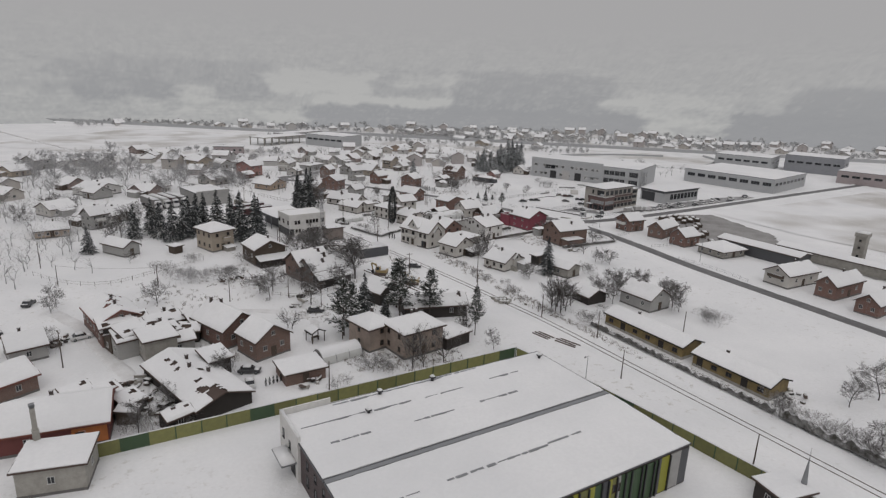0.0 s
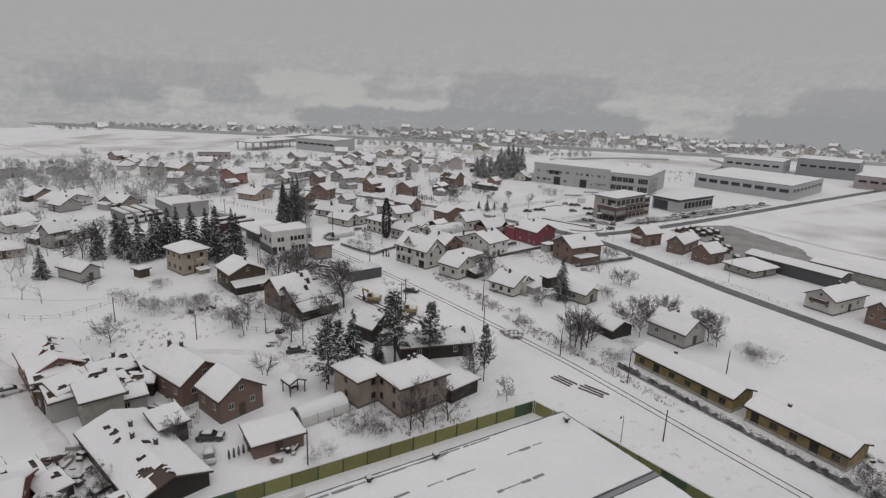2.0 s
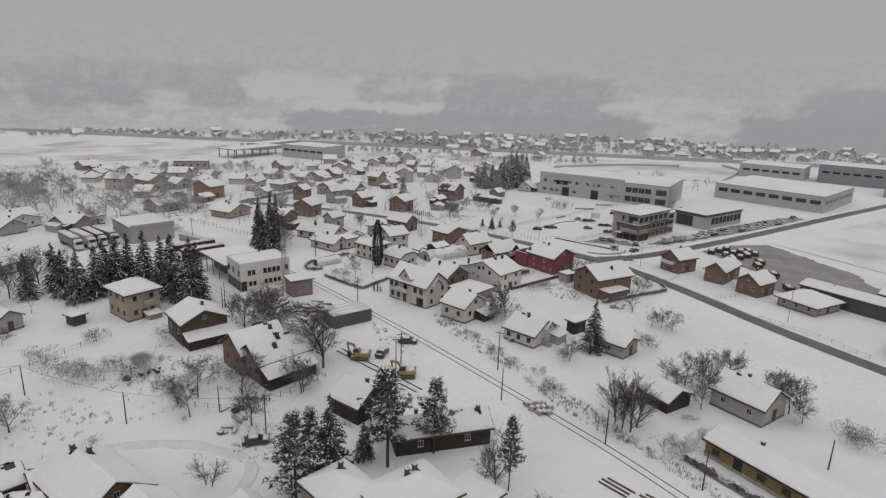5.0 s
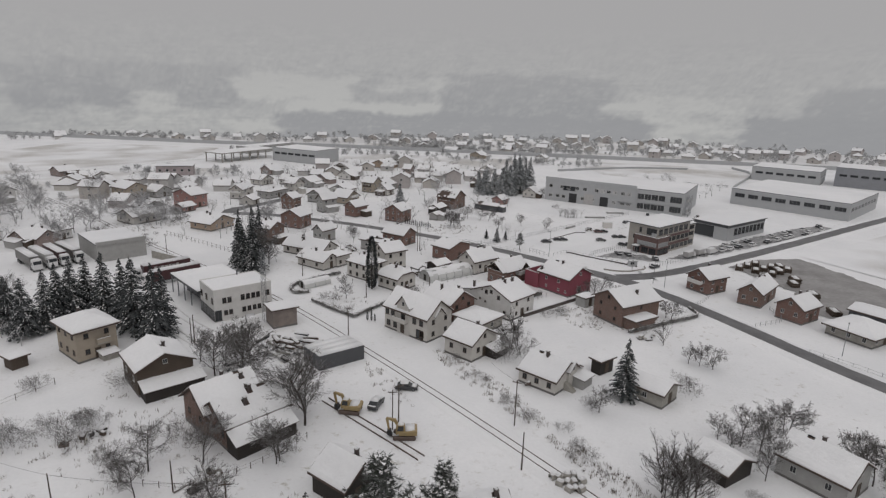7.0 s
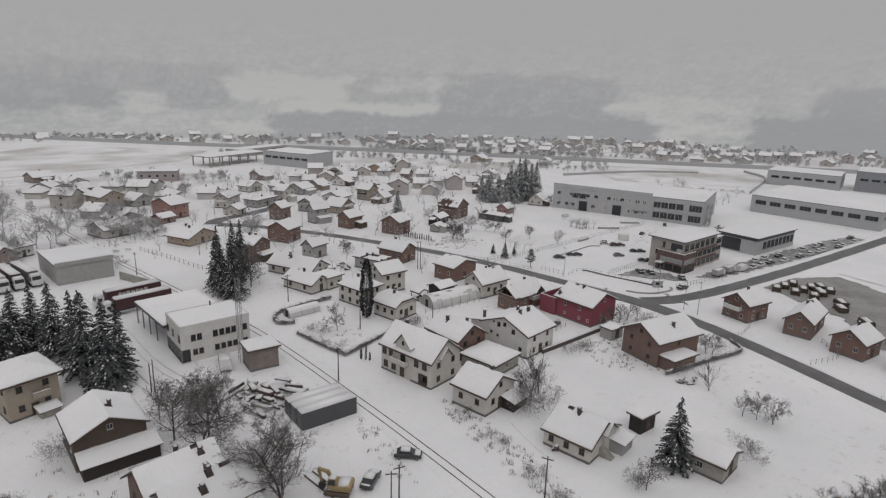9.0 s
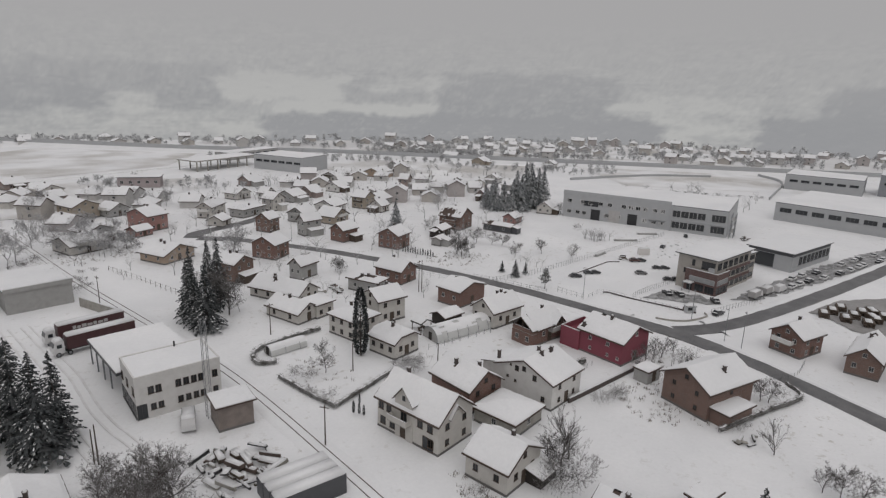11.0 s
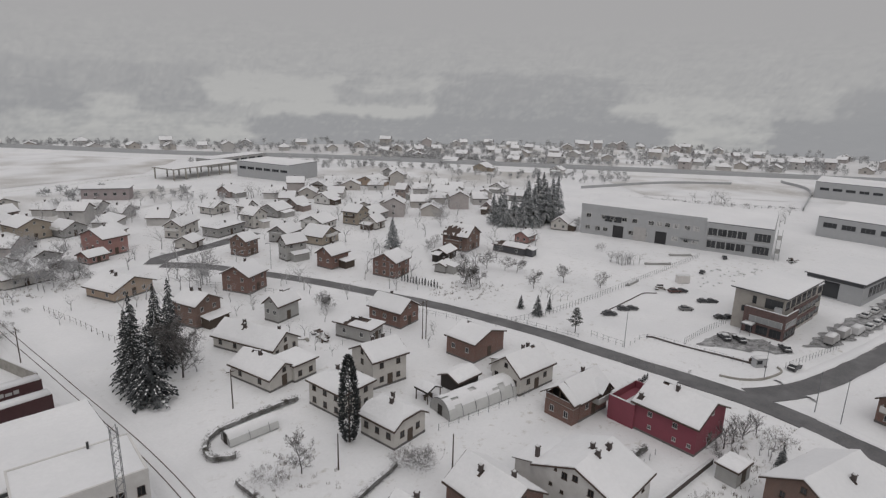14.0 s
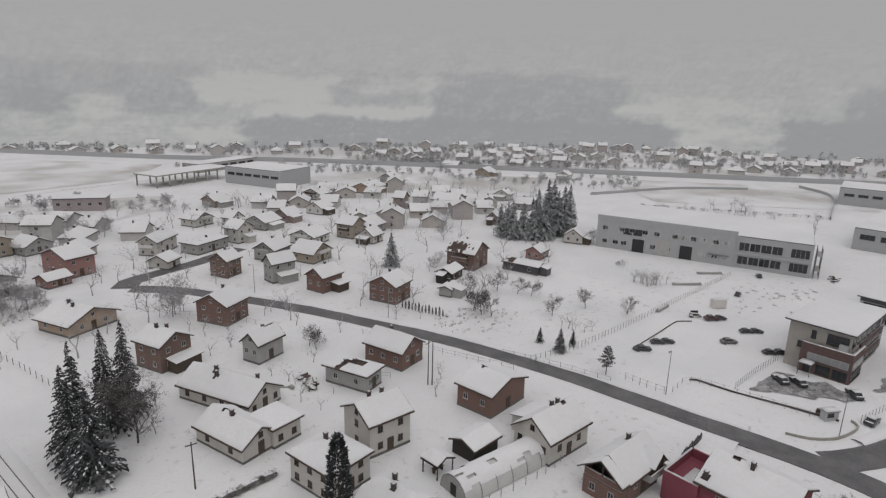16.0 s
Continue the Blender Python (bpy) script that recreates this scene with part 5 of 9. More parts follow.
# ---- trees ----
def spruce_meshes(seed, height, radius):
    """Needles and snow of one spruce: whorls of drooping, feathered boughs."""
    rng = random.Random(seed)
    nv, nf, sv, sf = [], [], [], []

    def tri(vs, fs, a, b, c):
        k = len(vs)
        vs.extend((a, b, c))
        fs.append((k, k + 1, k + 2))

    z = 0.1 * height
    while z < height * 0.99:
        t = (z - 0.1 * height) / (0.9 * height)
        r = radius * (1 - t) ** 0.85 + 0.12
        n = 6 + int(7 * (1 - t))
        for i in range(n):
            a = rng.uniform(0, 6.283)
            rr = r * rng.uniform(0.7, 1.12)
            d = Vector((math.cos(a), math.sin(a), 0))
            side = Vector((-d.y, d.x, 0))
            droop = rng.uniform(0.18, 0.5)
            zz = z + rng.uniform(-0.2, 0.2)
            pts = [Vector((0, 0, zz)) + d * rr * s + Vector((0, 0, -droop * rr * s * s + 0.10 * rr * s)) for s in (0.06, 0.35, 0.62, 0.85, 1.05)]
            snowy = rng.random() < 0.42
            for k in range(4):
                p, q = pts[k], pts[k + 1]
                wd = rr * (0.12, 0.18, 0.15, 0.09)[k]
                for s in (-1, 1):
                    tip = p.lerp(q, rng.uniform(0.8, 1.25)) + side * s * wd * rng.uniform(0.8, 1.4) + Vector((0, 0, -0.16 * wd - rng.uniform(0, 0.14)))
                    tri(nv, nf, p, q, tip)
                    hang = p.lerp(q, 0.5) + side * s * wd * 0.35 + Vector((0, 0, -rng.uniform(0.1, 0.3)))
                    tri(nv, nf, p, tip, hang)
                if k > 0 and rng.random() < (0.85 if snowy else 0.06):
                    up = Vector((0, 0, 0.05))
                    w2 = wd * rng.uniform(0.25, 0.55)
                    m1, m2 = p.lerp(q, 0.1) + up, p.lerp(q, rng.uniform(0.75, 1.05)) + up
                    md = p.lerp(q, 0.5) + up
                    tri(sv, sf, m1, md + side * w2, m2)
                    tri(sv, sf, m1, m2, md - side * w2)
        z += 0.28 + 0.17 * (1 - t)
    tri(nv, nf, Vector((0.08, 0, height - 0.7)), Vector((-0.08, 0, height - 0.7)), Vector((0, 0, height + 0.2)))
    bm = bmesh.new()
    rod(bm, (0, 0, -0.5), (0, 0, height * 0.96), radius * 0.07, 0.02, 7)
    return done(bm, "trunk", BARK), mesh_of("crown", nv, nf, NEEDLE), mesh_of("snow", sv, sf, SNOW)


def limb_tree(seed, height, spread_, depth, lean=0.0, ribbon_from=3, start=0.25, forks=(2, 3), girth=0.017, keep=0.6, fine=0.011):
    """Vertices and faces of a bare branching tree: tubes for limbs, thin blades for twigs."""
    rng = random.Random(seed)
    v, f = [], []

    def tube(a, b, r0, r1):
        d = (b - a).normalized()
        s = d.orthogonal().normalized()
        t = d.cross(s)
        k = len(v)
        for c, r in ((a, r0), (b, r1)):
            for i in range(4):
                an = i * 1.5708
                v.append(c + (s * math.cos(an) + t * math.sin(an)) * r)
        for i in range(4):
            j = (i + 1) % 4
            f.append((k + i, k + j, k + 4 + j, k + 4 + i))

    def blade(a, b, r):
        s = (b - a).orthogonal().normalized()
        s.rotate(Matrix.Rotation(rng.uniform(0, 6.28), 3, (b - a).normalized()))
        k = len(v)
        v.extend((a - s * r, a + s * r, b))
        f.append((k, k + 1, k + 2))

    def grow(p, d, ln, r, lev):
        n = 3 if lev < ribbon_from else 1
        for k in range(n):
            q = p + d * ln / n
            if lev < ribbon_from:
                tube(p, q, r * (1 - 0.3 * k / n), r * (1 - 0.3 * (k + 1) / n))
            else:
                blade(p, q, max(r, fine))
            p = q
            d = (d + Vector((rng.gauss(0, 0.13), rng.gauss(0, 0.13), 0.04))).normalized()
            if 0 < lev < depth and k < n - 1 and rng.random() < 0.8:
                e = d.orthogonal().normalized()
                e.rotate(Matrix.Rotation(rng.uniform(0, 6.28), 3, d))
                grow(p, (d * 0.6 + e * spread_).normalized(), ln * 0.55, r * 0.45, lev + 1)
        if lev < depth:
            for _ in range(rng.randint(*forks) + (1 if lev == 0 else 0)):
                e = d.orthogonal().normalized()
                e.rotate(Matrix.Rotation(rng.uniform(0, 6.28), 3, d))
                nd = (d + e * spread_ * rng.uniform(0.5, 1.25)).normalized()
                nd.z = max(nd.z, -0.1)
                grow(p, nd.normalized(), ln * rng.uniform(0.62, 0.85), r * keep, lev + 1)

    grow(Vector((0, 0, -0.4)), Vector((lean, 0, 1)).normalized(), height * start + 0.4, height * girth, 0)
    return v, f


def bare_tree_mesh(seed, height, spread_=0.7, start=0.2, shoots=(3, 7, 6, 5), girth=0.021):
    """A leafless tree: limbs leave the trunk all along it, and carry boughs, twigs and sprigs in turn."""
    rng = random.Random(seed)
    v, f = [], []

    def limb(p, d, ln, r, lev):
        segs = (5, 4, 3, 2, 1)[lev]
        q, k0 = p, len(v)
        line = [(p, d)]
        for i in range(segs):
            q = q + d * (ln / segs)
            d = (d + Vector((rng.gauss(0, 0.14), rng.gauss(0, 0.14), rng.gauss(0.05, 0.08)))).normalized()
            line.append((q, d))
        if lev < 2:
            for i, (c, e) in enumerate(line):
                a = e.orthogonal().normalized()
                b = e.cross(a)
                w = r * (1 - 0.75 * i / segs)
                v.extend((c + a * w, c - a * 0.5 * w + b * 0.87 * w, c - a * 0.5 * w - b * 0.87 * w))
            for i in range(segs):
                for m in range(3):
                    x, y = k0 + 3 * i + m, k0 + 3 * i + (m + 1) % 3
                    f.append((x, y, y + 3, x + 3))
        else:
            a = d.orthogonal().normalized()
            a.rotate(Matrix.Rotation(rng.uniform(0, 6.28), 3, d))
            w = max(min(r, 0.05), (0.028, 0.021, 0.016)[lev - 2])
            for i, (c, e) in enumerate(line):
                t = w * (1 - i / segs)
                v.extend((c - a * t, c + a * t) if i < segs else (c,))
            for i in range(segs):
                x = k0 + 2 * i
                f.append((x, x + 1, x + 3, x + 2) if i < segs - 1 else (x, x + 1, x + 2))
        if lev < 4:
            n = shoots[lev] + rng.randint(0, 2) if lev else shoots[0] * 3
            for i in range(n):
                u = start + (0.98 - start) * rng.random() ** 1.25 if lev == 0 else rng.uniform(0.12, 1.0)
                m = min(segs - 1, int(u * segs))
                c = line[m][0].lerp(line[m + 1][0], u * segs - m)
                e = line[m][1]
                o = e.orthogonal().normalized()
                o.rotate(Matrix.Rotation(rng.uniform(0, 6.28), 3, e))
                nd = (e * (0.75 if lev else 0.55) + o * spread_ * rng.uniform(0.7, 1.25))
                nd.z = nd.z * 0.9 + 0.12
                short = (1.0 - 0.55 * u) if lev == 0 else (1.0 - 0.5 * u)
                limb(c, nd.normalized(), ln * (0.8, 0.52, 0.5, 0.5)[lev] * short * rng.uniform(0.75, 1.2), r * (0.42, 0.4, 0.5, 0.7)[lev], lev + 1)

    limb(Vector((0, 0, -0.4)), Vector((rng.gauss(0, 0.05), rng.gauss(0, 0.05), 1)).normalized(), height * 0.85, height * girth, 0)
    k = height / max(p.z for p in v)
    return mesh_of("bare_tree", [p * k for p in v], f, BARK)


def bush_mesh(seed, height, radius, stems=22):
    rng = random.Random(seed)
    v, f = [], []
    for _ in range(stems):
        a, b = limb_tree(rng.randint(0, 99999), height, 0.6, 4, lean=rng.uniform(-0.45, 0.45), ribbon_from=0, start=0.35, girth=0.008, keep=0.75, fine=0.017)
        k = len(v)
        an, rr = rng.uniform(0, 6.28), radius * math.sqrt(rng.random()) * 0.8
        rot = Matrix.Rotation(rng.uniform(0, 6.28), 3, "Z")
        o = Vector((rr * math.cos(an), rr * math.sin(an), 0))
        top = max(p.z for p in a)
        sc = height / top * rng.uniform(0.45, 1.0)
        v.extend(rot @ p * sc + o for p in a)
        f.extend(tuple(i + k for i in q) for q in b)
    return mesh_of("bush", v, f, TWIG)


def pine_meshes(seed, height, wide=0.27, foot=0.2):
    """A pine: bare lower trunk, rising limbs, and layered tufts of needles with snow on them; gaps show between the limbs."""
    rng = random.Random(seed)
    bm = bmesh.new()
    rod(bm, (0, 0, -0.5), (0, 0, height * 0.95), height * 0.017, 0.04, 7)
    nv, nf, sv, sf = [], [], [], []
    z = height * foot
    while z < height * 0.985:
        t = (z / height - foot) / (1 - foot)
        r = height * wide * (1 - t) ** 0.8 * (0.7 + 0.5 * min(1, t * 4)) + 0.3
        for _ in range(5):
            a = rng.uniform(0, 6.283)
            rr = r * rng.uniform(0.6, 1.12)
            rise = rng.uniform(-0.05, 0.22) * rr
            end = Vector((math.cos(a) * rr, math.sin(a) * rr, z + rise))
            rod(bm, (0, 0, z - 0.25), end, 0.05, 0.015, 4)
            for _c in range(4 + int(rr * 1.5)):
                u = rng.uniform(0.3, 1.05)
                c = Vector((0, 0, z)).lerp(end, u) + Vector((rng.gauss(0, 0.28), rng.gauss(0, 0.28), rng.gauss(0.05, 0.14)))
                s = rng.uniform(0.4, 0.75)
                for _n in range(13):
                    d = Vector((rng.gauss(0, 1), rng.gauss(0, 1), rng.gauss(0.1, 0.5))).normalized()
                    o = d.orthogonal().normalized()
                    o.rotate(Matrix.Rotation(rng.uniform(0, 6.28), 3, d))
                    k = len(nv)
                    nv.extend((c + o * 0.1 * s, c - o * 0.1 * s + d * 0.15 * s, c + d * s * rng.uniform(0.7, 1.2)))
                    nf.append((k, k + 1, k + 2))
                if rng.random() < 0.3:
                    for _s in range(4):
                        k = len(sv)
                        q = c + Vector((rng.gauss(0, 0.25), rng.gauss(0, 0.25), s * rng.uniform(0.2, 0.45)))
                        an = rng.uniform(0, 6.28)
                        for i in range(3):
                            sv.append(q + Vector((math.cos(an + i * 2.1) * s * rng.uniform(0.2, 0.5), math.sin(an + i * 2.1) * s * rng.uniform(0.2, 0.5), rng.gauss(0, 0.06))))
                        sf.append((k, k + 1, k + 2))
        z += height * 0.05
    return done(bm, "trunk", BARK), mesh_of("crown", nv, nf, PINEN), mesh_of("snow", sv, sf, SNOW)


def column_meshes(seed, height, radius):
    """A dense clipped-looking columnar conifer of small needle tufts, dotted with snow."""
    rng = random.Random(seed)
    bm = bmesh.new()
    rod(bm, (0, 0, -0.5), (0, 0, height * 0.9), 0.2, 0.03, 6)
    nv, nf, sv, sf = [], [], [], []
    for _ in range(2600):
        t = rng.random()
        r = radius * (min(1, 0.55 + t * 2.2) if t < 0.25 else (1 - ((t - 0.25) / 0.75) ** 2.2) ** 0.6) * rng.uniform(0.55, 1.05)
        a = rng.uniform(0, 6.283)
        c = Vector((math.cos(a) * r, math.sin(a) * r, 0.4 + t * height * 0.97))
        out = Vector((math.cos(a), math.sin(a), rng.uniform(0.2, 1.2))).normalized()
        o = out.orthogonal().normalized()
        o.rotate(Matrix.Rotation(rng.uniform(0, 6.28), 3, out))
        k = len(nv)
        nv.extend((c + o * 0.16, c - o * 0.16, c + out * rng.uniform(0.3, 0.6)))
        nf.append((k, k + 1, k + 2))
        if rng.random() < 0.05:
            k = len(sv)
            for i in range(3):
                sv.append(c + out * 0.25 + Vector((rng.gauss(0, 0.16), rng.gauss(0, 0.16), rng.gauss(0.05, 0.05))))
            sf.append((k, k + 1, k + 2))
    return done(bm, "trunk", BARK), mesh_of("crown", nv, nf, NEEDLE), mesh_of("snow", sv, sf, SNOW)


def tree_of(name, meshes, x, y, turn, size, label, category, group=""):
    t = thing(name, x, y, 0, turn, label, category, group)
    t.scale = (size, size, size)
    for nm, me in zip(("trunk", "crown", "snow"), meshes):
        q = put(nm, me, t)
        if nm != "trunk":
            tagged(q, kind="stuff")
    return t


SPRUCES = [spruce_meshes(i, 14.0, (3.5, 3.0, 3.8)[i]) for i in range(3)]
SLIM = column_meshes(9, 15.0, 1.55)
PINES = [pine_meshes(20, 13.0, 0.25, 0.24), pine_meshes(21, 13.0, 0.29, 0.16), pine_meshes(23, 13.0, 0.27, 0.3)]
BARE = [bare_tree_mesh(30 + i, 9.0, (0.8, 0.95, 1.1)[i % 3], 0.18, (6, 8, 7, 5), 0.017) for i in range(4)]
GIANTS = [bare_tree_mesh(90 + i, 13.0, 0.85, 0.16, (7, 9, 8, 6), 0.019) for i in range(2)]
SLENDER = [bare_tree_mesh(50 + i, 9.0, 0.5, 0.12, (6, 5, 5, 3)) for i in range(2)]
BUSHES = [bush_mesh(40 + i, 2.4, 1.6) for i in range(3)]
trng = random.Random(77)


# spruces for the distance, with the needle copy paled for haze
HAZED_SPRUCES = []
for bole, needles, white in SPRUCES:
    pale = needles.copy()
    pale.materials[0] = HAZENEEDLE
    HAZED_SPRUCES.append((bole, pale, white))


def spruce(x, y, h, wide=1.0):
    t = tree_of("spruce_tree", trng.choice(HAZED_SPRUCES if y > 290 else SPRUCES), x, y, trng.uniform(0, 360), h / 14.0, "dark green spruce with snow on its boughs", "spruce tree", "spruces")
    t.scale.x *= wide
    t.scale.y *= wide


def pine(x, y, h):
    return tree_of("pine_tree", trng.choice(PINES), x, y, trng.uniform(0, 360), h / 13.0, "dark green pine with snow clumps", "pine tree", "pines")


def single(name, me, x, y, size, label, category, group):
    o = new(name, me)
    o.matrix_basis = pose(x, y, 0, 0, 0, trng.uniform(0, 360))
    o.scale = (size * trng.uniform(0.9, 1.15), size * trng.uniform(0.9, 1.15), size)
    return tagged(o, label, category, group)


# bare trees for the distance, bark swapped for the haze-greyed twigs
HAZED_BARE = []
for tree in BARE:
    HAZED_BARE.append(tree.copy())
    HAZED_BARE[-1].materials[0] = HAZEFROST


def bare(x, y, h, slender=False):
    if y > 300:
        return single("bare_tree", trng.choice(HAZED_BARE), x, y, h / 9.0, "leafless rimed tree paled with painted haze", "tree", "rimed trees")
    if h > 9.5 and y < 300 and not slender:
        return single("bare_tree", trng.choice(GIANTS), x, y, h / 13.0, "tall spreading leafless tree with dark twigs", "tree", "bare trees")
    single("bare_tree", trng.choice(SLENDER if slender else BARE), x, y, h / 9.0, "leafless tree with dark frosted twigs", "tree", "bare trees")


def bush(x, y, h):
    single("bush", trng.choice(BUSHES), x, y, h / 2.4, "leafless shrub dusted with snow", "bush", "shrubs")


for x, y, h in ((49.0, 201.2, 18), (46.0, 209.8, 17.5), (41.0, 223, 16), (34.5, 226.5, 14.5), (29.3, 219.9, 14), (25.2, 217.6, 13.5), (20, 231, 13), (14, 226, 12), (37.6, 230, 14), (31.6, 225, 14), (44.4, 217, 15.5), (51.3, 206, 15.5), (22, 224, 12.5),
                (-0.2, 211, 9), (119.8, 133.4, 12), (53.4, 120.6, 13.2), (59.2, 121.8, 6.5), 
                (224.9, 326.2, 13), (226.5, 321.4, 15), (230.3, 319.3, 14), (233.0, 315.9, 15), (236.3, 314.1, 16.5), (244.6, 315.7, 18), (250, 318, 19), (256, 321, 19), (240, 322, 18), (248, 325, 21), (230, 328, 13), (254, 328, 20), (169, 312, 11)):
    spruce(x, y, h)
for x, y, h, k in ((81.1, 240.6, 14.5, 1.1), (78.6, 248, 15.5, 0.95), (80, 251.5, 17.5, 0.75), (84.4, 253, 18, 0.7), (87.6, 257, 17.5, 0.62), (79.2, 244.4, 14, 1.0)):
    spruce(x, y, h, k)
tree_of("poplar_cypress", SLIM, 105.5, 211.3, 20, 1.0, "slim dark columnar conifer dusted with snow", "conifer")
for x, y, h in ((47.2, 118.0, 13.5), (61.5, 118.4, 16.4), (69.4, 118.0, 12.8), (51.0, 123.0, 10.5)):
    pine(x, y, h)
slim_pine = pine(74.0, 104.9, 12)
slim_pine.scale = (0.5, 0.5, 0.92)


# ---- garden trees, shrubs and thickets ----
for x, y, h in ((13.1, 156.1, 7), (41.1, 153.3, 8), (19.3, 109.9, 6), (65.1, 153.8, 13), (56.1, 179.1, 10), (58.9, 171.1, 13), (58.3, 146.3, 7), (59.4, 184.3, 8), (55, 186.7, 7), (73.4, 96.7, 5), (72.5, 108.4, 6), (118.9, 105.4, 8), (129.4, 111.1, 7), (135.3, 111.7, 6), (131.9, 96.4, 8), (130.8, 93.4, 6), (118.8, 45.8, 7), (126.8, 44.4, 8), (121.4, 112.8, 5), (103.2, 49.5, 5), (103, 35.5, 5), (109.6, 36.3, 5), (111.6, 131.8, 5.5), (122.5, 115.7, 5), (125.3, 110, 8),):
    bare(x, y, h)
for x, y, h in ((124, 112.6, 7), (134.5, 110.4, 7), (133.4, 98.6, 7), (134.9, 96.1, 7), (96, 207.4, 7), (161.6, 156.3, 5), (162.3, 155.1, 5), (182.9, 253.9, 6), (194.5, 253.6, 5.5), (200.7, 244.9, 5), (168.1, 267.1, 7), (168.1, 263.9, 7), (169.6, 261.7, 6), (186.6, 271.4, 5), (188.7, 268.1, 5), (183.2, 276.2, 6), (174.1, 278.6, 6), (124.2, 268.1, 4.5), (125.3, 268.2, 5), (73.7, 423.3, 7), (86.4, 413.4, 6), (90.5, 398.3, 7), (96.7, 393.1, 8), (68.9, 329.3, 7), (71, 325.8, 7), (73.5, 323, 7), (75, 325.8, 6), (68.5, 320.7, 6),):
    bare(x, y, h)
for x, y, h in ((110.9, 432.2, 6), (125.5, 432.9, 7), (202.2, 331.6, 9), (212.2, 352.7, 9), (219.2, 354.8, 8), (249.5, 301.2, 6), (176.6, 301.4, 5), (182.2, 305.2, 5), (-8.3, 165.3, 6), (-9.3, 159.7, 5), (3.6, 96.9, 6), (9, 102.9, 5), (19.3, 109.6, 5), (38.7, 147.3, 7), (37.5, 152.6, 6), (10.1, 195.7, 4), (-17.9, 258.1, 7), (-22.5, 264.7, 7), (-27, 293.2, 8), (-13.4, 285.6, 7), (-8.6, 292.1, 6), (-3.7, 281.8, 6), (13.1, 245.3, 6), (15, 235.1, 6), (30.1, 312.7, 7), (32.8, 304, 7),):
    bare(x, y, h)
for x, y, h in ((6.7, 385.5, 8), (10.3, 373.7, 8), (-13.3, 391.7, 8), (18.4, 351.3, 7), (-28, 430.9, 7), (28.3, 390.2, 7), (50.9, 371.3, 6), (59.9, 321.3, 6), (62.7, 321, 6), (66.4, 324.2, 5), (57.1, 325.9, 6),):
    bare(x, y, h)
for x, y, h in ((38, 126.6, 5), (53.4, 96.8, 9), (55.7, 96.5, 9), (60.4, 96.3, 8), (72.9, 106.6, 8), (78.7, 110.9, 7), (101.2, 108.2, 9), (101.5, 106.6, 9), (103.6, 107, 8), (101.1, 109.7, 7), (103.1, 111.7, 10), (103.8, 110.4, 9), (105.7, 109.9, 9), (107.4, 109.2, 7), (113.5, 162.3, 6), (117.3, 161.5, 9), (115.1, 161, 8), (146.7, 145.4, 6), (156.2, 178.3, 5), (158.8, 178.3, 5), (161.5, 178.2, 5), (164.8, 177.8, 4), (152.1, 176.5, 4), (102.5, 300.9, 11), (103.3, 302.1, 9), (37.3, 127.4, 5),):
    bare(x, y, h, True)
for x, y, h in ((101.5, 98.7, 4), (103.3, 98.2, 3.5), (131.9, 86.3, 3.5), (130.9, 83.7, 4), (131.6, 85.1, 3), (103.7, 50.3, 4), (104.6, 46.7, 3), (104.5, 43.7, 3.5), (105.3, 41.4, 3), (104.4, 39.1, 3.5), (106, 36.4, 4), (111, 133.3, 3), (111.6, 156.8, 5), (114.8, 158.2, 6), (109.5, 157, 4), (132.4, 129.5, 3), (131.7, 127.4, 3.5), (90.3, 208.7, 2.6), (92.1, 206.3, 2.2), (92.2, 197.2, 2.2), (90.4, 200.4, 2), (110.4, 199.4, 4), (112.1, 199, 4), (109.9, 201.9, 3), (134.2, 171.3, 2.2), (136.7, 170.9, 2.5), (140.4, 170.9, 2.5), (138.3, 171.1, 2.2),):
    bush(x, y, h)
for x, y, h in ((113.6, 160.7, 4), (148.1, 153.1, 3), (233, 273.9, 3), (126, 267.1, 3), (72.4, 318.5, 3), (75.9, 327.6, 4), (-9.6, 143.7, 3), (-8.5, 136.9, 3.5), (5.6, 96.8, 3), (2.4, 96.7, 3), (9.2, 97.8, 3), (10.5, 94.8, 2.5), (12.3, 98.1, 3), (46.4, 100.6, 3), (47.4, 98.7, 3), (44.9, 100, 2.5), (38.7, 96.7, 2.2), (36.1, 95.6, 2), (48.3, 96.9, 2.5),):
    bush(x, y, h)
for x, y, h in ((46.7, 159.9, 4), (48.1, 156.4, 4), (40.6, 181.7, 4), (52.7, 353.3, 4), (163.9, 173.9, 3.5),):
    bush(x, y, h)
for x, y, h in ((21.1, 169.6, 5), (19.4, 175.5, 4.5), (23.4, 171.5, 4), (25.6, 168.7, 3.6), (16.4, 183, 3.6), (32.5, 165, 4), (31, 169, 4.6), (35, 169, 4), (36.3, 158.6, 3.6), (26.1, 189, 2.8), (33.5, 172, 3), (28.4, 173.5, 2.6), (27.6, 189.6, 3), (34.4, 171, 3.4)):
    bush(x, y, h)
pine(170.1, 225, 6.2)
spruce(159, 170.6, 4)


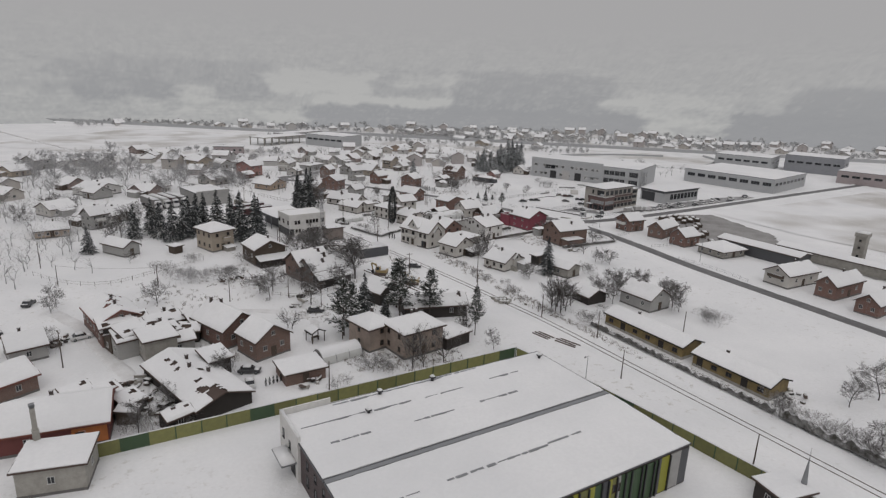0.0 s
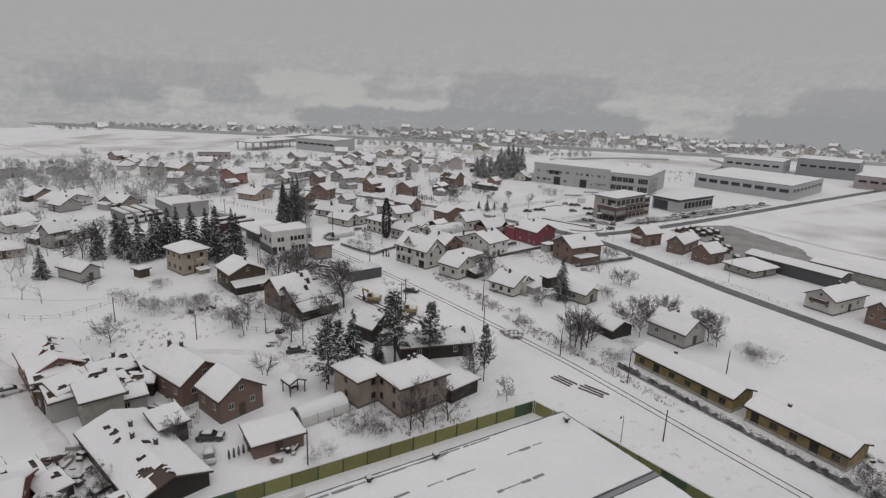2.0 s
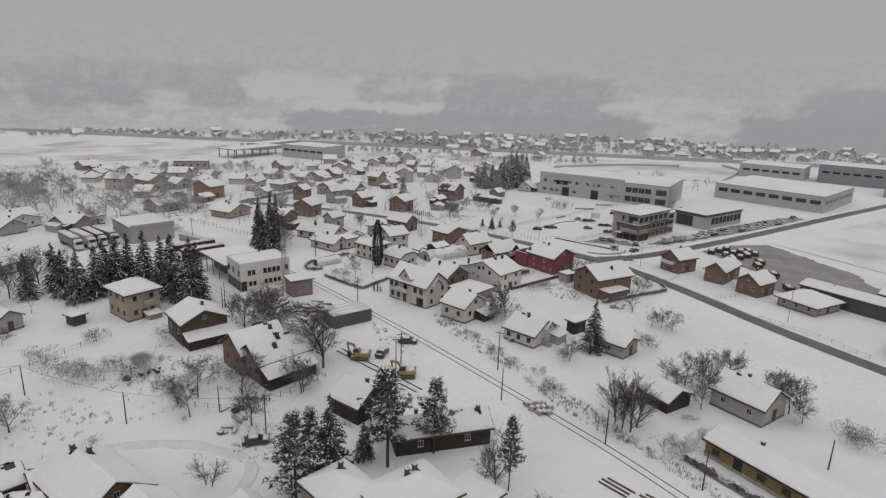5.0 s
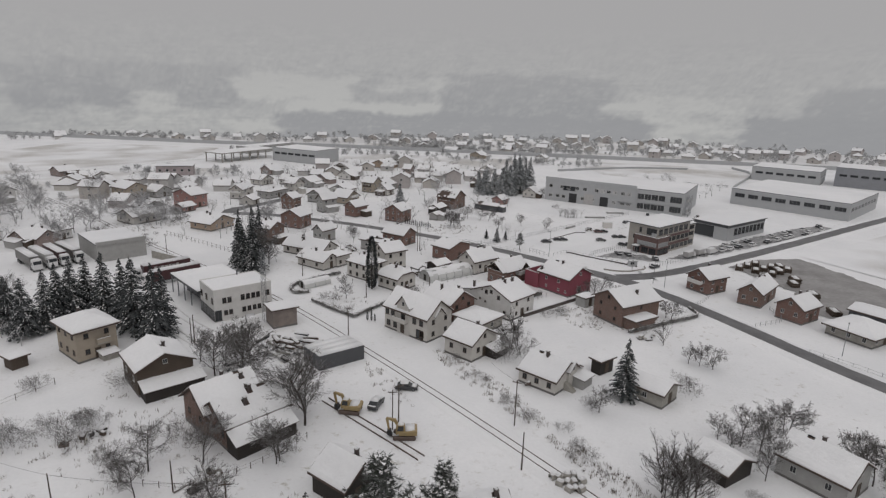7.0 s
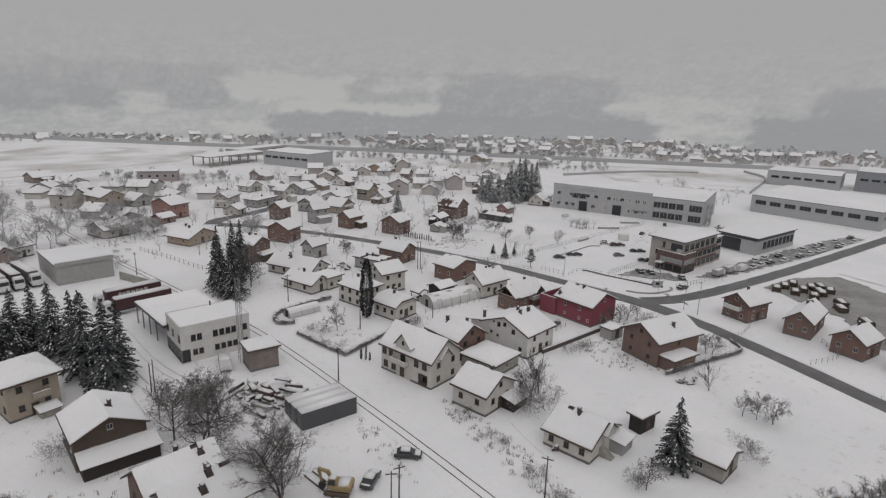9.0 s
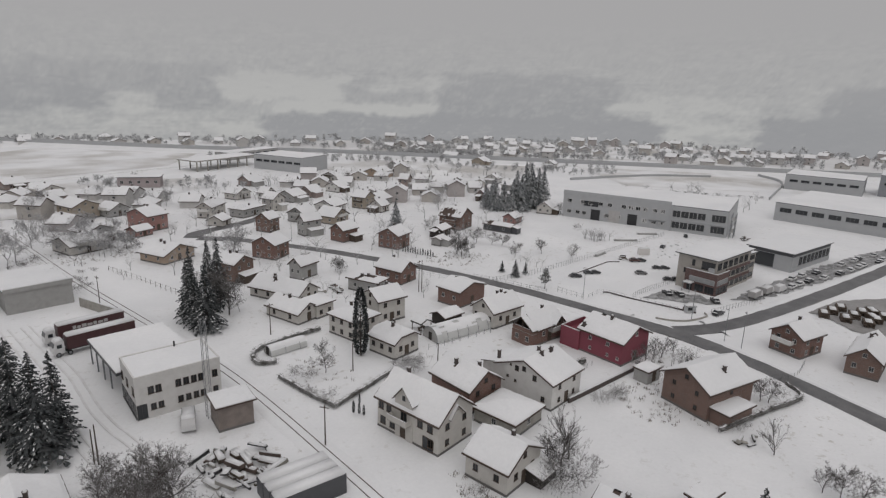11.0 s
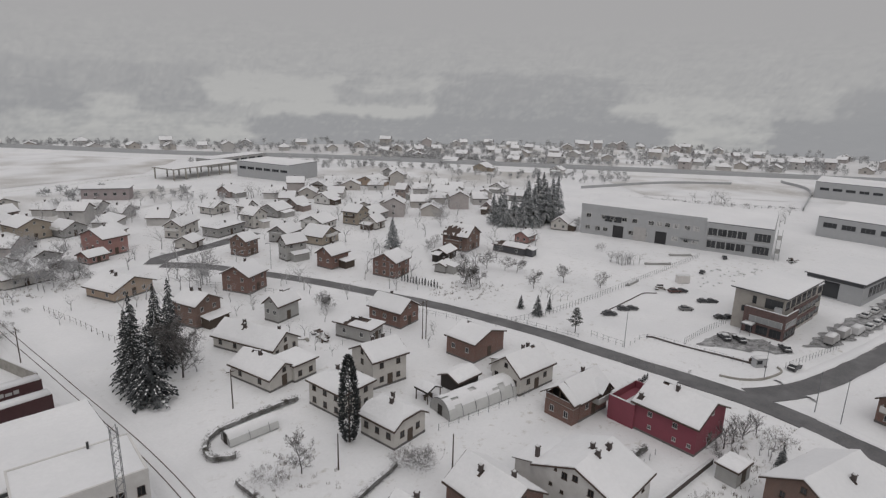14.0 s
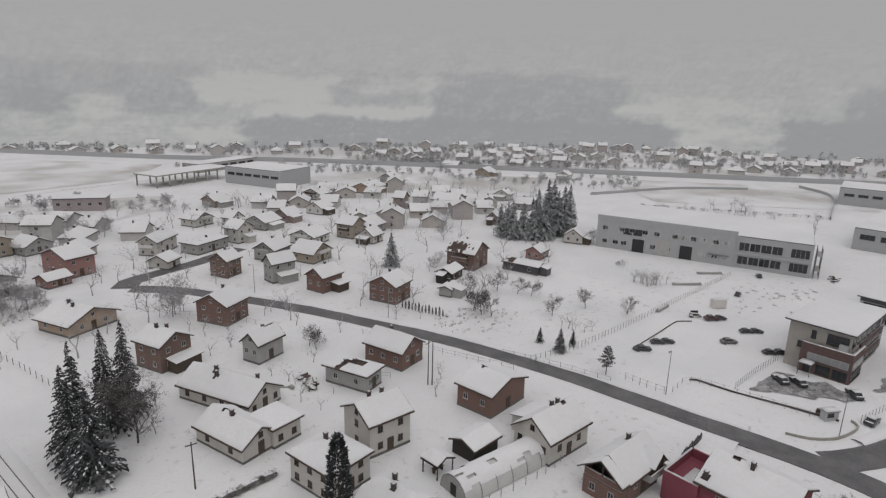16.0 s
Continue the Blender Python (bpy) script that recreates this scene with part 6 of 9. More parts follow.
# ---- additions to single houses ----
def gablet(parent, m, w, d, eave, rise, wall, name="dormer", win=(0.8, 1.0), base=0.0):
    """A small gabled volume facing -y of m, with its own roof and snow."""
    ob = put(name, wall_mesh("y", w, d, eave, rise, wall, base), parent, m)
    f = roof_height("y", w, d, eave, rise)
    xs, ys = steps(-w / 2 - 0.35, w / 2 + 0.35, 6, (0.0,)), steps(-d / 2 - 0.45, d / 2, 4)
    put("roof", sheet(f, xs, ys, 0.12, ROOF, "roof"), ob)
    put("snow_layer", sheet(f, xs, ys, 0.22, SNOW, "snow_layer", 0.4, 2, 0.12), ob)
    if win:
        put("pane", shared(("wp", *win), lambda: pane_mesh(*win)), ob, pose(0, -d / 2, eave + rise * 0.15))
    return ob


def lean_to(parent, m, w, d, low, high, wall, name="lean_to"):
    """A mono-pitch lean-to whose low side faces -y of m."""
    ob = put(name, wall_mesh("mono", w, d, low, high - low, wall), parent, m)
    f = roof_height("mono", w, d, low, high - low)
    xs, ys = steps(-w / 2 - 0.3, w / 2 + 0.3, 8), steps(-d / 2 - 0.4, d / 2, 4)
    put("roof", sheet(f, xs, ys, 0.1, ROOF, "roof"), ob)
    put("snow_layer", sheet(f, xs, ys, 0.24, SNOW, "snow_layer", 0.5, 7, 0.1), ob)
    return ob


def balcony_on(parent, m, w, d, z, material, rail=True):
    bm = bmesh.new()
    box(bm, -w / 2, w / 2, -d, 0.02, z - 0.16, z)
    ob = part("balcony", bm, CONC, parent, m=m)
    bm = bmesh.new()
    box(bm, -w / 2, w / 2, -d, -d + 0.07, z, z + 0.95)
    box(bm, -w / 2, -w / 2 + 0.07, -d + 0.07, 0.02, z, z + 0.95)
    box(bm, w / 2 - 0.07, w / 2, -d + 0.07, 0.02, z, z + 0.95)
    put("parapet", done(bm, "parapet", material), ob)
    put("snow_cap", snow_lump_mesh(w, 0.16, 0.1), ob, pose(0, -d + 0.04, z + 0.95))
    return ob


def side(w, d, face, along=0.0, z=0.0):
    return face_pose(face, w, d, along, z)


VW, VD = 8.5, 13.4
gablet(villa, side(VW, VD, "W", 0.6) @ pose(0, 1.9, 0), 3.9, 3.95, 6.9, 2.3, CREAM, "cross_gable", base=-0.6)
for a in (-5.0, -2.9, 4.0, 5.8):
    window(villa, side(VW, VD, "W", a, 4.1), 1.1, 1.35, FRAMEB)
for a in (-5.2, 3.2, 5.4):
    window(villa, side(VW, VD, "W", a, 1.5), 1.2, 1.4, FRAMEB)
window(villa, side(VW, VD, "W", -4.6, 1.3), 2.2, 2.2, FRAMEB)
window(villa, side(VW, VD, "W", 0.6, 4.0) @ pose(0, -0.06, 0), 1.3, 2.0, FRAMEB)
door(villa, side(VW, VD, "W", 0.8, 0.1) @ pose(0, -0.06, 0), 1.0, 2.1)
balcony_on(villa, side(VW, VD, "W", 1.2), 4.2, 1.2, 3.0, CREAM)
gablet(villa, side(VW, VD, "S", 0.0) @ pose(0, 0.4, 0), 3.0, 0.9, 5.6, 1.6, CREAM, "gable_bay", win=None, base=3.0)
lean_to(brown_gable, side(9.7, 9.6, "S", 0.6) @ pose(0, -1.6, 0), 10.4, 3.2, 2.1, 2.9, DARKWOOD)
lean_to(old_brown, side(10.6, 7.6, "S", -0.2) @ pose(0, -1.6, 0), 10.4, 3.2, 2.4, 3.9, DARKWOOD)
house(54.0, 162.7, 13.7, 9.6, 8.0, 4.6, "x", 2.9, BRICK2, "rear wing of an old brown house", win=(1, 2), doors=(), chim=((0.1, 0.2), (0.6, -0.3)), over=0.7, frame_mat=FRAMEB)
balcony_on(beige_hip, side(7.8, 9.2, "S", 0.9), 2.6, 1.2, 3.4, BEIGE)
lean_to(beige_hip, side(7.8, 9.2, "S", 1.4) @ pose(0, -1.2, 0), 3.0, 2.4, 1.2, 1.5, CONC, "steps_wall")
lean_to(bungalow, side(8.6, 7.4, "S", 2.6) @ pose(0, -1.3, 0), 4.2, 2.8, 1.6, 2.2, DARKWOOD)
lean_to(white_low, side(9.3, 8.2, "S", 2.8) @ pose(0, -1.4, 0), 3.6, 2.8, 1.9, 2.2, GREYR)
gablet(white_low, side(9.3, 8.2, "S", 1.0) @ pose(0, 0.2, 0), 3.2, 1.4, 3.6, 1.4, CREAM, "gable_bay", base=0)
bm = bmesh.new()
for i in range(7):
    box(bm, -0.6, 0.6, -0.3 * i - 0.3, -0.3 * i, -0.3, 1.5 - 0.21 * i)
part("stairs", bm, CONC, white_low, m=side(9.3, 8.2, "S", -0.9))
# covered loggia under the projecting gable, and a small cross gable with a balcony
# dark slabs on the flat wall stand for shade in the loggia recess
slab_on(balcony, "W", 8.3, 6.1, -2.7, 2.7, 2.9, 4.5, 0.05, DARKWOOD, "loggia_boarding")
slab_on(balcony, "W", 8.3, 6.1, -1.5, 1.5, 4.4, 5.3, 0.05, DARKWOOD, "loggia_boarding")
balcony_on(balcony, side(8.3, 6.1, "W", 0.0), 5.9, 1.7, 2.9, BRICK)
bm = bmesh.new()
box(bm, -6.0, -4.15, -2.95, 2.95, -0.6, 2.74)
part("lower_storey", bm, BRICK, balcony)
f_porch = roof_height("x", 8.3, 6.1, 4.2, 2.1)
put("porch_roof", sheet(f_porch, steps(-6.7, -4.7, 4), steps(-3.7, 3.7, 14, (0.0,)), 0.2, WOOD, "porch_roof"), balcony)
put("porch_snow", sheet(f_porch, steps(-6.6, -4.8, 4), steps(-3.6, 3.6, 14, (0.0,)), 0.26, SNOW, "porch_snow", 0.5, 4, 0.19), balcony)
for y in (-2.8, 0.0, 2.8):
    bm = bmesh.new()
    box(bm, -5.95, -5.78, y - 0.09, y + 0.09, 3.8, f_porch(0, y) + 0.05)
    part("post", bm, WOOD, balcony)
for y in (-1.6, 1.4):
    window(balcony, pose(-6.0, y, 1.5, 0, 0, -90), 0.9, 1.2, FRAME)
gablet(balcony, side(8.3, 6.1, "S", 2.3) @ pose(0, 0.2, 0), 3.0, 2.2, 4.4, 1.5, WOOD, "cross_gable", base=2.6)
balcony_on(balcony, side(8.3, 6.1, "S", 1.6), 4.4, 1.4, 2.7, GREYR)
lean_to(brick_small, side(7.2, 7.3, "S", 0.8) @ pose(0, -1.3, 0), 6.0, 2.6, 2.2, 2.6, WOOD)
balcony_on(rb1, side(8.2, 7.2, "W", 0.5), 4.4, 1.3, 2.7, WHITE)
balcony_on(pale_a, side(12.3, 6.3, "W", 0.0), 4.6, 1.2, 2.8, WHITE)
lean_to(cream_gable, side(9.7, 7.1, "N", 1.6) @ pose(0, -1.8, 0), 6.0, 3.6, 2.7, 3.7, CREAM, "side_wing")
lean_to(grey_a, side(7.4, 4.7, "S", 0.5) @ pose(0, -1.2, 0), 5.5, 2.4, 2.3, 2.7, GREYR)
balcony_on(dup1, side(14.6, 8.0, "W", 0.0), 4.6, 1.2, 2.6, WOOD)
lean_to(brick_b, side(7.5, 6.3, "S", 1.5) @ pose(0, -1.4, 0), 4.0, 2.8, 2.2, 2.5, WOOD)
lean_to(white_house, side(9.6, 12.5, "N", -0.8) @ pose(0, -1.8, 0), 7.4, 3.6, 4.3, 5.2, WHITE, "side_wing")
chimney(white_house, -3.4, 6.9, 5.0, 1.9)
for a, z, w, h in ((1.6, 5.6, 0.85, 1.05), (-2.4, 5.0, 0.85, 1.05), (3.6, 3.4, 0.5, 0.5), (1.8, 3.0, 0.5, 0.5), (3.0, 5.9, 0.4, 0.4), (-4.4, 1.6, 0.8, 1.0)):
    window(white_house, side(9.6, 12.5, "W", a, z), w, h, FRAMEB)

# ---- the long ochre station sheds and the hedge wall before them ----
def long_shed(y0, y1, eave, seed):
    h = thing("station_shed", 110.0, (y0 + y1) / 2, 0, 0.0, "long low ochre shed with a snowy roof beside the railway", "shed", "station sheds")
    d, w = y1 - y0, 6.4
    put("wall", wall_mesh("y", w, d, eave, 1.2, YELLOWR), h)
    roof_parts(h, "y", w, d, eave, 1.2, 0.5, DARKWOOD, seed, 0.26)
    n = int(d / 3.2)
    for i in range(n):
        a = (i + 0.5) / n * d - d / 2
        if i % 3 == 1:
            door(h, side(w, d, "W", a, 0.1), 1.2, 2.0, DARKWOOD)
        else:
            window(h, side(w, d, "W", a, 1.5), 1.3, 0.95, FRAMEB)
    bm = bmesh.new()
    box(bm, -w / 2 - 0.06, w / 2 + 0.06, -d / 2 - 0.06, d / 2 + 0.06, -0.8, 0.5)
    part("plinth", bm, CONC, h)
    chimney(h, 0.8, d * 0.2, eave + 0.9, 0.9, 0.5)


long_shed(74.0, 96.2, 2.8, 11)
long_shed(54.5, 71.2, 2.7, 12)
def hedge(points, w, h, label, twigs=None, ragged=0.25):
    """A clipped hedge: a dense tangle of twigs along a line, with snow on top."""
    line = glide(points, 0.5)
    rng = random.Random(int(points[0][0]))
    o = line[0]
    t = thing("hedge", o.x, o.y, 0, 0, label, "hedge")
    v, f = [], []
    for i, p in enumerate(line):
        r = across(line, i)
        for _ in range(34):
            a = p - o + r * rng.uniform(-w / 2, w / 2) + Vector((rng.uniform(-0.3, 0.3), rng.uniform(-0.3, 0.3), rng.uniform(0, h)))
            d = Vector((rng.gauss(0, 1), rng.gauss(0, 1), rng.gauss(0.3, 0.8))).normalized() * rng.uniform(0.2, 0.5)
            s = d.orthogonal().normalized() * rng.uniform(0.02, 0.06)
            k = len(v)
            v.extend((a - s, a + s, a + d))
            f.append((k, k + 1, k + 2))
    tagged(put("hedge_mass", mesh_of("hedge_mass", v, f, twigs or TWIG), t), kind="stuff")
    verts, faces = [], []
    for i, p in enumerate(line):
        r = across(line, i)
        hh = h * (0.85 + ragged * noise.noise((p.x * 0.8, p.y * 0.8, 1)))
        for oo, z in ((-w * 0.42, hh * 0.2), (-w * 0.3, hh), (w * 0.3, hh), (w * 0.42, hh * 0.2)):
            q = p - o + r * (oo + 0.1 * noise.noise((p.x * 1.5, p.y * 1.5, oo)))
            verts.append((q.x, q.y, z))
    for i in range(len(line) - 1):
        for j in range(3):
            a = i * 4 + j
            faces.append((a, a + 1, a + 5, a + 4))
    put("core", mesh_of("core", verts, faces, frost_core()), t)


def frost_core():
    return shared("frostcore", lambda: frosted("hedge_core", (0.045, 0.043, 0.036), (0.74, 0.75, 0.76), 1.6))


hedge([(87.4, 209.8), (89.8, 201), (92.3, 193.8)], 0.8, 0.9, "snow-topped garden hedge beside the railway")
hedge([(92.6, 194.2), (100, 197.5), (108.6, 201.5)], 0.7, 0.9, "snow-topped garden hedge between plots")
hedge([(103, 228), (95, 226.4), (88, 224.2), (85.6, 221), (85.8, 217.2), (89, 216.1)], 0.9, 1.0, "rounded hedge curving about a greenhouse")
hedge([(144.8, 153.8), (150, 153.6), (158, 153.2), (169, 152.6), (172, 157)], 0.6, 1.1, "dark boundary hedge around a brick house")
hedge([(102.8, 96.8), (103.0, 80), (103.0, 66), (103.2, 51)], 0.9, 1.05, "dark trackside hedge on a low bank, capped with snow", BARK, 0.9)
hedge([(103.4, 50), (103.6, 42), (104, 30), (105, 10)], 2.2, 1.8, "overgrown trackside hedge dusted with snow", BARK, 0.8)
hedge([(137, 183.8), (140, 184), (144.5, 184.5)], 0.9, 1.4, "snow-covered garden hedge beside a road")


# ---- polytunnels ----
def polytunnel(x, y, turn, length, width, height, label):
    t = thing("polytunnel", x, y, 0, turn, label, "greenhouse", "polytunnels")
    n, m = 12, max(4, int(length / 1.5))
    v, f = [], []
    for j in range(m + 1):
        for i in range(n + 1):
            a = math.pi * i / n
            sag = 0.05 * (1 if j % 2 else 0)
            v.append((length * (j / m - 0.5), -width / 2 * math.cos(a), (height - sag) * math.sin(a) ** 0.8))
    for j in range(m):
        for i in range(n):
            a = j * (n + 1) + i
            f.append((a, a + 1, a + n + 2, a + n + 1))
    put("cover", mesh_of("cover", v, f, FILM, True), t)
    vs, fs = [], []
    for j in range(m + 1):
        for i in range(n + 1):
            a = math.pi * (0.18 + 0.64 * i / n)
            e = 0.16 * min(1, 4 * min(i, n - i) / n) * (1 + 0.6 * noise.noise((j * 0.7, i * 0.5, x)))
            vs.append((length * (j / m - 0.5), -(width / 2 + e) * math.cos(a), (height + e) * math.sin(a) ** 0.8 + 0.02))
    for j in range(m):
        for i in range(n):
            a = j * (n + 1) + i
            fs.append((a, a + 1, a + n + 2, a + n + 1))
    slid = [q for q in fs if length < 12 or noise.noise((q[0] // (n + 1) * 0.55, q[0] % (n + 1) * 0.33, y)) > -0.22]
    put("snow_layer", mesh_of("snow_layer", vs, slid, SNOW, True), t)
    for j in range(0, m + 1, 2):
        hv, hf = [], []
        for i in range(n + 1):
            a = math.pi * i / n
            for dx, e in ((-0.04, 0.0), (-0.04, 0.07), (0.04, 0.07), (0.04, 0.0)):
                hv.append((length * (j / m - 0.5) + dx, -(width / 2 + e) * math.cos(a), (height + e) * math.sin(a) ** 0.8))
            if i:
                hf.extend((4 * i - 4 + k, 4 * i - 4 + (k + 1) % 4, 4 * i + (k + 1) % 4, 4 * i + k) for k in range(4))
        put("hoop", mesh_of("hoop", hv, hf, METAL), t)
    for sgn in (-1, 1):
        bm = bmesh.new()
        ring = [bm.verts.new((sgn * (length / 2 - 0.02), -width / 2 * math.cos(math.pi * i / n), height * math.sin(math.pi * i / n) ** 0.8)) for i in range(n + 1)]
        bm.faces.new(ring)
        e = part("end_wall", bm, GREYR, t)
        bm = bmesh.new()
        box(bm, sgn * (length / 2) - 0.03, sgn * (length / 2) + 0.03, -0.6, 0.6, 0, 1.9)
        put("door", done(bm, "door", DARKWOOD), e)


polytunnel(42.0, 108.4, 7, 9.0, 4.6, 2.4, "white film polytunnel sagging under snow")
polytunnel(130.6, 211.2, 4, 16.5, 5.6, 3.0, "large polytunnel half covered with snow")
polytunnel(92.8, 221.6, 11, 8.6, 3.0, 1.9, "small polytunnel covered with snow")


# ---- open shelters ----
def shelter(x, y, turn, w, d, h, label, kind="y"):
    t = thing("garden_shelter", x, y, 0, turn, label, "shelter")
    roof_parts(t, kind, w, d, h, 0.7, 0.3, DARKWOOD, 4)
    for sx in (-1, 1):
        for sy in (-1, 1):
            bm = bmesh.new()
            box(bm, sx * w / 2 - 0.08, sx * w / 2 + 0.08, sy * d / 2 - 0.08, sy * d / 2 + 0.08, -0.4, h + 0.05)
            part("post", bm, WOOD, t)
    bm = bmesh.new()
    box(bm, -w * 0.3, w * 0.3, -0.4, 0.4, 0.7, 0.78)
    for sx in (-1, 1):
        box(bm, sx * w * 0.25 - 0.04, sx * w * 0.25 + 0.04, -0.3, 0.3, -0.2, 0.7)
    part("table", bm, WOOD, t)


shelter(40.6, 118.3, 12, 3.0, 2.6, 2.2, "small timber shelter with a snowy roof")
shelter(123.6, 216.4, 12, 3.2, 3.0, 2.3, "timber garden shelter with snow on its roof")
shelter(66.5, 128.5, 20, 4.0, 3.5, 2.4, "dark timber shelter beneath the pines")


# ---- poles, lamps and the lattice mast ----
def pole(x, y, h, lamp=False, arm=False):
    t = thing("street_lamp" if lamp else "utility_pole", x, y, 0, (x * 37) % 360 if not lamp else 200, "thin grey street lamp" if lamp else "dark wooden utility pole standing in the snow", "lamp" if lamp else "pole", "lamps" if lamp else "poles")

    def shaft():
        b = bmesh.new()
        rod(b, (0, 0, -0.6), (0, 0, h), 0.13 if not lamp else 0.09, 0.08 if not lamp else 0.05, 6)
        return done(b, "shaft", METAL if lamp else WOOD)

    put("shaft", shared(("sh", h, lamp), shaft), t)
    if lamp:
        bm = bmesh.new()
        rod(bm, (0, 0, h - 0.1), (1.2, 0, h + 0.15), 0.04, sides=5)
        part("arm", bm, METAL, t)
        bm = bmesh.new()
        box(bm, 1.0, 1.6, -0.12, 0.12, h + 0.1, h + 0.22)
        part("lamp_head", bm, CLADDARK, t)
    elif arm:
        bm = bmesh.new()
        box(bm, -0.8, 0.8, -0.05, 0.05, h - 0.5, h - 0.38)
        part("crossarm", bm, WOOD, t)
        for sx in (-0.7, 0.7):
            bm = bmesh.new()
            rod(bm, (sx, 0, h - 0.38), (sx, 0, h - 0.18), 0.05, sides=6)
            part("insulator", bm, FRAME, t)


for x, y, h in ((95.8, 136.2, 8.4), (88.9, 126, 6.3), (85.3, 43.7, 5.4), (98.7, 90.8, 6.5), (88.4, 73.9, 5.7), (14.8, 169, 5.8), (29.3, 150.1, 5.8), (43.4, 146.8, 4.8), (48.1, 135.1, 7.2), (92.5, 231.1, 7.4), (136.9, 240, 9), (137.6, 239.6, 9), (-6.8, 127.6, 7.7), (86.3, 184, 7.2), (61.5, 270.2, 7.5),
                (55.3, 197.3, 5.6), (55.8, 196.6, 6.6), (-12.5, 199.8, 7.6), (-8.1, 181.4, 5.5), (46.1, 116.1, 5.4), (35.4, 95.9, 5.8), (120.5, 84, 5.1), (77.6, 144.1, 8.8), (77.1, 145.3, 7.3), (94.8, 106, 6.3), (115, 196, 6.5), (101, 205.5, 6.0)):
    pole(x, y, h, arm=h > 7)
for x, y, h in ((81.9, 77.1, 4.9), (173.4, 213.2, 9), (181.5, 176.3, 8), (180.6, 171.6, 9), (177.6, 121.7, 8), (124.5, 308, 8), (147, 274, 8), (186.5, 188.5, 8)):
    pole(x, y, h, lamp=True)

mast = thing("lattice_mast", 72.8, 202.0, 0, 8, "slender galvanised lattice mast", "mast")
for sx in (-0.45, 0.45):
    for sy in (-0.45, 0.45):
        bm = bmesh.new()
        rod(bm, (sx, sy, -0.5), (sx * 0.8, sy * 0.8, 18), 0.05, sides=4)
        part("leg", bm, METAL, mast)
for i in range(24):
    bm = bmesh.new()
    z, s = i * 0.75, 1
    k = 0.45 * (1 - 0.2 * z / 18)
    for a, b in (((-k, -k), (k, -k)), ((k, -k), (k, k)), ((k, k), (-k, k)), ((-k, k), (-k, -k))):
        if i % 2:
            a, b = b, a
        rod(bm, (*a, z), (*b, z + 0.75), 0.025, sides=3)
    part("brace", bm, METAL, mast)


# ---- vehicles ----
PAINT_DARK = mat("dark_car_paint", (0.045, 0.046, 0.05), rough=0.3, var=0.2, bump=0)
PAINT_WHITE = mat("white_car_paint", (0.6, 0.6, 0.6), rough=0.3, var=0.2, bump=0)
PAINT_YELLOW = mat("yellow_machine_paint", (0.32, 0.235, 0.10), rough=0.5, dirt=(0.20, 0.16, 0.11), var=0.8)
RUBBER = mat("black_rubber", (0.02, 0.02, 0.02), rough=0.8, var=0.3)
TARP = mat("dark_red_tarpaulin", (0.075, 0.032, 0.034), rough=0.5, var=0.4)
TARPPALE = mat("pale_grey_panel", (0.36, 0.355, 0.35), rough=0.5, dirt=(0.25, 0.245, 0.24), var=0.5)
TARPG = mat("grey_tarpaulin", (0.16, 0.155, 0.15), rough=0.5, var=0.4)


def profile_mesh(name, pts, width, material, bevel=0.08):
    """A side outline (x, z) drawn across the width."""
    bm = bmesh.new()
    a = [bm.verts.new((x, -width / 2, z)) for x, z in pts]
    b = [bm.verts.new((x, width / 2, z)) for x, z in pts]
    bm.faces.new(a[::-1])
    bm.faces.new(b)
    for i in range(len(pts)):
        j = (i + 1) % len(pts)
        bm.faces.new((a[i], a[j], b[j], b[i]))
    return done(bm, name, material, bevel)


def wheel_on(parent, x, y, r, wd):
    def tyre():
        b = bmesh.new()
        rod(b, (0, -wd / 2, 0), (0, wd / 2, 0), r, sides=14)
        return done(b, "wheel", RUBBER)

    def rim():
        b = bmesh.new()
        rod(b, (0, -wd / 2 - 0.01, 0), (0, wd / 2 + 0.01, 0), r * 0.6, sides=10)
        return done(b, "rim", METAL)

    w = put("wheel", shared(("ty", r, wd), tyre), parent, pose(x, y, r))
    put("rim", shared(("ri", r, wd), rim), w)


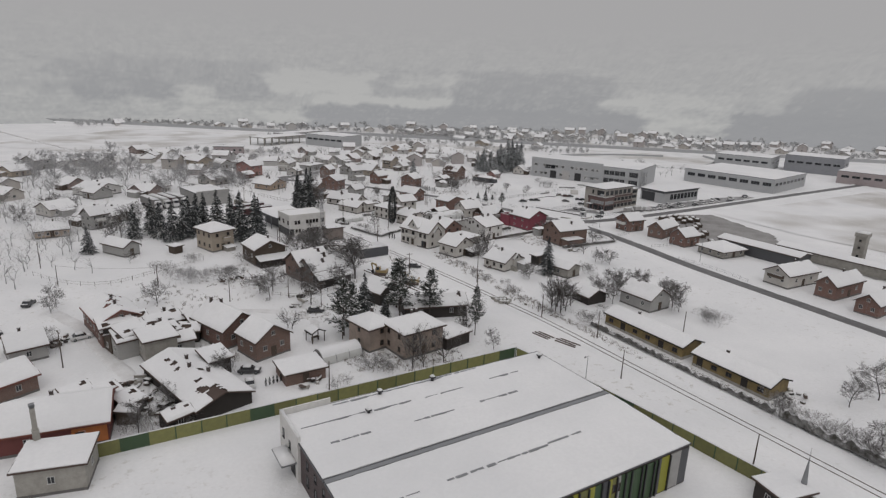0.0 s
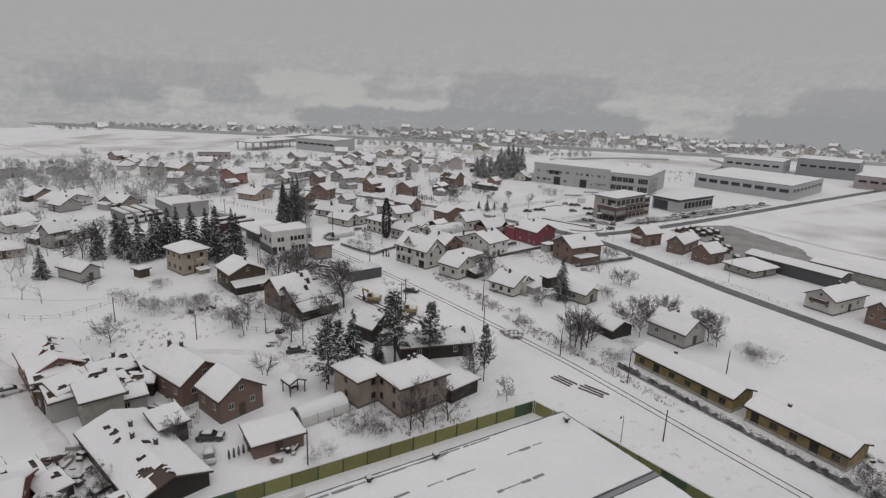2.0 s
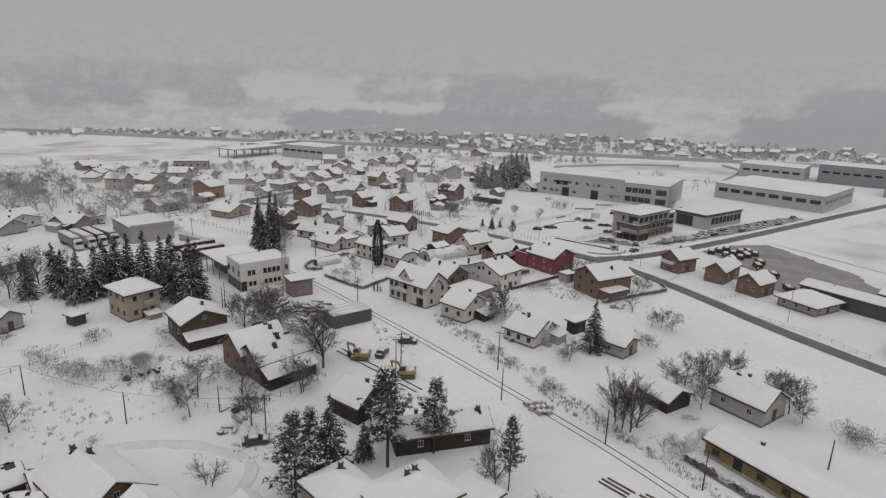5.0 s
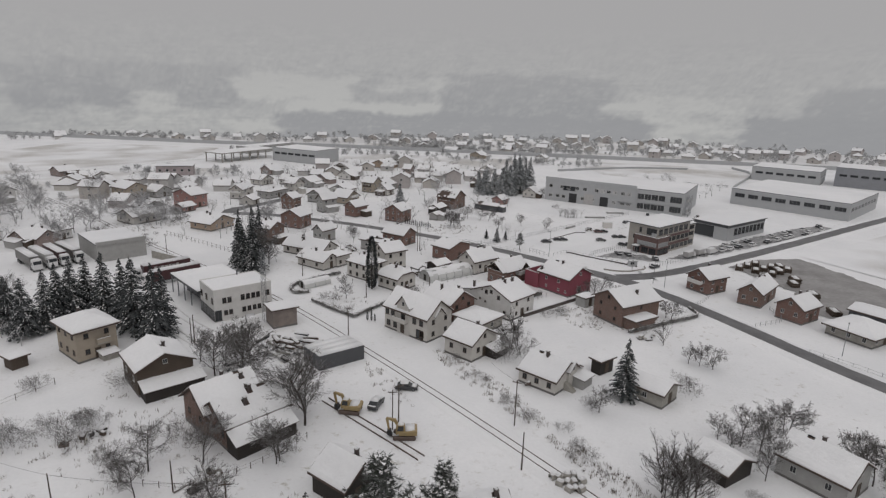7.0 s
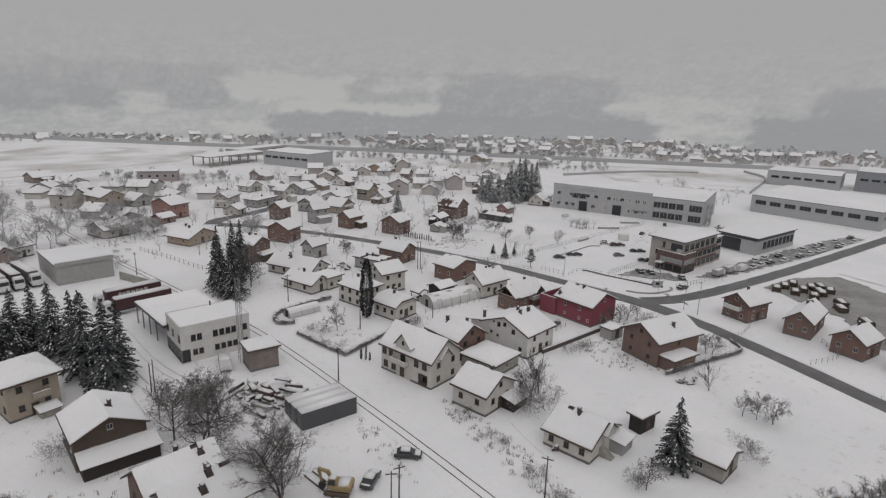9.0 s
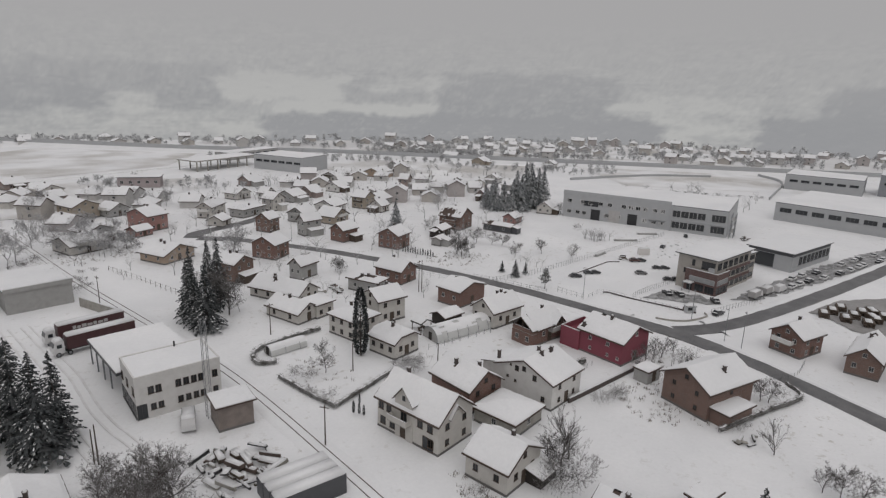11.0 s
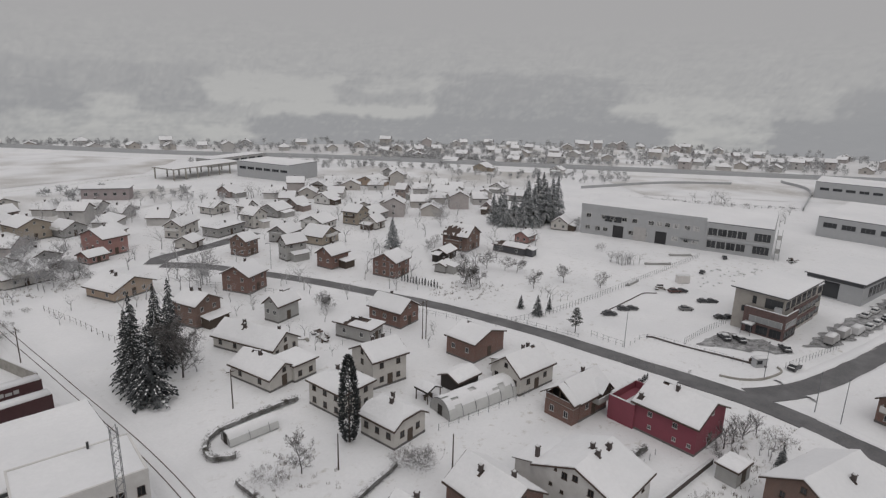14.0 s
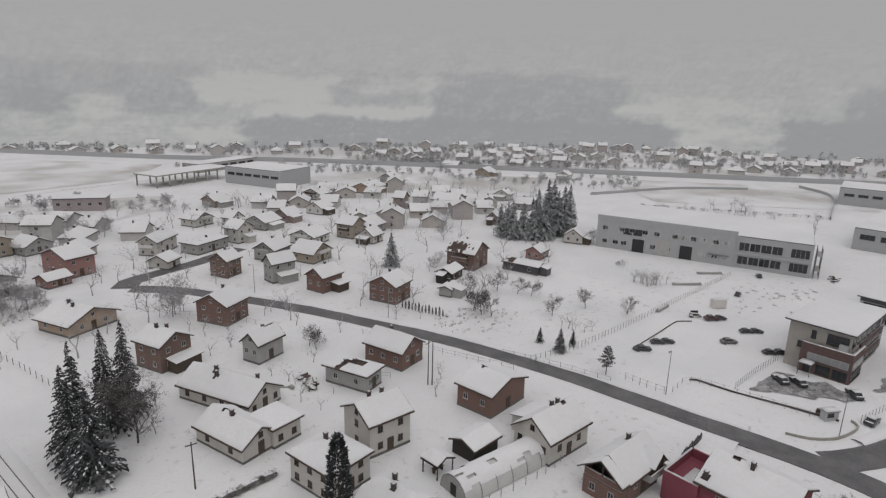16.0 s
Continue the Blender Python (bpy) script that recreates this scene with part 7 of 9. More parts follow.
def car(x, y, turn, paint, label, snow=True, size=1.0):
    def make():
        c = thing("car", 0, 0, 0, 0, label, "car", "parked cars")
        put("body", profile_mesh("body", ((-2.15, 0.3), (2.1, 0.3), (2.15, 0.65), (1.95, 0.85), (1.0, 0.95), (-1.75, 1.0), (-2.15, 0.9)), 1.75, paint), c)
        put("glazing", profile_mesh("glazing", ((-1.75, 0.98), (0.95, 0.93), (0.3, 1.40), (-1.1, 1.42)), 1.55, GLASS, 0.05), c)
        put("roof", profile_mesh("roof", ((-1.15, 1.40), (0.35, 1.38), (0.2, 1.46), (-1.0, 1.48)), 1.45, paint, 0.03), c)
        for wx in (-1.35, 1.35):
            for wy in (-0.78, 0.78):
                wheel_on(c, wx, wy, 0.31, 0.2)
        if snow:
            put("roof_snow", snow_lump_mesh(1.5, 1.45, 0.16), c, pose(-0.4, 0, 1.46))
            put("bonnet_snow", snow_lump_mesh(0.95, 1.5, 0.13), c, pose(1.45, 0, 0.86))
            put("boot_snow", snow_lump_mesh(0.35, 1.4, 0.1), c, pose(-1.95, 0, 0.95))
        for wy in (-0.65, 0.65):
            bm = bmesh.new()
            box(bm, 2.1, 2.17, wy - 0.18, wy + 0.18, 0.6, 0.75)
            part("headlight", bm, FRAME, c)
        return c

    key = ("car", paint.name, snow)
    if key in CACHE:
        return copy_thing(CACHE[key], pose(x, y, -0.08, 0, 0, turn) @ Matrix.Scale(size, 4))
    c = shared(key, make)
    c.matrix_basis = pose(x, y, -0.08, 0, 0, turn) @ Matrix.Scale(size, 4)
    return c


DK, WT, GR = (PAINT_DARK, "dark parked car with snow on its roof"), (PAINT_WHITE, "white parked car under snow"), (mat("grey_car_paint", (0.16, 0.16, 0.16), rough=0.35, var=0.2, bump=0), "grey parked car standing in trodden snow")
RD = (mat("maroon_car_paint", (0.09, 0.045, 0.042), rough=0.35, var=0.2, bump=0), "maroon parked car standing in trodden snow")
for x, y, a, (p, l) in ((24.2, 109.5, -25, DK), (23, 104.5, 80, WT), (46.2, 134, -15, DK), (-3.4, 140.8, 8, WT), (-14, 168, 70, DK), (78.2, 153.6, 42, DK), (85.9, 156.2, -35, DK), 
                        (-20, 150, 15, DK)):
    car(x, y, a, p, l)
for x, y, a, (p, l) in ((186.1, 228.6, -32, DK), (192.2, 229.3, -32, DK), (194.4, 228.3, -32, DK), (206.7, 220.8, -30, GR), (216.4, 222.2, -32, DK), (218.4, 220.9, -32, DK), (209.3, 212.6, -32, DK), (211.3, 211.4, -32, DK),
                        (216.6, 231.5, -30, RD), (218.8, 230.6, -30, DK), (263.6, 245.4, 40, DK), (240.8, 238.8, 20, DK)):
    car(x, y, a, p, l.replace("with snow on its roof", "standing in trodden snow"), snow=False, size=0.87)
for x, y, a, (p, l) in ((197.8, 204.4, 60, DK), (199.9, 201.9, 60, DK), (196.2, 187.4, 5, DK), (204.2, 193.6, 50, DK), (236.2, 189.4, 5, WT), (241, 189.6, 5, WT), (247, 189.8, 5, DK), (254.6, 189, 5, WT), (265, 189, 5, DK), (272, 189, 5, WT), (279, 189.4, 5, WT), (286, 194, 5, WT), (293, 189, 4, DK), (301, 194, 5, WT), (308, 190, 5, WT), (315, 194.6, 5, DK), (60, 181, 15, WT),
                        (244.5, 193.6, 5, WT), (250.5, 193.8, 5, WT), (258.5, 193.2, 5, DK), (276, 193.6, 5, WT), (282.6, 189.6, 5, WT), (290, 194.4, 5, DK), (297, 189.6, 5, WT)):
    car(x, y, a, p, l, size=0.92)


def van(x, y, turn, label, box_body=False):
    v = thing("van", x, y, -0.08, turn, label, "van", "parked vans")
    if box_body:
        put("cab", profile_mesh("cab", ((1.3, 0.4), (2.9, 0.4), (2.9, 1.1), (2.5, 1.3), (2.1, 2.1), (1.3, 2.1)), 1.9, PAINT_WHITE), v)
        put("windscreen", profile_mesh("windscreen", ((2.5, 1.32), (2.53, 1.32), (2.15, 2.0), (2.12, 2.0)), 1.6, GLASS, 0.0), v)
        put("box_body", profile_mesh("box_body", ((-2.7, 0.7), (1.2, 0.7), (1.2, 2.4), (-2.7, 2.4)), 2.0, TARPPALE, 0.04), v)
        put("roof_snow", snow_lump_mesh(3.8, 1.9, 0.18), v, pose(-0.75, 0, 2.4))
    else:
        put("body", profile_mesh("body", ((-2.5, 0.35), (2.45, 0.35), (2.5, 1.0), (1.75, 1.2), (1.1, 2.0), (-2.5, 2.05)), 1.85, PAINT_WHITE), v)
        put("windscreen", profile_mesh("windscreen", ((1.78, 1.22), (1.8, 1.24), (1.2, 1.96), (1.17, 1.95)), 1.6, GLASS, 0.0), v)
        put("roof_snow", snow_lump_mesh(3.4, 1.75, 0.18), v, pose(-0.75, 0, 2.03))
        put("bonnet_snow", snow_lump_mesh(0.7, 1.6, 0.1), v, pose(2.1, 0, 1.08))
    for wx in (-1.6, 1.7):
        for wy in (-0.85, 0.85):
            wheel_on(v, wx, wy, 0.34, 0.22)


van(217.6, 189.9, 8, "grey-white box van parked in the snow", True)
van(224.0, 190.2, 6, "white box van parked in the snow", True)
van(230.0, 189.6, 5, "white panel van with snow on its roof")


def truck(x, y, turn, tarp, label, bars=False):
    t = thing("articulated_truck", x, y, 0, turn, label, "truck", "trucks")
    put("cab", profile_mesh("cab", ((-9.0, 0.6), (-6.9, 0.6), (-6.9, 3.3), (-8.5, 3.5), (-8.95, 1.9)), 2.4, PAINT_WHITE, 0.1), t)
    bm = bmesh.new()
    box(bm, -0.03, 0.03, -1.05, 1.05, -0.5, 0.5)
    part("windscreen", bm, GLASS, t, m=pose(-8.78, 0, 2.55, 0, 15.6, 0))
    for s in (-1, 1):
        bm = bmesh.new()
        box(bm, -8.3, -7.4, s * 1.2 - 0.02, s * 1.2 + 0.02, 1.9, 2.7)
        part("side_window", bm, GLASS, t)
    bm = bmesh.new()
    box(bm, -6.4, 6.9, -1.25, 1.25, 1.2, 3.95)
    part("trailer", bm, tarp, t, bevel=0.05)
    bm = bmesh.new()
    box(bm, -7.4, 6.9, -0.5, 0.5, 0.75, 1.2)
    part("chassis", bm, DARKMETAL, t)
    put("snow_cap", snow_lump_mesh(13.2, 2.4, 0.3), t, pose(0.25, 0, 3.95))
    put("cab_snow", snow_lump_mesh(1.4, 2.2, 0.22), t, pose(-7.7, 0, 3.42))
    for wx in (-8.1, -6.0, 3.4, 4.6, 5.8):
        for wy in (-1.05, 1.05):
            wheel_on(t, wx, wy, 0.5, 0.3)
    if bars:
        for i, (a, b) in enumerate(((-3.6, -2.9), (-2.7, -2.0), (-1.8, -0.9), (-0.7, 0.3), (0.5, 1.2), (1.4, 2.4), (2.6, 3.4))):
            bm = bmesh.new()
            box(bm, a, b, -1.27, -1.245, 2.6, 3.3 if i % 2 == 0 else 3.15)
            part("marking", bm, FRAME, t, "plain white bar on the tarpaulin")


truck(58.2, 250.4, 14, TARP, "white-cabbed truck with a dark red tarpaulin trailer", True)
truck(59.6, 243.4, 14, TARP, "white-cabbed truck with a snowy red trailer")
for i in range(4):
    truck(24.4 + i * 3.5, 278.0 + i * 1.2, 107 + (i % 2) * 2, (TARPG, FRAME, TARP, TARPG)[i], "parked grey trailer truck under snow")


def excavator(x, y, turn, swing):
    t = thing("excavator", x, y, 0, turn, "yellow tracked excavator dusted with snow", "excavator", "excavators")
    for s in (-1, 1):
        put("track", profile_mesh("track", ((-1.9, 0.25), (-1.6, 0.0), (1.6, 0.0), (1.9, 0.25), (1.7, 0.7), (-1.7, 0.7)), 0.5, RUST, 0.06), t, pose(0, s * 1.05, 0))
    put("body", profile_mesh("body", ((-2.0, 0.85), (0.9, 0.85), (0.9, 1.5), (-1.6, 1.75), (-2.05, 1.6)), 2.5, PAINT_YELLOW, 0.08), t)
    put("cab", profile_mesh("cab", ((-0.1, 1.5), (1.35, 1.0), (1.4, 2.0), (1.1, 2.75), (0.0, 2.75)), 0.95, PAINT_YELLOW, 0.06), t, pose(0, 0.7, 0))
    for yy in (0.21, 1.19):
        put("cab_window", shared("exwin", lambda: profile_mesh("cab_window", ((0.15, 1.75), (1.25, 1.75), (1.02, 2.6), (0.15, 2.6)), 0.03, GLASS, 0.0)), t, pose(0, yy, 0))
    put("boom", profile_mesh("boom", ((0.6, 1.3), (0.9, 1.1), (1.7, 2.7), (2.9, 3.1), (2.9, 3.4), (1.4, 3.1)), 0.4, PAINT_YELLOW, 0.04), t, pose(0, -0.25, 0))
    put("stick", profile_mesh("stick", ((2.7, 3.5), (3.1, 3.2), (2.7, 1.2), (2.4, 1.2)), 0.32, PAINT_YELLOW, 0.03), t, pose(0, -0.25, 0))
    put("bucket", profile_mesh("bucket", ((2.2, 1.2), (2.8, 1.25), (2.9, 0.6), (2.4, 0.1), (1.95, 0.4), (2.2, 0.7)), 0.9, DARKMETAL, 0.03), t, pose(0, -0.25, 0))
    put("body_snow", snow_lump_mesh(1.7, 2.1, 0.22), t, pose(-0.9, 0, 1.62))
    put("cab_snow", snow_lump_mesh(1.0, 0.9, 0.16), t, pose(0.55, 0.7, 2.75))


excavator(73.4, 154.0, 140, 0)
excavator(77.8, 142.4, 150, 0)


# ---- yard goods ----
def pipe_heap():
    rng = random.Random(2)
    for i in range(11):
        p = thing("concrete_pipe", 91.2 + (i % 4) * 1.0 + rng.uniform(-0.3, 0.3), 121.8 - i * 0.42, 0.35, rng.uniform(0, 180), "short grey concrete pipe lying in snow", "pipe", "concrete pipes")
        bm = bmesh.new()
        n = 14
        ro, ri, ln = 0.55, 0.42, 1.1
        rings = [[bm.verts.new((x, math.cos(6.2832 * k / n) * r, math.sin(6.2832 * k / n) * r)) for k in range(n)] for x, r in ((-ln / 2, ro), (ln / 2, ro), (ln / 2, ri), (-ln / 2, ri))]
        for a in range(4):
            for k in range(n):
                bm.faces.new((rings[a][k], rings[a][(k + 1) % n], rings[(a + 1) % 4][(k + 1) % n], rings[(a + 1) % 4][k]))
        part("pipe", bm, CONC, p)
        put("snow_cap", shared("pipesnow", lambda: snow_lump_mesh(1.0, 0.7, 0.2)), p, pose(0, 0, 0.48))


pipe_heap()


def stack(x, y, turn, n, ln, wd, name, material, label, category, high=3, gap=0.06, snow=True):
    """Beams or boards laid side by side in layers, with snow on top."""
    t = thing(name, x, y, 0, turn, label, category)
    rng = random.Random(int(x * 10))
    for k in range(high):
        for i in range(n):
            def make():
                b = bmesh.new()
                box(b, -ln / 2, ln / 2, -wd / 2, wd / 2, 0, wd * 0.8)
                return done(b, "beam", material)

            put("beam", shared(("bm", ln, wd, material.name), make), t, pose(rng.uniform(-0.4, 0.4), (i - n / 2) * (wd + gap), k * wd * 0.85 - 0.1, 0, 0, rng.uniform(-2, 2)))
    if snow:
        put("snow_cap", snow_lump_mesh(ln * 0.8, n * (wd + gap) * 0.62, 0.18), t, pose(0, -wd / 2, high * wd * 0.85 - 0.12))


stack(88.6, 97.5, -80, 3, 4.6, 0.24, "beam_stack", RUST, "loose dark beams lying in the snow", "beams", 1, 0.65, False)
stack(90.8, 92.0, -75, 3, 5.2, 0.24, "beam_stack", RUST, "loose dark beams lying in the snow", "beams", 1, 0.7, False)
for i in range(9):
    stack(220 + (i % 3) * 4.5 + (i // 3) * 1.5, 173 - (i // 3) * 4.6, 30, 4, 3.4, 0.55, "pallet_stack", WOOD, "stacked dark timber under snow", "timber stack", 3)
for i in range(7):
    stack(203.5 + i * 5.0, 136 + i * 5.2 + (i % 2) * 3, 48, 4, 4.0, 0.55, "pallet_stack", WOOD, "stacked dark timber under snow", "timber stack", 3)

scrap = thing("scrap_heap", 73.5, 184.0, 0, 10, "heap of scrap beams and sheets under snow", "scrap heap")
srng = random.Random(12)
for i in range(46):
    bm = bmesh.new()
    ln, wd, ht = srng.uniform(1.2, 4.5), srng.uniform(0.2, 1.2), srng.uniform(0.12, 0.6)
    box(bm, -ln / 2, ln / 2, -wd / 2, wd / 2, 0, ht)
    s = part("scrap_piece", bm, srng.choice((RUST, DARKMETAL, CONC, WOOD)), scrap, bevel=0.02, m=pose(srng.uniform(-5, 5), srng.uniform(-6, 6), srng.uniform(-0.1, 0.9), srng.uniform(-8, 8), srng.uniform(-12, 12), srng.choice((0, 20, 90, 110)) + srng.uniform(-20, 20)))
    put("snow_cap", snow_lump_mesh(ln * 0.9, wd * 0.95, 0.2, i), s, pose(0, 0, ht))
for x, y, a, l in ((69.4, 202.0, 80, "snow-covered flatbed with a white cab"),):
    t = thing("flatbed_lorry", x, y, 0, a, l, "truck")
    bm = bmesh.new()
    box(bm, -1.6, 3.0, -1.05, 1.05, 0.8, 1.2)
    part("bed", bm, CLADDARK, t)
    put("cab", profile_mesh("cab", ((-3.9, 0.5), (-1.9, 0.5), (-1.9, 2.5), (-3.4, 2.6), (-3.9, 1.5)), 2.2, PAINT_WHITE, 0.1), t)
    put("cab_window", profile_mesh("cab_window", ((-3.6, 1.6), (-2.3, 1.6), (-2.3, 2.3), (-3.3, 2.35)), 2.24, GLASS, 0.0), t)
    put("bed_snow", snow_lump_mesh(4.4, 2.0, 0.2), t, pose(0.7, 0, 1.2))
    put("cab_snow", snow_lump_mesh(1.6, 2.0, 0.2), t, pose(-2.7, 0, 2.55))
    for wx in (-2.9, 0.6, 1.9):
        for wy in (-0.95, 0.95):
            wheel_on(t, wx, wy, 0.42, 0.26)

gate_hut = house(80.2, 36.3, -12, 5.6, 4.6, 2.7, "flat", 0.2, DARKWOOD, "small gate hut with a snowy flat roof", win=(1, 1), chim=(), doors=(), name="hut", category="shed", plinth=False)
spire = thing("metal_spire", 82.6, 35.0, 0, 0, "grey pointed metal spire beside a hut", "spire")
bm = bmesh.new()
rod(bm, (0, 0, 0), (0, 0, 7.0), 0.75, 0.08, 8)
part("cone", bm, METAL, spire)
bm = bmesh.new()
rod(bm, (0, 0, 7.0), (0, 0, 9.0), 0.04, 0.02, 5)
part("tip", bm, DARKMETAL, spire)

# orange boarding at one end of the maroon house
slab_on(orange_house, "W", 11.0, 14.4, -7.0, -2.2, 0.2, 3.1, 0.06, ORANGE, "boarding")
slab_on(orange_house, "W", 11.0, 14.4, -3.9, -2.7, 1.0, 2.3, 0.09, GLASS, "window_pane")

# ramshackle sheds leaning against the brick row
for x, y, a, w, d, e, r, m, l in ((10.5, 130.5, 22, 6.5, 5.5, 3.4, 1.2, WOOD, "leaning wooden shed with sagging snow"), (13.5, 126.2, 5, 6.0, 5.0, 2.8, 0.9, GREYR, "grey lean-to under patchy snow"), (4.5, 131.5, 30, 5.0, 7.0, 4.2, 1.4, DARKWOOD, "dark boarded shed with torn snow roof"),
                                  (16.5, 131.0, -20, 5.0, 4.0, 2.6, 1.0, DARKWOOD, "dark shed with a broken roof"), (19.0, 135.5, 12, 4.5, 6.0, 3.0, 1.1, WOOD, "small wooden store under snow"), (12.0, 137.5, 15, 7.0, 6.0, 3.0, 1.3, BRICK, "small brick store with patchy snow"), (9.2, 96.5, 20, 4.0, 3.2, 2.2, 0.7, DARKWOOD, "small dark shed behind the fence")):
    house(x, y, a, w, d, e, "x", r, m, l, win=(1, 0), doors=(), chim=((0.3, 0.2),) if w > 6 else (), name="shed", category="shed", group="ramshackle sheds", plinth=False, holes=5, gable_win=0)

def junk(x, y, turn, rx, ry, n, label, seed):
    """A low heap of boards, sheets and blocks, each capped with snow."""
    t = thing("junk_heap", x, y, 0, turn, label, "junk heap", "junk heaps")
    rng = random.Random(seed)
    for i in range(n):
        ln, wd, ht = rng.choice((0.8, 1.4, 2.2)), rng.choice((0.3, 0.6, 0.9)), rng.choice((0.15, 0.35, 0.6))
        mt = rng.choice((RUST, WOOD, CONC, DARKWOOD))

        def make():
            b = bmesh.new()
            box(b, -ln / 2, ln / 2, -wd / 2, wd / 2, 0, ht)
            return done(b, "piece", mt, 0.02)

        s = put("piece", shared(("jk", ln, wd, ht, mt.name), make), t, pose(rng.uniform(-rx, rx), rng.uniform(-ry, ry), rng.uniform(-0.15, 0.35), rng.uniform(-8, 8), rng.uniform(-10, 10), rng.uniform(0, 180)))
        if rng.random() < 0.7:
            put("snow_cap", shared(("jks", ln, wd), lambda: snow_lump_mesh(ln * 0.9, wd * 0.95, 0.16)), s, pose(0, 0, ht))


# the torn roofs at the end of the brick row
for x, y, a, w, d, e, r, m, l in ((4.6, 136.4, 10, 9.6, 4.2, 3.4, 1.5, BRICK, "brick shed with a tilted torn roof"), (5.2, 132.6, 196, 8.4, 3.8, 2.7, 1.5, WOOD, "wooden shed with a tilted snowy roof"), (6.6, 129.0, 14, 8.8, 3.9, 3.6, 1.3, GREYR, "grey shed with a slanted snow roof")):
    house(x, y, a, w, d, e, "mono", r, m, l, win=(1, 1), doors=(), chim=(), name="shed", category="shed", group="ramshackle sheds", plinth=False, holes=2, gable_win=0, bald=((3.4, 0.6, 1.1, 1.0), (-3.6, -0.8, 0.7, 0.9)), over=0.35, cell=0.6)
house(18.6, 113.0, 15, 4.2, 4.6, 3.2, "mono", 0.8, DARKWOOD, "dark open-fronted annex of a barn", win=(0, 0), doors=(), chim=(), name="shed", category="shed", plinth=False, gable_win=0)
flue = thing("chimney_stack", -9.4, 94.0, 0, 12, "tall slender grey masonry chimney with a cap", "chimney")
bm = bmesh.new()
box(bm, -0.42, 0.42, -0.42, 0.42, -0.5, 6.0)
box(bm, -0.3, 0.3, -0.3, 0.3, 6.0, 9.4)
part("shaft", bm, CONC, flue)
bm = bmesh.new()
for z in (9.55, 9.75, 9.95):
    box(bm, -0.36, 0.36, -0.36, 0.36, z, z + 0.07)
for sx in (-0.28, 0.24):
    for sy in (-0.28, 0.24):
        box(bm, sx, sx + 0.04, sy, sy + 0.04, 9.4, 9.55)
        box(bm, sx, sx + 0.04, sy, sy + 0.04, 9.62, 9.75)
        box(bm, sx, sx + 0.04, sy, sy + 0.04, 9.82, 9.95)
part("cowl", bm, METAL, flue)
for x, y, a, w, d, e, m, l in ((0.2, 109.8, 20, 3.4, 4.6, 2.0, DARKWOOD, "low dark lean-to under snow"), (3.0, 105.0, 24, 3.8, 4.2, 2.1, DARKWOOD, "low dark shed with a flat snow cap"), (2.6, 101.5, 70, 2.6, 3.0, 1.8, WOOD, "small wooden coop under snow"), (-4.6, 111.5, 20, 4.5, 3.0, 2.3, BRICK2, "low brick shed beside a maroon house")):
    house(x, y, a, w, d, e, "mono", 0.5, m, l, win=(0, 0), doors=(), chim=(), name="shed", category="shed", group="ramshackle sheds", plinth=False, gable_win=0, over=0.3, bald=((w * 0.3, 0.4, 0.5, 0.7),), cell=0.6)
for x, y, a, l in ((4.6, 113.8, 20, "car bodies and boards heaped under snow"), (8.5, 103.0, 20, "boards and tangled scrap beside a barn"), (-7.5, 140.5, 10, "parked scrap and planks beside a brick row")):
    junk(x, y, a, 2.6, 1.8, 14, l, int(x * 10) + 90)

# the old barns beneath the pines
house(64.5, 135.2, 20, 7.0, 6.5, 3.2, "y", 2.4, DARKWOOD, "dark wooden barn with a steep snowy roof", win=(0, 0), doors=(("S", -0.3),), chim=((0.3, -0.3),), name="barn", category="barn", plinth=False, gable_win=0)
house(72.0, 120.5, -16, 15.5, 5.6, 3.0, "x", 1.8, DARKWOOD, "long dark barn beneath pine trees", win=(2, 0), doors=(), chim=((-0.5, 0.2), (0.8, -0.2)), name="barn", category="barn", plinth=False, gable_win=0)
for x, y, h in ((94.3, 190.8, 2.4), (95.0, 190.0, 2.2), (95.5, 189.2, 2.0), (96.6, 193.2, 1.8)):
    tree_of("thuja", SLIM, x, y, 40 * x, h / 15.0, "small dark clipped conical conifer", "conifer", "clipped conifers")
for i in range(13):
    tree_of("thuja", SLIM, 153.3 + i * 0.47, 278.0 - i * 0.86, 50 * i, 0.12 + 0.02 * (i % 3), "small dark clipped conical conifer", "conifer", "clipped conifers")
for i in range(5):
    tree_of("thuja", SLIM, 25.5 + i * 0.75, 102.6 + 0.15 * i, 50 * i, 0.11, "small dark clipped conical conifer", "conifer", "clipped conifers")
plot_wall = thing("garden_wall", 129.6, 174.2, 0, 7.3, "low dark stone garden wall topped with snow", "wall")
bm = bmesh.new()
box(bm, 0, 21.4, -0.2, 0.2, -0.5, 0.85)
part("wall", bm, SOOT, plot_wall, bevel=0.03)
put("snow_cap", snow_lump_mesh(21.2, 0.45, 0.2), plot_wall, pose(10.7, 0, 0.85))
yard_wall = thing("yard_wall", 57.3, 271.3, 0, math.degrees(math.atan2(-13.2, 7.0)), "grey concrete yard wall topped with snow", "wall")
bm = bmesh.new()
box(bm, 0, 15.0, -0.15, 0.15, -0.5, 2.2)
part("wall", bm, CONC, yard_wall)
put("snow_cap", snow_lump_mesh(14.8, 0.35, 0.2), yard_wall, pose(7.5, 0, 2.2))
PALE_SHEET = mat("white_sheeting", (0.62, 0.60, 0.58), rough=0.6, dirt=(0.5, 0.48, 0.46), var=0.5)
crate = thing("covered_crate", 226.6, 236.0, 0, -28, "large pale crate wrapped in white sheeting", "crate")
bm = bmesh.new()
box(bm, -1.9, 1.9, -0.9, 0.9, -0.1, 2.2)
part("body", bm, PALE_SHEET, crate, bevel=0.08)
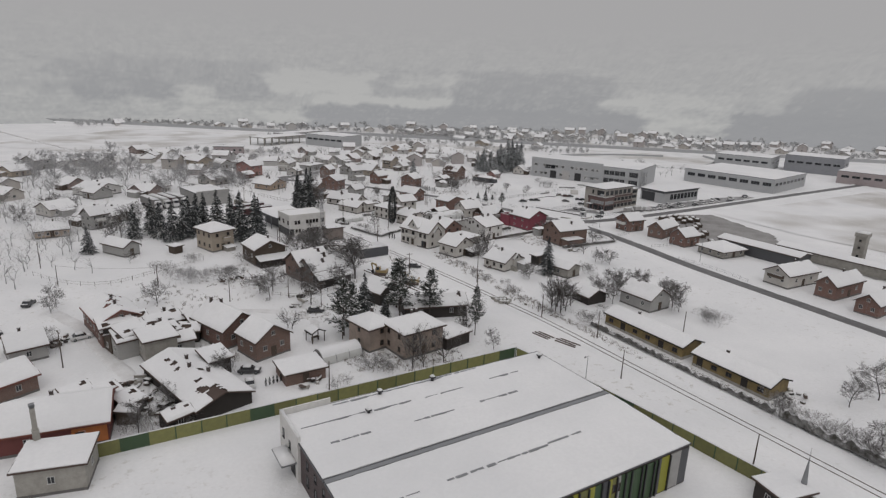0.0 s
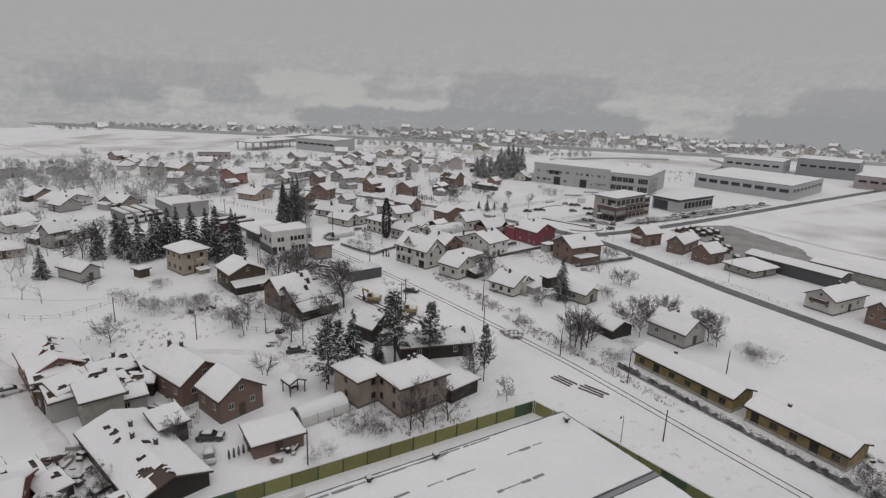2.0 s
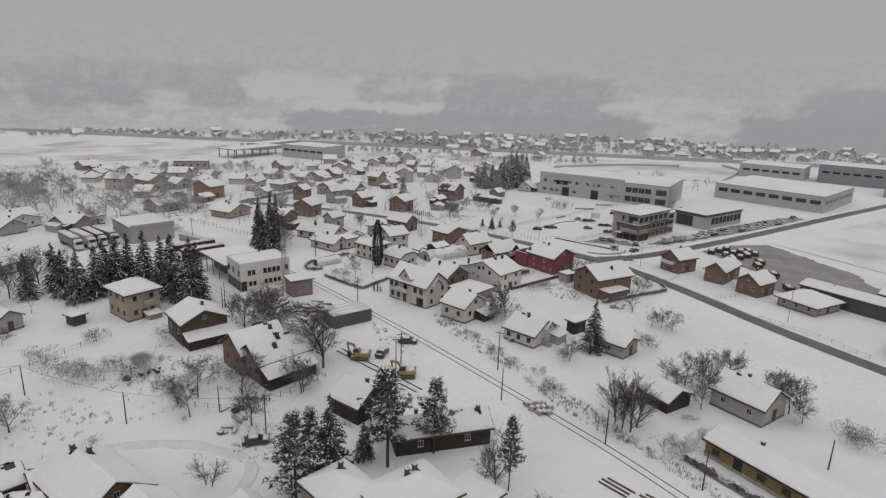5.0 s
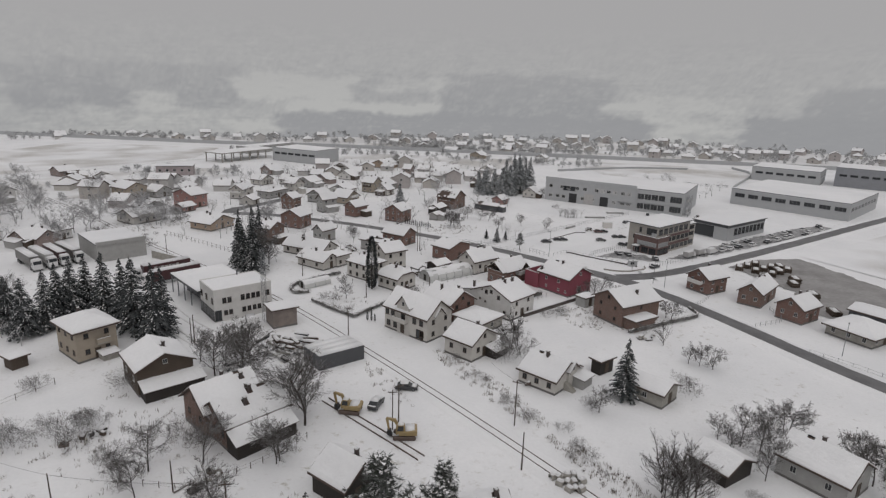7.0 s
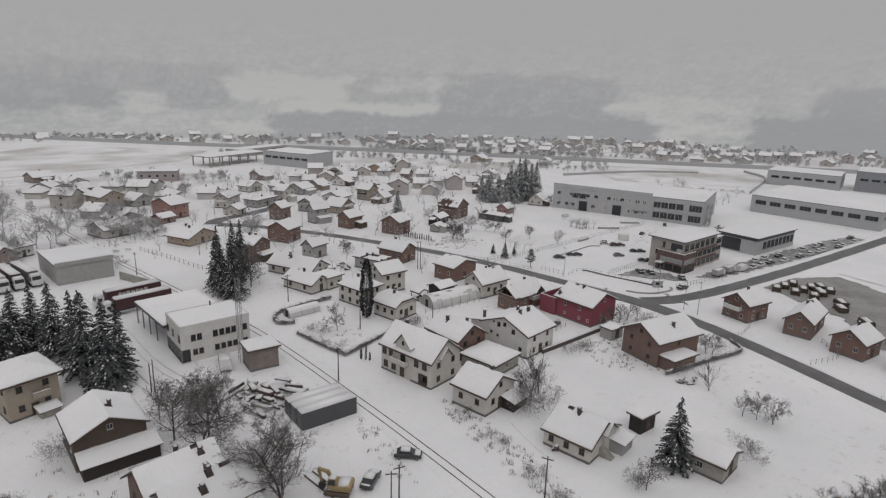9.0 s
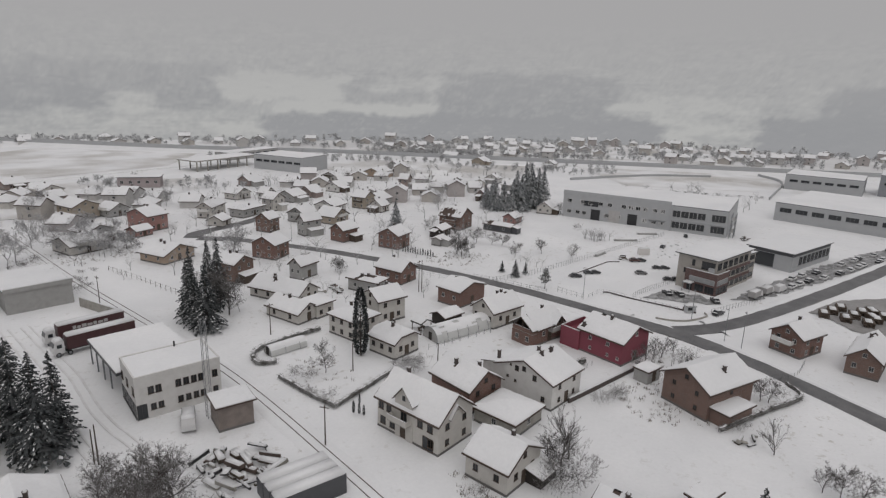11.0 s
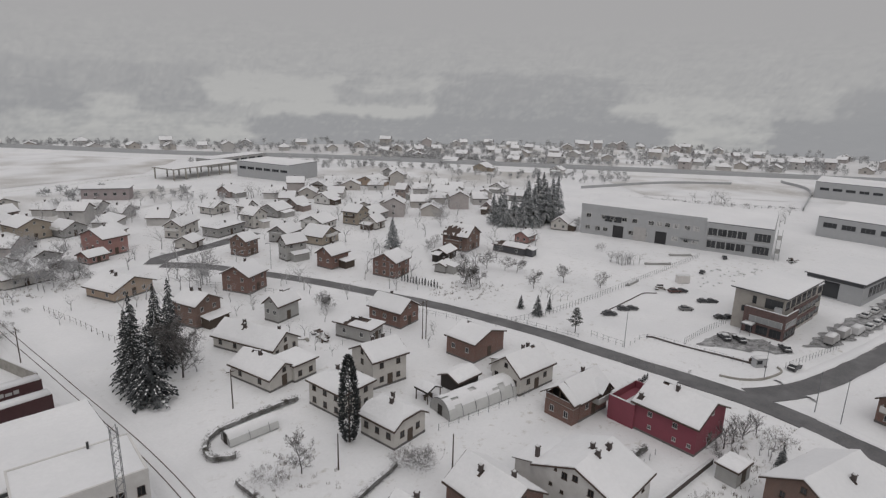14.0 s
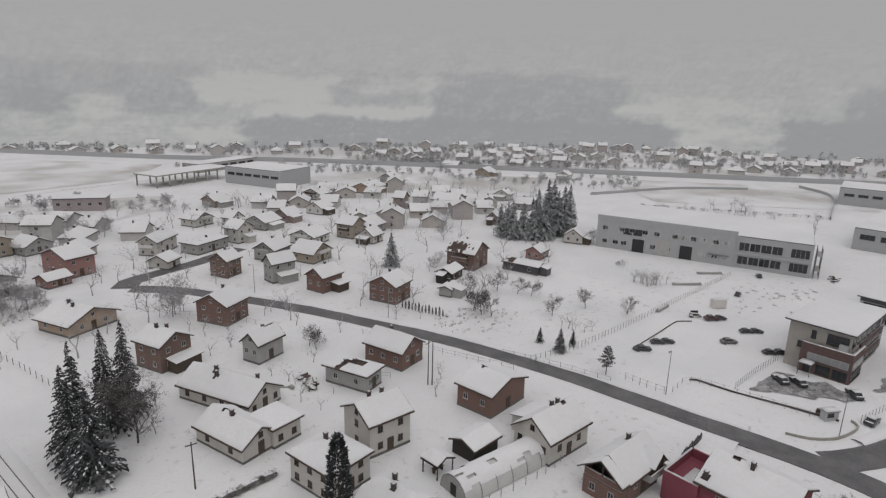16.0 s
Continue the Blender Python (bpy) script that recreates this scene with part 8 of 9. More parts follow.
put("snow_cap", snow_lump_mesh(3.7, 1.7, 0.2), crate, pose(0, 0, 2.2))
for x, y, a, ln in ((212, 243, 12, 6.0), (236.3, 252.4, -28, 9.0), (252.6, 255.6, -28, 8.0)):
    stack(x, y, a, 2, ln, 0.4, "plank_stack", GREYR, "low stack of pale planks in the snow", "planks", 2)
rng = random.Random(77)
for i in range(46):
    x, y = rng.gauss(248, 11), rng.gauss(232.5, 4.5)
    if y < 222 or math.hypot(x - 241, y - 238.5) < 3 or math.hypot(x - 226.6, y - 236) < 3.5:
        continue
    w = rng.choice((0.4, 0.6, 0.9))
    lump = thing("snow_clod", x, y, 0, rng.uniform(0, 180), "clod of churned frozen snow", "snow clod", "churned snow clods")
    put("clod", shared(("clod", w), lambda: snow_lump_mesh(w * 1.4, w, 0.12 + 0.2 * w)), lump, pose(0, 0, -0.05))

for x, y, h in ((169.4, 243.8, 3.6), (169.6, 237.7, 5.5), (174.3, 238.4, 4)):
    spruce(x, y, h)
for x, y, h in ((85.2, 252, 13), (87.5, 247.5, 11), (47, 139.5, 9), (61.1, 177.6, 12), (63.5, 181, 10), (57.7, 145.8, 8), (48.3, 151.2, 8), (66.5, 157.5, 12), (21.8, 232.8, 11), (10, 228, 10), (16, 238, 11), (5, 222, 9),
                (-11.3, 374.5, 15), (-2.7, 347, 14), (2.7, 384, 15), (9.7, 358, 14), (19.4, 425, 14), (-11, 316, 12), (-18, 377, 15), (5, 336.5, 13), (13.9, 340.5, 13), (37.4, 317.7, 12), (43, 322, 11), (46.9, 337, 12), (59.2, 325.9, 12), (54, 329, 11), (65, 318, 11), (31, 308.5, 11), (22.8, 371, 14), (48.2, 385.7, 14), (-4, 362, 13), (14, 371, 14), (-20, 350, 13), (27, 352, 12), (70, 333, 10), (62, 338, 12)):
    bare(x, y, h)


junk(117.0, 252.0, 20, 3.2, 2.4, 14, "snowy rubble beside an unfinished house", 1)
junk(47.0, 146.5, 10, 3.0, 2.0, 12, "scattered boards and firewood under snow", 2)
junk(34.5, 167.0, 15, 4.0, 2.0, 10, "snow-covered planks at the field edge", 3)
junk(17.0, 122.5, 5, 3.0, 2.0, 12, "yard clutter beside old sheds", 4)
junk(44.5, 140.0, 30, 2.5, 1.5, 8, "broken fence boards in the snow", 5)
junk(21.5, 126.0, 30, 2.2, 1.5, 9, "yard clutter beside brick steps", 6)
junk(109.0, 146.5, 15, 2.4, 1.6, 9, "rubble at the corner of a cottage", 7)
junk(113.0, 52.5, 15, 2.4, 1.6, 7, "clutter at the end of a station shed", 8)
junk(215.6, 235.3, 20, 1.7, 0.9, 7, "snowy machine parts beside parked cars", 9)
junk(281.5, 231.0, 26, 3.0, 1.6, 10, "building material under snow beside a scaffold", 13)
junk(192.6, 193.6, -60, 1.6, 1.0, 7, "snowy pallets beside a gate booth", 14)
junk(147.0, 150.0, 10, 2.6, 1.2, 7, "boards against a brick house", 10)
junk(6.0, 108.0, 10, 2.0, 3.0, 9, "timber scraps behind the panel fence", 11)
junk(33.0, 100.0, 10, 2.0, 1.2, 7, "garden clutter behind the panel fence", 12)


def wire(a, b, sag, label="thin overhead cable between poles"):
    a, b = Vector(a), Vector(b)
    t = thing("overhead_cable", a.x, a.y, 0, 0, label, "cable", "cables")
    v, f = [], []
    n = 14
    for i in range(n + 1):
        k = i / n
        p = a.lerp(b, k) - Vector((a.x, a.y, 0)) - Vector((0, 0, sag * 4 * k * (1 - k)))
        v.extend(((p.x, p.y, p.z - 0.02), (p.x, p.y, p.z + 0.02), (p.x + 0.02, p.y, p.z)))
        if i:
            q = 3 * i
            f.extend(((q - 3, q, q + 1, q - 2), (q - 2, q + 1, q + 2, q - 1), (q - 1, q + 2, q, q - 3)))
    put("strand", mesh_of("strand", v, f, DARKMETAL), t)


wire((-12.5, 199.8, 7.3), (-8.1, 181.4, 5.4), 0.4)
wire((-8.1, 181.4, 5.4), (14.8, 169, 5.6), 0.6)
wire((14.8, 169, 5.6), (29.3, 150.1, 5.6), 0.6)
wire((29.3, 150.1, 5.6), (48.1, 135.1, 7.0), 0.6)
wire((48.1, 135.1, 7.0), (46.1, 116.1, 5.2), 0.5)
wire((95.8, 136.2, 8.2), (101, 150, 4.5), 0.3)


def lane(points, w, label):
    strip("trodden_lane", glide(points, 2.0), ((-w / 2, -0.3), (-w / 2 + 0.3, 0.02), (-w * 0.2, 0.035), (0, 0.05), (w * 0.2, 0.035), (w / 2 - 0.3, 0.02), (w / 2, -0.3)), LANE, label, "lane", wobble=0.5, smooth=True)


LANE = mat("trodden_snow", (0.70, 0.705, 0.71), rough=0.7, dirt=(0.48, 0.47, 0.46), var=0.7, scale=0.35, fine=1.6, bump=0.5)
lane([(-9, 160), (-3, 146), (1, 128), (5, 114), (4.5, 106)], 3.4, "trodden snowy lane between old houses")
lane([(20, 145), (34, 141), (44, 130), (40, 122)], 2.4, "trodden snow path between gardens")
lane([(24, 86), (40, 87), (58, 87)], 2.4, "trodden snow inside the yard fence")


# ---- porches, annexes and balconies of the town houses ----
arng = random.Random(8)
for h in [o for o in scene.collection.objects if o.parent is None and o.get("group") == "town houses"]:
    wall = next(c for c in h.children if c.name.startswith("wall"))
    w, d = [2 * max(abs(v[k]) for v in wall.bound_box) for k in (0, 1)]
    skin = wall.data.materials[0]
    low = arng.uniform(2.0, 2.4)
    if arng.random() < 0.65:
        face = arng.choice("SSW")
        span = (w if face == "S" else d) * arng.uniform(0.4, 0.8)
        lean_to(h, side(w, d, face, arng.uniform(-0.8, 0.8)) @ pose(0, -1.3, 0), span, 2.6, low, low + 0.5, arng.choice((skin, GREYR, WOOD)))
    elif max(v[2] for v in wall.bound_box) > 4.5:
        balcony_on(h, side(w, d, arng.choice("SW")), min(w, d) * 0.6, 1.2, 2.9, arng.choice((skin, WHITE, WOOD)))
for a, z, w, h in ((2.6, 3.8, 0.8, 0.9), (-1.8, 3.8, 0.8, 0.9), (2.5, 1.5, 0.6, 0.7), (-1.9, 1.4, 0.6, 0.7), (-4.4, 1.4, 0.6, 0.7)):
    window(pink, side(10.0, 10.75, "W", a, z), w, h, FRAME)
for x, y, h in ((143.5, 136.5, 5), (144.6, 134.6, 5.5), (145.6, 132.2, 5)):
    bare(x, y, h)


def tyre_tracks(points, label):
    """Two shallow wheel ruts pressed into the snow."""
    line = glide(points, 2.0)
    for k in (-0.8, 0.8):
        strip("tyre_track", line, ((k - 0.22, -0.05), (k - 0.14, 0.022), (k + 0.14, 0.022), (k + 0.22, -0.05)), LANE, label, "track", wobble=0.12)


tyre_tracks([(62, 196), (57, 212), (54, 230), (50, 246), (46, 262)], "wheel ruts in the snow of the depot yard")
tyre_tracks([(57, 192), (53, 208), (50, 228), (42, 262)], "wheel ruts in the snow of the depot yard")


# ---- yards, far sheds and walls ----
SLUSH = mat("trodden_slush", (0.30, 0.295, 0.29), rough=0.7, dirt=(0.12, 0.115, 0.11), var=0.9, scale=0.12, fine=0.9)


WETSNOW = mat("slush_over_wet_asphalt", (0.07, 0.07, 0.07), rough=0.6, dirt=(0.58, 0.585, 0.59), var=0.95, scale=0.55, fine=2.2)


def yard(points, label, z=0.03, mt=None):
    bm = bmesh.new()
    ring = []
    for (x0, y0), (x1, y1) in zip(points, points[1:] + points[:1]):
        n = max(2, int(math.hypot(x1 - x0, y1 - y0) / 0.8))
        for i in range(n):
            x, y = x0 + (x1 - x0) * i / n, y0 + (y1 - y0) * i / n
            k = 1.6 * noise.noise((x * 0.35, y * 0.35, 1.0))
            ring.append((x + k, y + 1.6 * noise.noise((x * 0.35, y * 0.35, 5.0))))
    bm.faces.new([bm.verts.new((x, y, z)) for x, y in ring])
    ob = new("yard", done(bm, "yard", mt or SLUSH))
    return tagged(ob, label, "yard", kind="structure")


yard([(222, 184), (252, 170), (240, 132), (206, 118), (199, 137), (213, 152)], "trampled dark storage yard with thin snow")
yard([(189.5, 205.5), (195, 206.5), (201, 206.5), (205, 199), (204.5, 192), (200, 193.5), (197, 197)], "dark wet forecourt before the offices", mt=WETSNOW)
yard([(209, 192.5), (232, 195.2), (262, 196.4), (300, 197.6), (318, 196), (318, 189), (280, 187.4), (240, 187.6), (214, 188.6)], "churned dirty snow between parked vehicles", mt=WETSNOW)
strip("kerb_edge", glide([(184.6, 230.2), (192, 231.8), (200, 233.6), (206.8, 235.2), (208.2, 235.2), (209.3, 234.6), (211.3, 233.4)], 0.8), ((-0.08, -0.3), (-0.08, 0.14), (0.08, 0.14), (0.08, -0.3)), SOOT, "low kerb edging a car park", "kerb")
booth = thing("gate_booth", 191.0, 192.2, 0, -24, "small pale booth with a snowy flat roof", "booth")
bm = bmesh.new()
box(bm, -1.3, 1.3, -0.7, 0.7, -0.3, 1.7)
part("wall", bm, CLAD, booth, bevel=0.03)
window(booth, pose(-0.4, -0.7, 1.1), 1.2, 0.7, DARKMETAL, 1)
bm = bmesh.new()
box(bm, -1.45, 1.45, -0.85, 0.85, 1.7, 1.8)
roof_slab = part("roof", bm, METAL, booth)
put("snow_layer", snow_lump_mesh(2.8, 1.6, 0.2), roof_slab, pose(0, 0, 1.8))
yard([(214, 112), (222, 135), (233, 132), (226, 60), (214, 62)], "trampled dark ground between sheds", 0.045)
dark_shed = house(204.5, 116.5, 2, 7.4, 29.5, 3.8, "y", 0.9, CLADDARK, "long dark metal shed with a snowy roof", win=(0, 0), doors=(), chim=(), name="shed", category="shed", plinth=False)
house(219, 88, 4, 6, 58, 3.2, "y", 0.8, CONC, "long low block shed with a snowy roof", win=(0, 0), doors=(), chim=(), name="shed", category="shed", plinth=False)
tower = thing("concrete_tower", 230.4, 97, 0, 8, "square weathered concrete tower", "tower")
bm = bmesh.new()
box(bm, -1.7, 1.7, -1.7, 1.7, -0.6, 9.2)
part("shaft", bm, CONC, tower)
bm = bmesh.new()
box(bm, -2.0, 2.0, -2.0, 2.0, 9.2, 10.6)
part("head", bm, CONC, tower, bevel=0.05)
put("snow_cap", snow_lump_mesh(3.8, 3.8, 0.3), tower, pose(0, 0, 10.6))
for z in (2.5, 5.5, 8.0):
    window(tower, pose(-1.7, 0, z, 0, 0, -90), 0.8, 0.8, FRAMEB, 0)

# an unfinished frame hall and flat-roofed barracks beyond the town
frame_hall = thing("frame_hall", 148, 512, 0, 28, "unfinished open frame hall with a snowy roof", "hall")
for i in range(7):
    for sy in (-8, 8):
        bm = bmesh.new()
        box(bm, -24 + i * 8 - 0.3, -24 + i * 8 + 0.3, sy - 0.3, sy + 0.3, -0.5, 6)
        part("column", bm, CONC, frame_hall)
bm = bmesh.new()
box(bm, -25, 25, -9, 9, 6, 6.6)
part("roof", bm, CONC, frame_hall)
put("snow_layer", sheet(lambda x, y: 6.6, steps(-25, 25, 20), steps(-9, 9, 8), 0.3, SNOW, "snow_layer", 0.4, 2), frame_hall)
# far hall colours with mist mixed into them
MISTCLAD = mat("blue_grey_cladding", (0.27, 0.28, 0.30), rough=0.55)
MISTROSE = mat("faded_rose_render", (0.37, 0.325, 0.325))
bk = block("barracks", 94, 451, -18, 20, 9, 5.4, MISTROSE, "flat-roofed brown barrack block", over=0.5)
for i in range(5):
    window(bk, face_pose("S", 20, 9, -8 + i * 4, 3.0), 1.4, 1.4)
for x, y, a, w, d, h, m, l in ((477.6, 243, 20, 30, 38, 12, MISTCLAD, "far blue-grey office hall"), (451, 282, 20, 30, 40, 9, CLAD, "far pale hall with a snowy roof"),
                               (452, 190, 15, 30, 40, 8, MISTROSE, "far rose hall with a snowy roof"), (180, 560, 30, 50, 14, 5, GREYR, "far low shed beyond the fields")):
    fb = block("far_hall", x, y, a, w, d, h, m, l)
    for i in range(6):
        window(fb, face_pose("W", w, d, (i - 2.5) * d / 6.5, h * 0.6), d / 9, 1.5, METAL, 1)
        window(fb, face_pose("S", w, d, (i - 2.5) * w / 6.5, h * 0.6), w / 9, 1.5, METAL, 1)

strip("embankment", glide([(-300, 960), (-100, 820), (59, 688), (157, 606), (242, 550), (372, 438), (501, 324), (640, 200), (900, -20)], 12), ((-9, -0.5), (-4, 2.2), (4, 2.2), (9, -0.5)), SNOW, "long embankment with low walls across the valley", "embankment")
for side in (-4, 4):
    strip("parapet_wall", glide([(-300, 960), (-100, 820), (59, 688), (157, 606), (242, 550), (372, 438), (501, 324), (640, 200), (900, -20)], 12), ((side - 0.4, 1.5), (side - 0.35, 4.0), (side + 0.35, 4.0), (side + 0.4, 1.5)), CLAD, "long grey wall along the embankment", "wall")
strip("field_lane", glide([(-80, 420), (10, 470), (120, 520), (180, 540)], 10), ((-2, -0.3), (-1.6, 0.25), (1.6, 0.25), (2, -0.3)), SCRUB_SNOW, "snowy field lane", "lane", wobble=0.3)
strip("stream_bank", glide([(40, 308), (60, 322), (76, 330), (88, 333)], 4), ((-3, -0.3), (-1.2, 0.2), (0, -0.2), (1.2, 0.2), (3, -0.3)), SCRUB_SNOW, "dark stream bank under scrub", "stream bank", wobble=0.5)


# ---- snowy fields beyond the town, greyed in patches to stand in for haze ----
HAZESNOW = snow_mat("thin_snow_on_stubble", (0.46, 0.45, 0.43), 2.2, 0.25)


def field(points, label):
    bm = bmesh.new()
    bm.faces.new([bm.verts.new((x, y, 0.02)) for x, y in points])
    tagged(new("field", done(bm, "field", HAZESNOW)), label, "field", kind="structure")


field([(-20, 430), (60, 480), (130, 470), (130, 440), (70, 400), (10, 380)], "snowy field greyed by painted haze")
field([(-60, 540), (50, 670), (150, 590), (120, 530), (0, 480)], "wide snowy field greyed by painted haze")
field([(180, 500), (225, 540), (360, 425), (300, 380)], "haze-greyed snowy field beside the embankment")
field([(380, 420), (500, 312), (440, 262), (345, 345)], "fenced snowy field beyond the halls")
field([(256, 172), (300, 172), (420, 175), (420, 60), (260, 60), (252, 130)], "open snowy field past the yard")
field([(250, 570), (400, 690), (620, 520), (520, 330), (380, 450)], "haze-greyed snow between the village gardens")
field([(-200, 960), (60, 720), (180, 620), (330, 760), (100, 990)], "haze-greyed snow between the village gardens")


# ground past the embankment, its snow darkened to the grey of valley mist
MEADOW = mat("thin_snow_on_meadow", (0.66, 0.665, 0.67), rough=0.8, dirt=(0.46, 0.455, 0.45), var=0.9, scale=0.012, fine=0.15, bump=0.0)
meadow = bmesh.new()
meadow.faces.new([meadow.verts.new((x, y, 0.012)) for x, y in ((-300, 970), (-100, 830), (62, 698), (162, 616), (248, 558), (378, 446), (508, 332), (648, 208), (910, -12), (1700, 200), (1300, 1500), (-200, 1800))])
tagged(new("meadow", done(meadow, "meadow", MEADOW)), "snowy meadows before the hills, greyed by painted haze", "meadow", kind="structure")


# ---- wire fences on thin posts ----
def post_fence(points, gap, h, label, slats=False):
    line = glide(points, gap)
    o = line[0]
    t = thing("post_fence", o.x, o.y, 0, 0, label, "fence", "garden fences")

    def post():
        b = bmesh.new()
        r = 0.05 if slats else 0.035
        box(b, -r, r, -r, r, -0.4, h)
        return done(b, "post", WOOD if slats else METAL)

    for p in line:
        put("post", shared(("fpost", h, slats), post), t, pose(p.x - o.x, p.y - o.y, 0))
    for z in (h * 0.35, h * 0.9):
        v, f = [], []
        for i, p in enumerate(line):
            r = across(line, i) * 0.02
            q = p - o
            v.extend(((q.x - r.x, q.y - r.y, z - 0.03), (q.x + r.x, q.y + r.y, z + 0.03)))
            if i:
                k = 2 * i
                f.append((k - 2, k, k + 1, k - 1))
        put("rail", mesh_of("rail", v, f, WOOD if slats else METAL), t)


post_fence([(160.5, 237.0), (174.4, 236.8), (190, 239), (206, 241.7), (232, 246.4), (256.7, 250.7)], 1.3, 1.5, "wire mesh fence around an orchard")
post_fence([(175.3, 213.1), (182.1, 213.8), (186, 204), (189, 194.5)], 1.8, 1.1, "thin fence around a snowy lawn")
post_fence([(171.8, 221.5), (172.6, 217), (173.4, 213.6)], 1.2, 1.4, "wire mesh fence around the car park")
post_fence([(187.0, 207.4), (197, 209.0), (207.4, 209.9)], 1.1, 1.5, "wire mesh fence around the car park")
post_fence([(194.9, 188.6), (205, 188.0), (216.2, 187.6)], 1.2, 1.3, "wire mesh fence before the office block")
post_fence([(158, 243), (163, 234), (168, 222)], 2.2, 1.2, "metal garden fence beside the road")
post_fence([(137, 268), (147, 250), (155, 236)], 2.5, 1.2, "garden fence beside the road")
post_fence([(66, 300), (72, 287), (80, 268), (86, 262)], 2.2, 1.4, "wooden garden fence near spruces", True)
post_fence([(119.5, 206.6), (128, 206.9), (137, 207.4), (141, 208.4)], 2.0, 1.2, "wire fence beside a polytunnel")
post_fence([(130, 178), (136, 181), (145, 183)], 1.8, 1.0, "low wire garden fence")
post_fence([(-14, 193), (-6, 181), (4, 176), (18, 183), (30, 190)], 3.0, 1.2, "rickety wooden field fence", True)
post_fence([(40, 150), (46, 146), (56, 147), (64, 150)], 2.0, 1.0, "rickety wooden garden fence", True)
post_fence([(170, 160), (177, 158), (185, 160)], 1.6, 1.2, "garden fence of thin posts")
post_fence([(176, 141), (186, 140), (191, 146)], 1.6, 1.2, "garden fence of thin posts")
post_fence([(172, 126), (173, 112), (171, 100)], 2.5, 1.2, "garden fence beside the road")
post_fence([(120, 246), (126, 250), (132, 246)], 2.0, 1.2, "white garden fence beside a lane")
post_fence([(102, 302), (110, 296), (118, 286)], 2.5, 1.2, "garden fence by the road")


for pts, r, h, mt in (([(179.3, 193.8), (181.2, 190.8), (184.5, 188.6), (188.6, 187.8), (192.4, 188.0), (193.6, 189.6)], 0.13, 0.3, CONC), ([(182.6, 214.4), (183.7, 213.6), (185.5, 206.6), (189.1, 197.8), (191.7, 190.8)], 0.1, 0.26, SOOT)):
    strip("lawn_kerb", glide(pts, 1.0), ((-r, -0.4), (-r, h), (r, h), (r, -0.4)), mt, "low weathered kerb around a snowy lawn", "kerb")
post_fence([(165.7, 209.4), (168.2, 205.6), (169.7, 202.3), (168.3, 200.8)], 1.5, 1.1, "steel hand rail beside a driveway")
for i in range(11):
    tree_of("thuja", SLIM, 157.6 + i * 0.74, 198.7 + i * 0.16, 33 * i, 0.085 + 0.012 * (i % 3), "small dark clipped conical conifer", "conifer", "clipped conifers")
post_fence([(321, 344), (350, 312), (381, 277)], 3.0, 1.4, "wire fence with shrubs behind a factory hall")
for i in range(16):
    bush(322 + i * 3.8 + 0.6 * (i % 3), 343.5 - i * 4.2, 1.6 + 0.4 * (i % 2))
strip("field_wall", glide([(381, 277), (449, 307), (470, 335)], 6), ((-0.2, -0.4), (-0.2, 1.6), (0.2, 1.6), (0.2, -0.4)), CLAD, "low grey wall around a snowy field", "wall")
strip("field_wall", glide([(329, 376), (392, 366), (430, 345)], 6), ((-0.2, -0.4), (-0.2, 1.4), (0.2, 1.4), (0.2, -0.4)), CLAD, "low grey wall around a snowy field", "wall")


# ---- dry stalks and snowy tussocks ----
def stalks(name, label, zones, seed, h=0.7, material=None):
    """zones: (x, y, rx, ry, count) ellipses of upright dry stalks in clumps."""
    rng = random.Random(seed)
    v, f = [], []
    for x, y, rx, ry, n in zones:
        for _ in range(n):
            a, r = rng.uniform(0, 6.283), math.sqrt(rng.random())
            cx, cy = x + rx * r * math.cos(a), y + ry * r * math.sin(a)
            for _b in range(rng.randint(5, 12)):
                px, py = cx + rng.gauss(0, 0.22), cy + rng.gauss(0, 0.22)
                hh = h * rng.uniform(0.4, 1.3)
                an = rng.uniform(0, 6.283)
                w = rng.uniform(0.02, 0.05)
                k = len(v)
                v.extend(((px - w * math.cos(an), py - w * math.sin(an), -0.15), (px + w * math.cos(an), py + w * math.sin(an), -0.15), (px + rng.gauss(0, 0.25) * hh, py + rng.gauss(0, 0.25) * hh, hh)))
                f.append((k, k + 1, k + 2))
    tagged(new(name, mesh_of(name, v, f, material or STRAW)), label, "dry grass", kind="stuff")


stalks("dry_grass", "dry brown stalks poking through the snow", (
    (100, 150, 3, 18, 160), (99, 118, 2.5, 14, 160), (99.5, 92, 1.5, 14, 90), (30, 160, 20, 10, 110), (40, 172, 14, 8, 60), (14, 150, 12, 14, 60), (48, 104, 6, 6, 120), (58, 98, 8, 4, 120), (52, 133, 10, 6, 120),
    (146, 165, 9, 9, 130), (160, 173, 8, 7, 90), (8, 100, 5, 6, 90), (20, 118, 4, 5, 80), (84, 160, 3, 10, 40), (96, 208, 6, 8, 30), (165, 262, 12, 8, 90), (60, 320, 20, 10, 160)), 3, 0.5)
brush = random.Random(31)
for x, y, rx, ry, n in ((34, 149, 10, 4, 2), (99.6, 146, 2.0, 17, 12), (98.6, 114, 1.4, 12, 8), (60, 320, 20, 8, 12), (62, 292, 5, 12, 6), (50, 101, 7, 3, 6), (112, 100, 4, 5, 4), (10, 104, 4, 6, 6)):
    for _ in range(n):
        bush(x + rx * brush.uniform(-1, 1), y + ry * brush.uniform(-1, 1), brush.uniform(1.0, 2.6))

# ---- the far quarters of the town and the village under the hills ----
ROADPTS = [p for pts in (((93, 330), (119, 306), (142, 272), (162, 230), (175, 183), (173, 145), (168, 109), (161, 20)), ((110, 336), (150, 366), (240, 420)), ((177, 186), (275, 183), (520, 196))) for p in glide(pts, 6)]
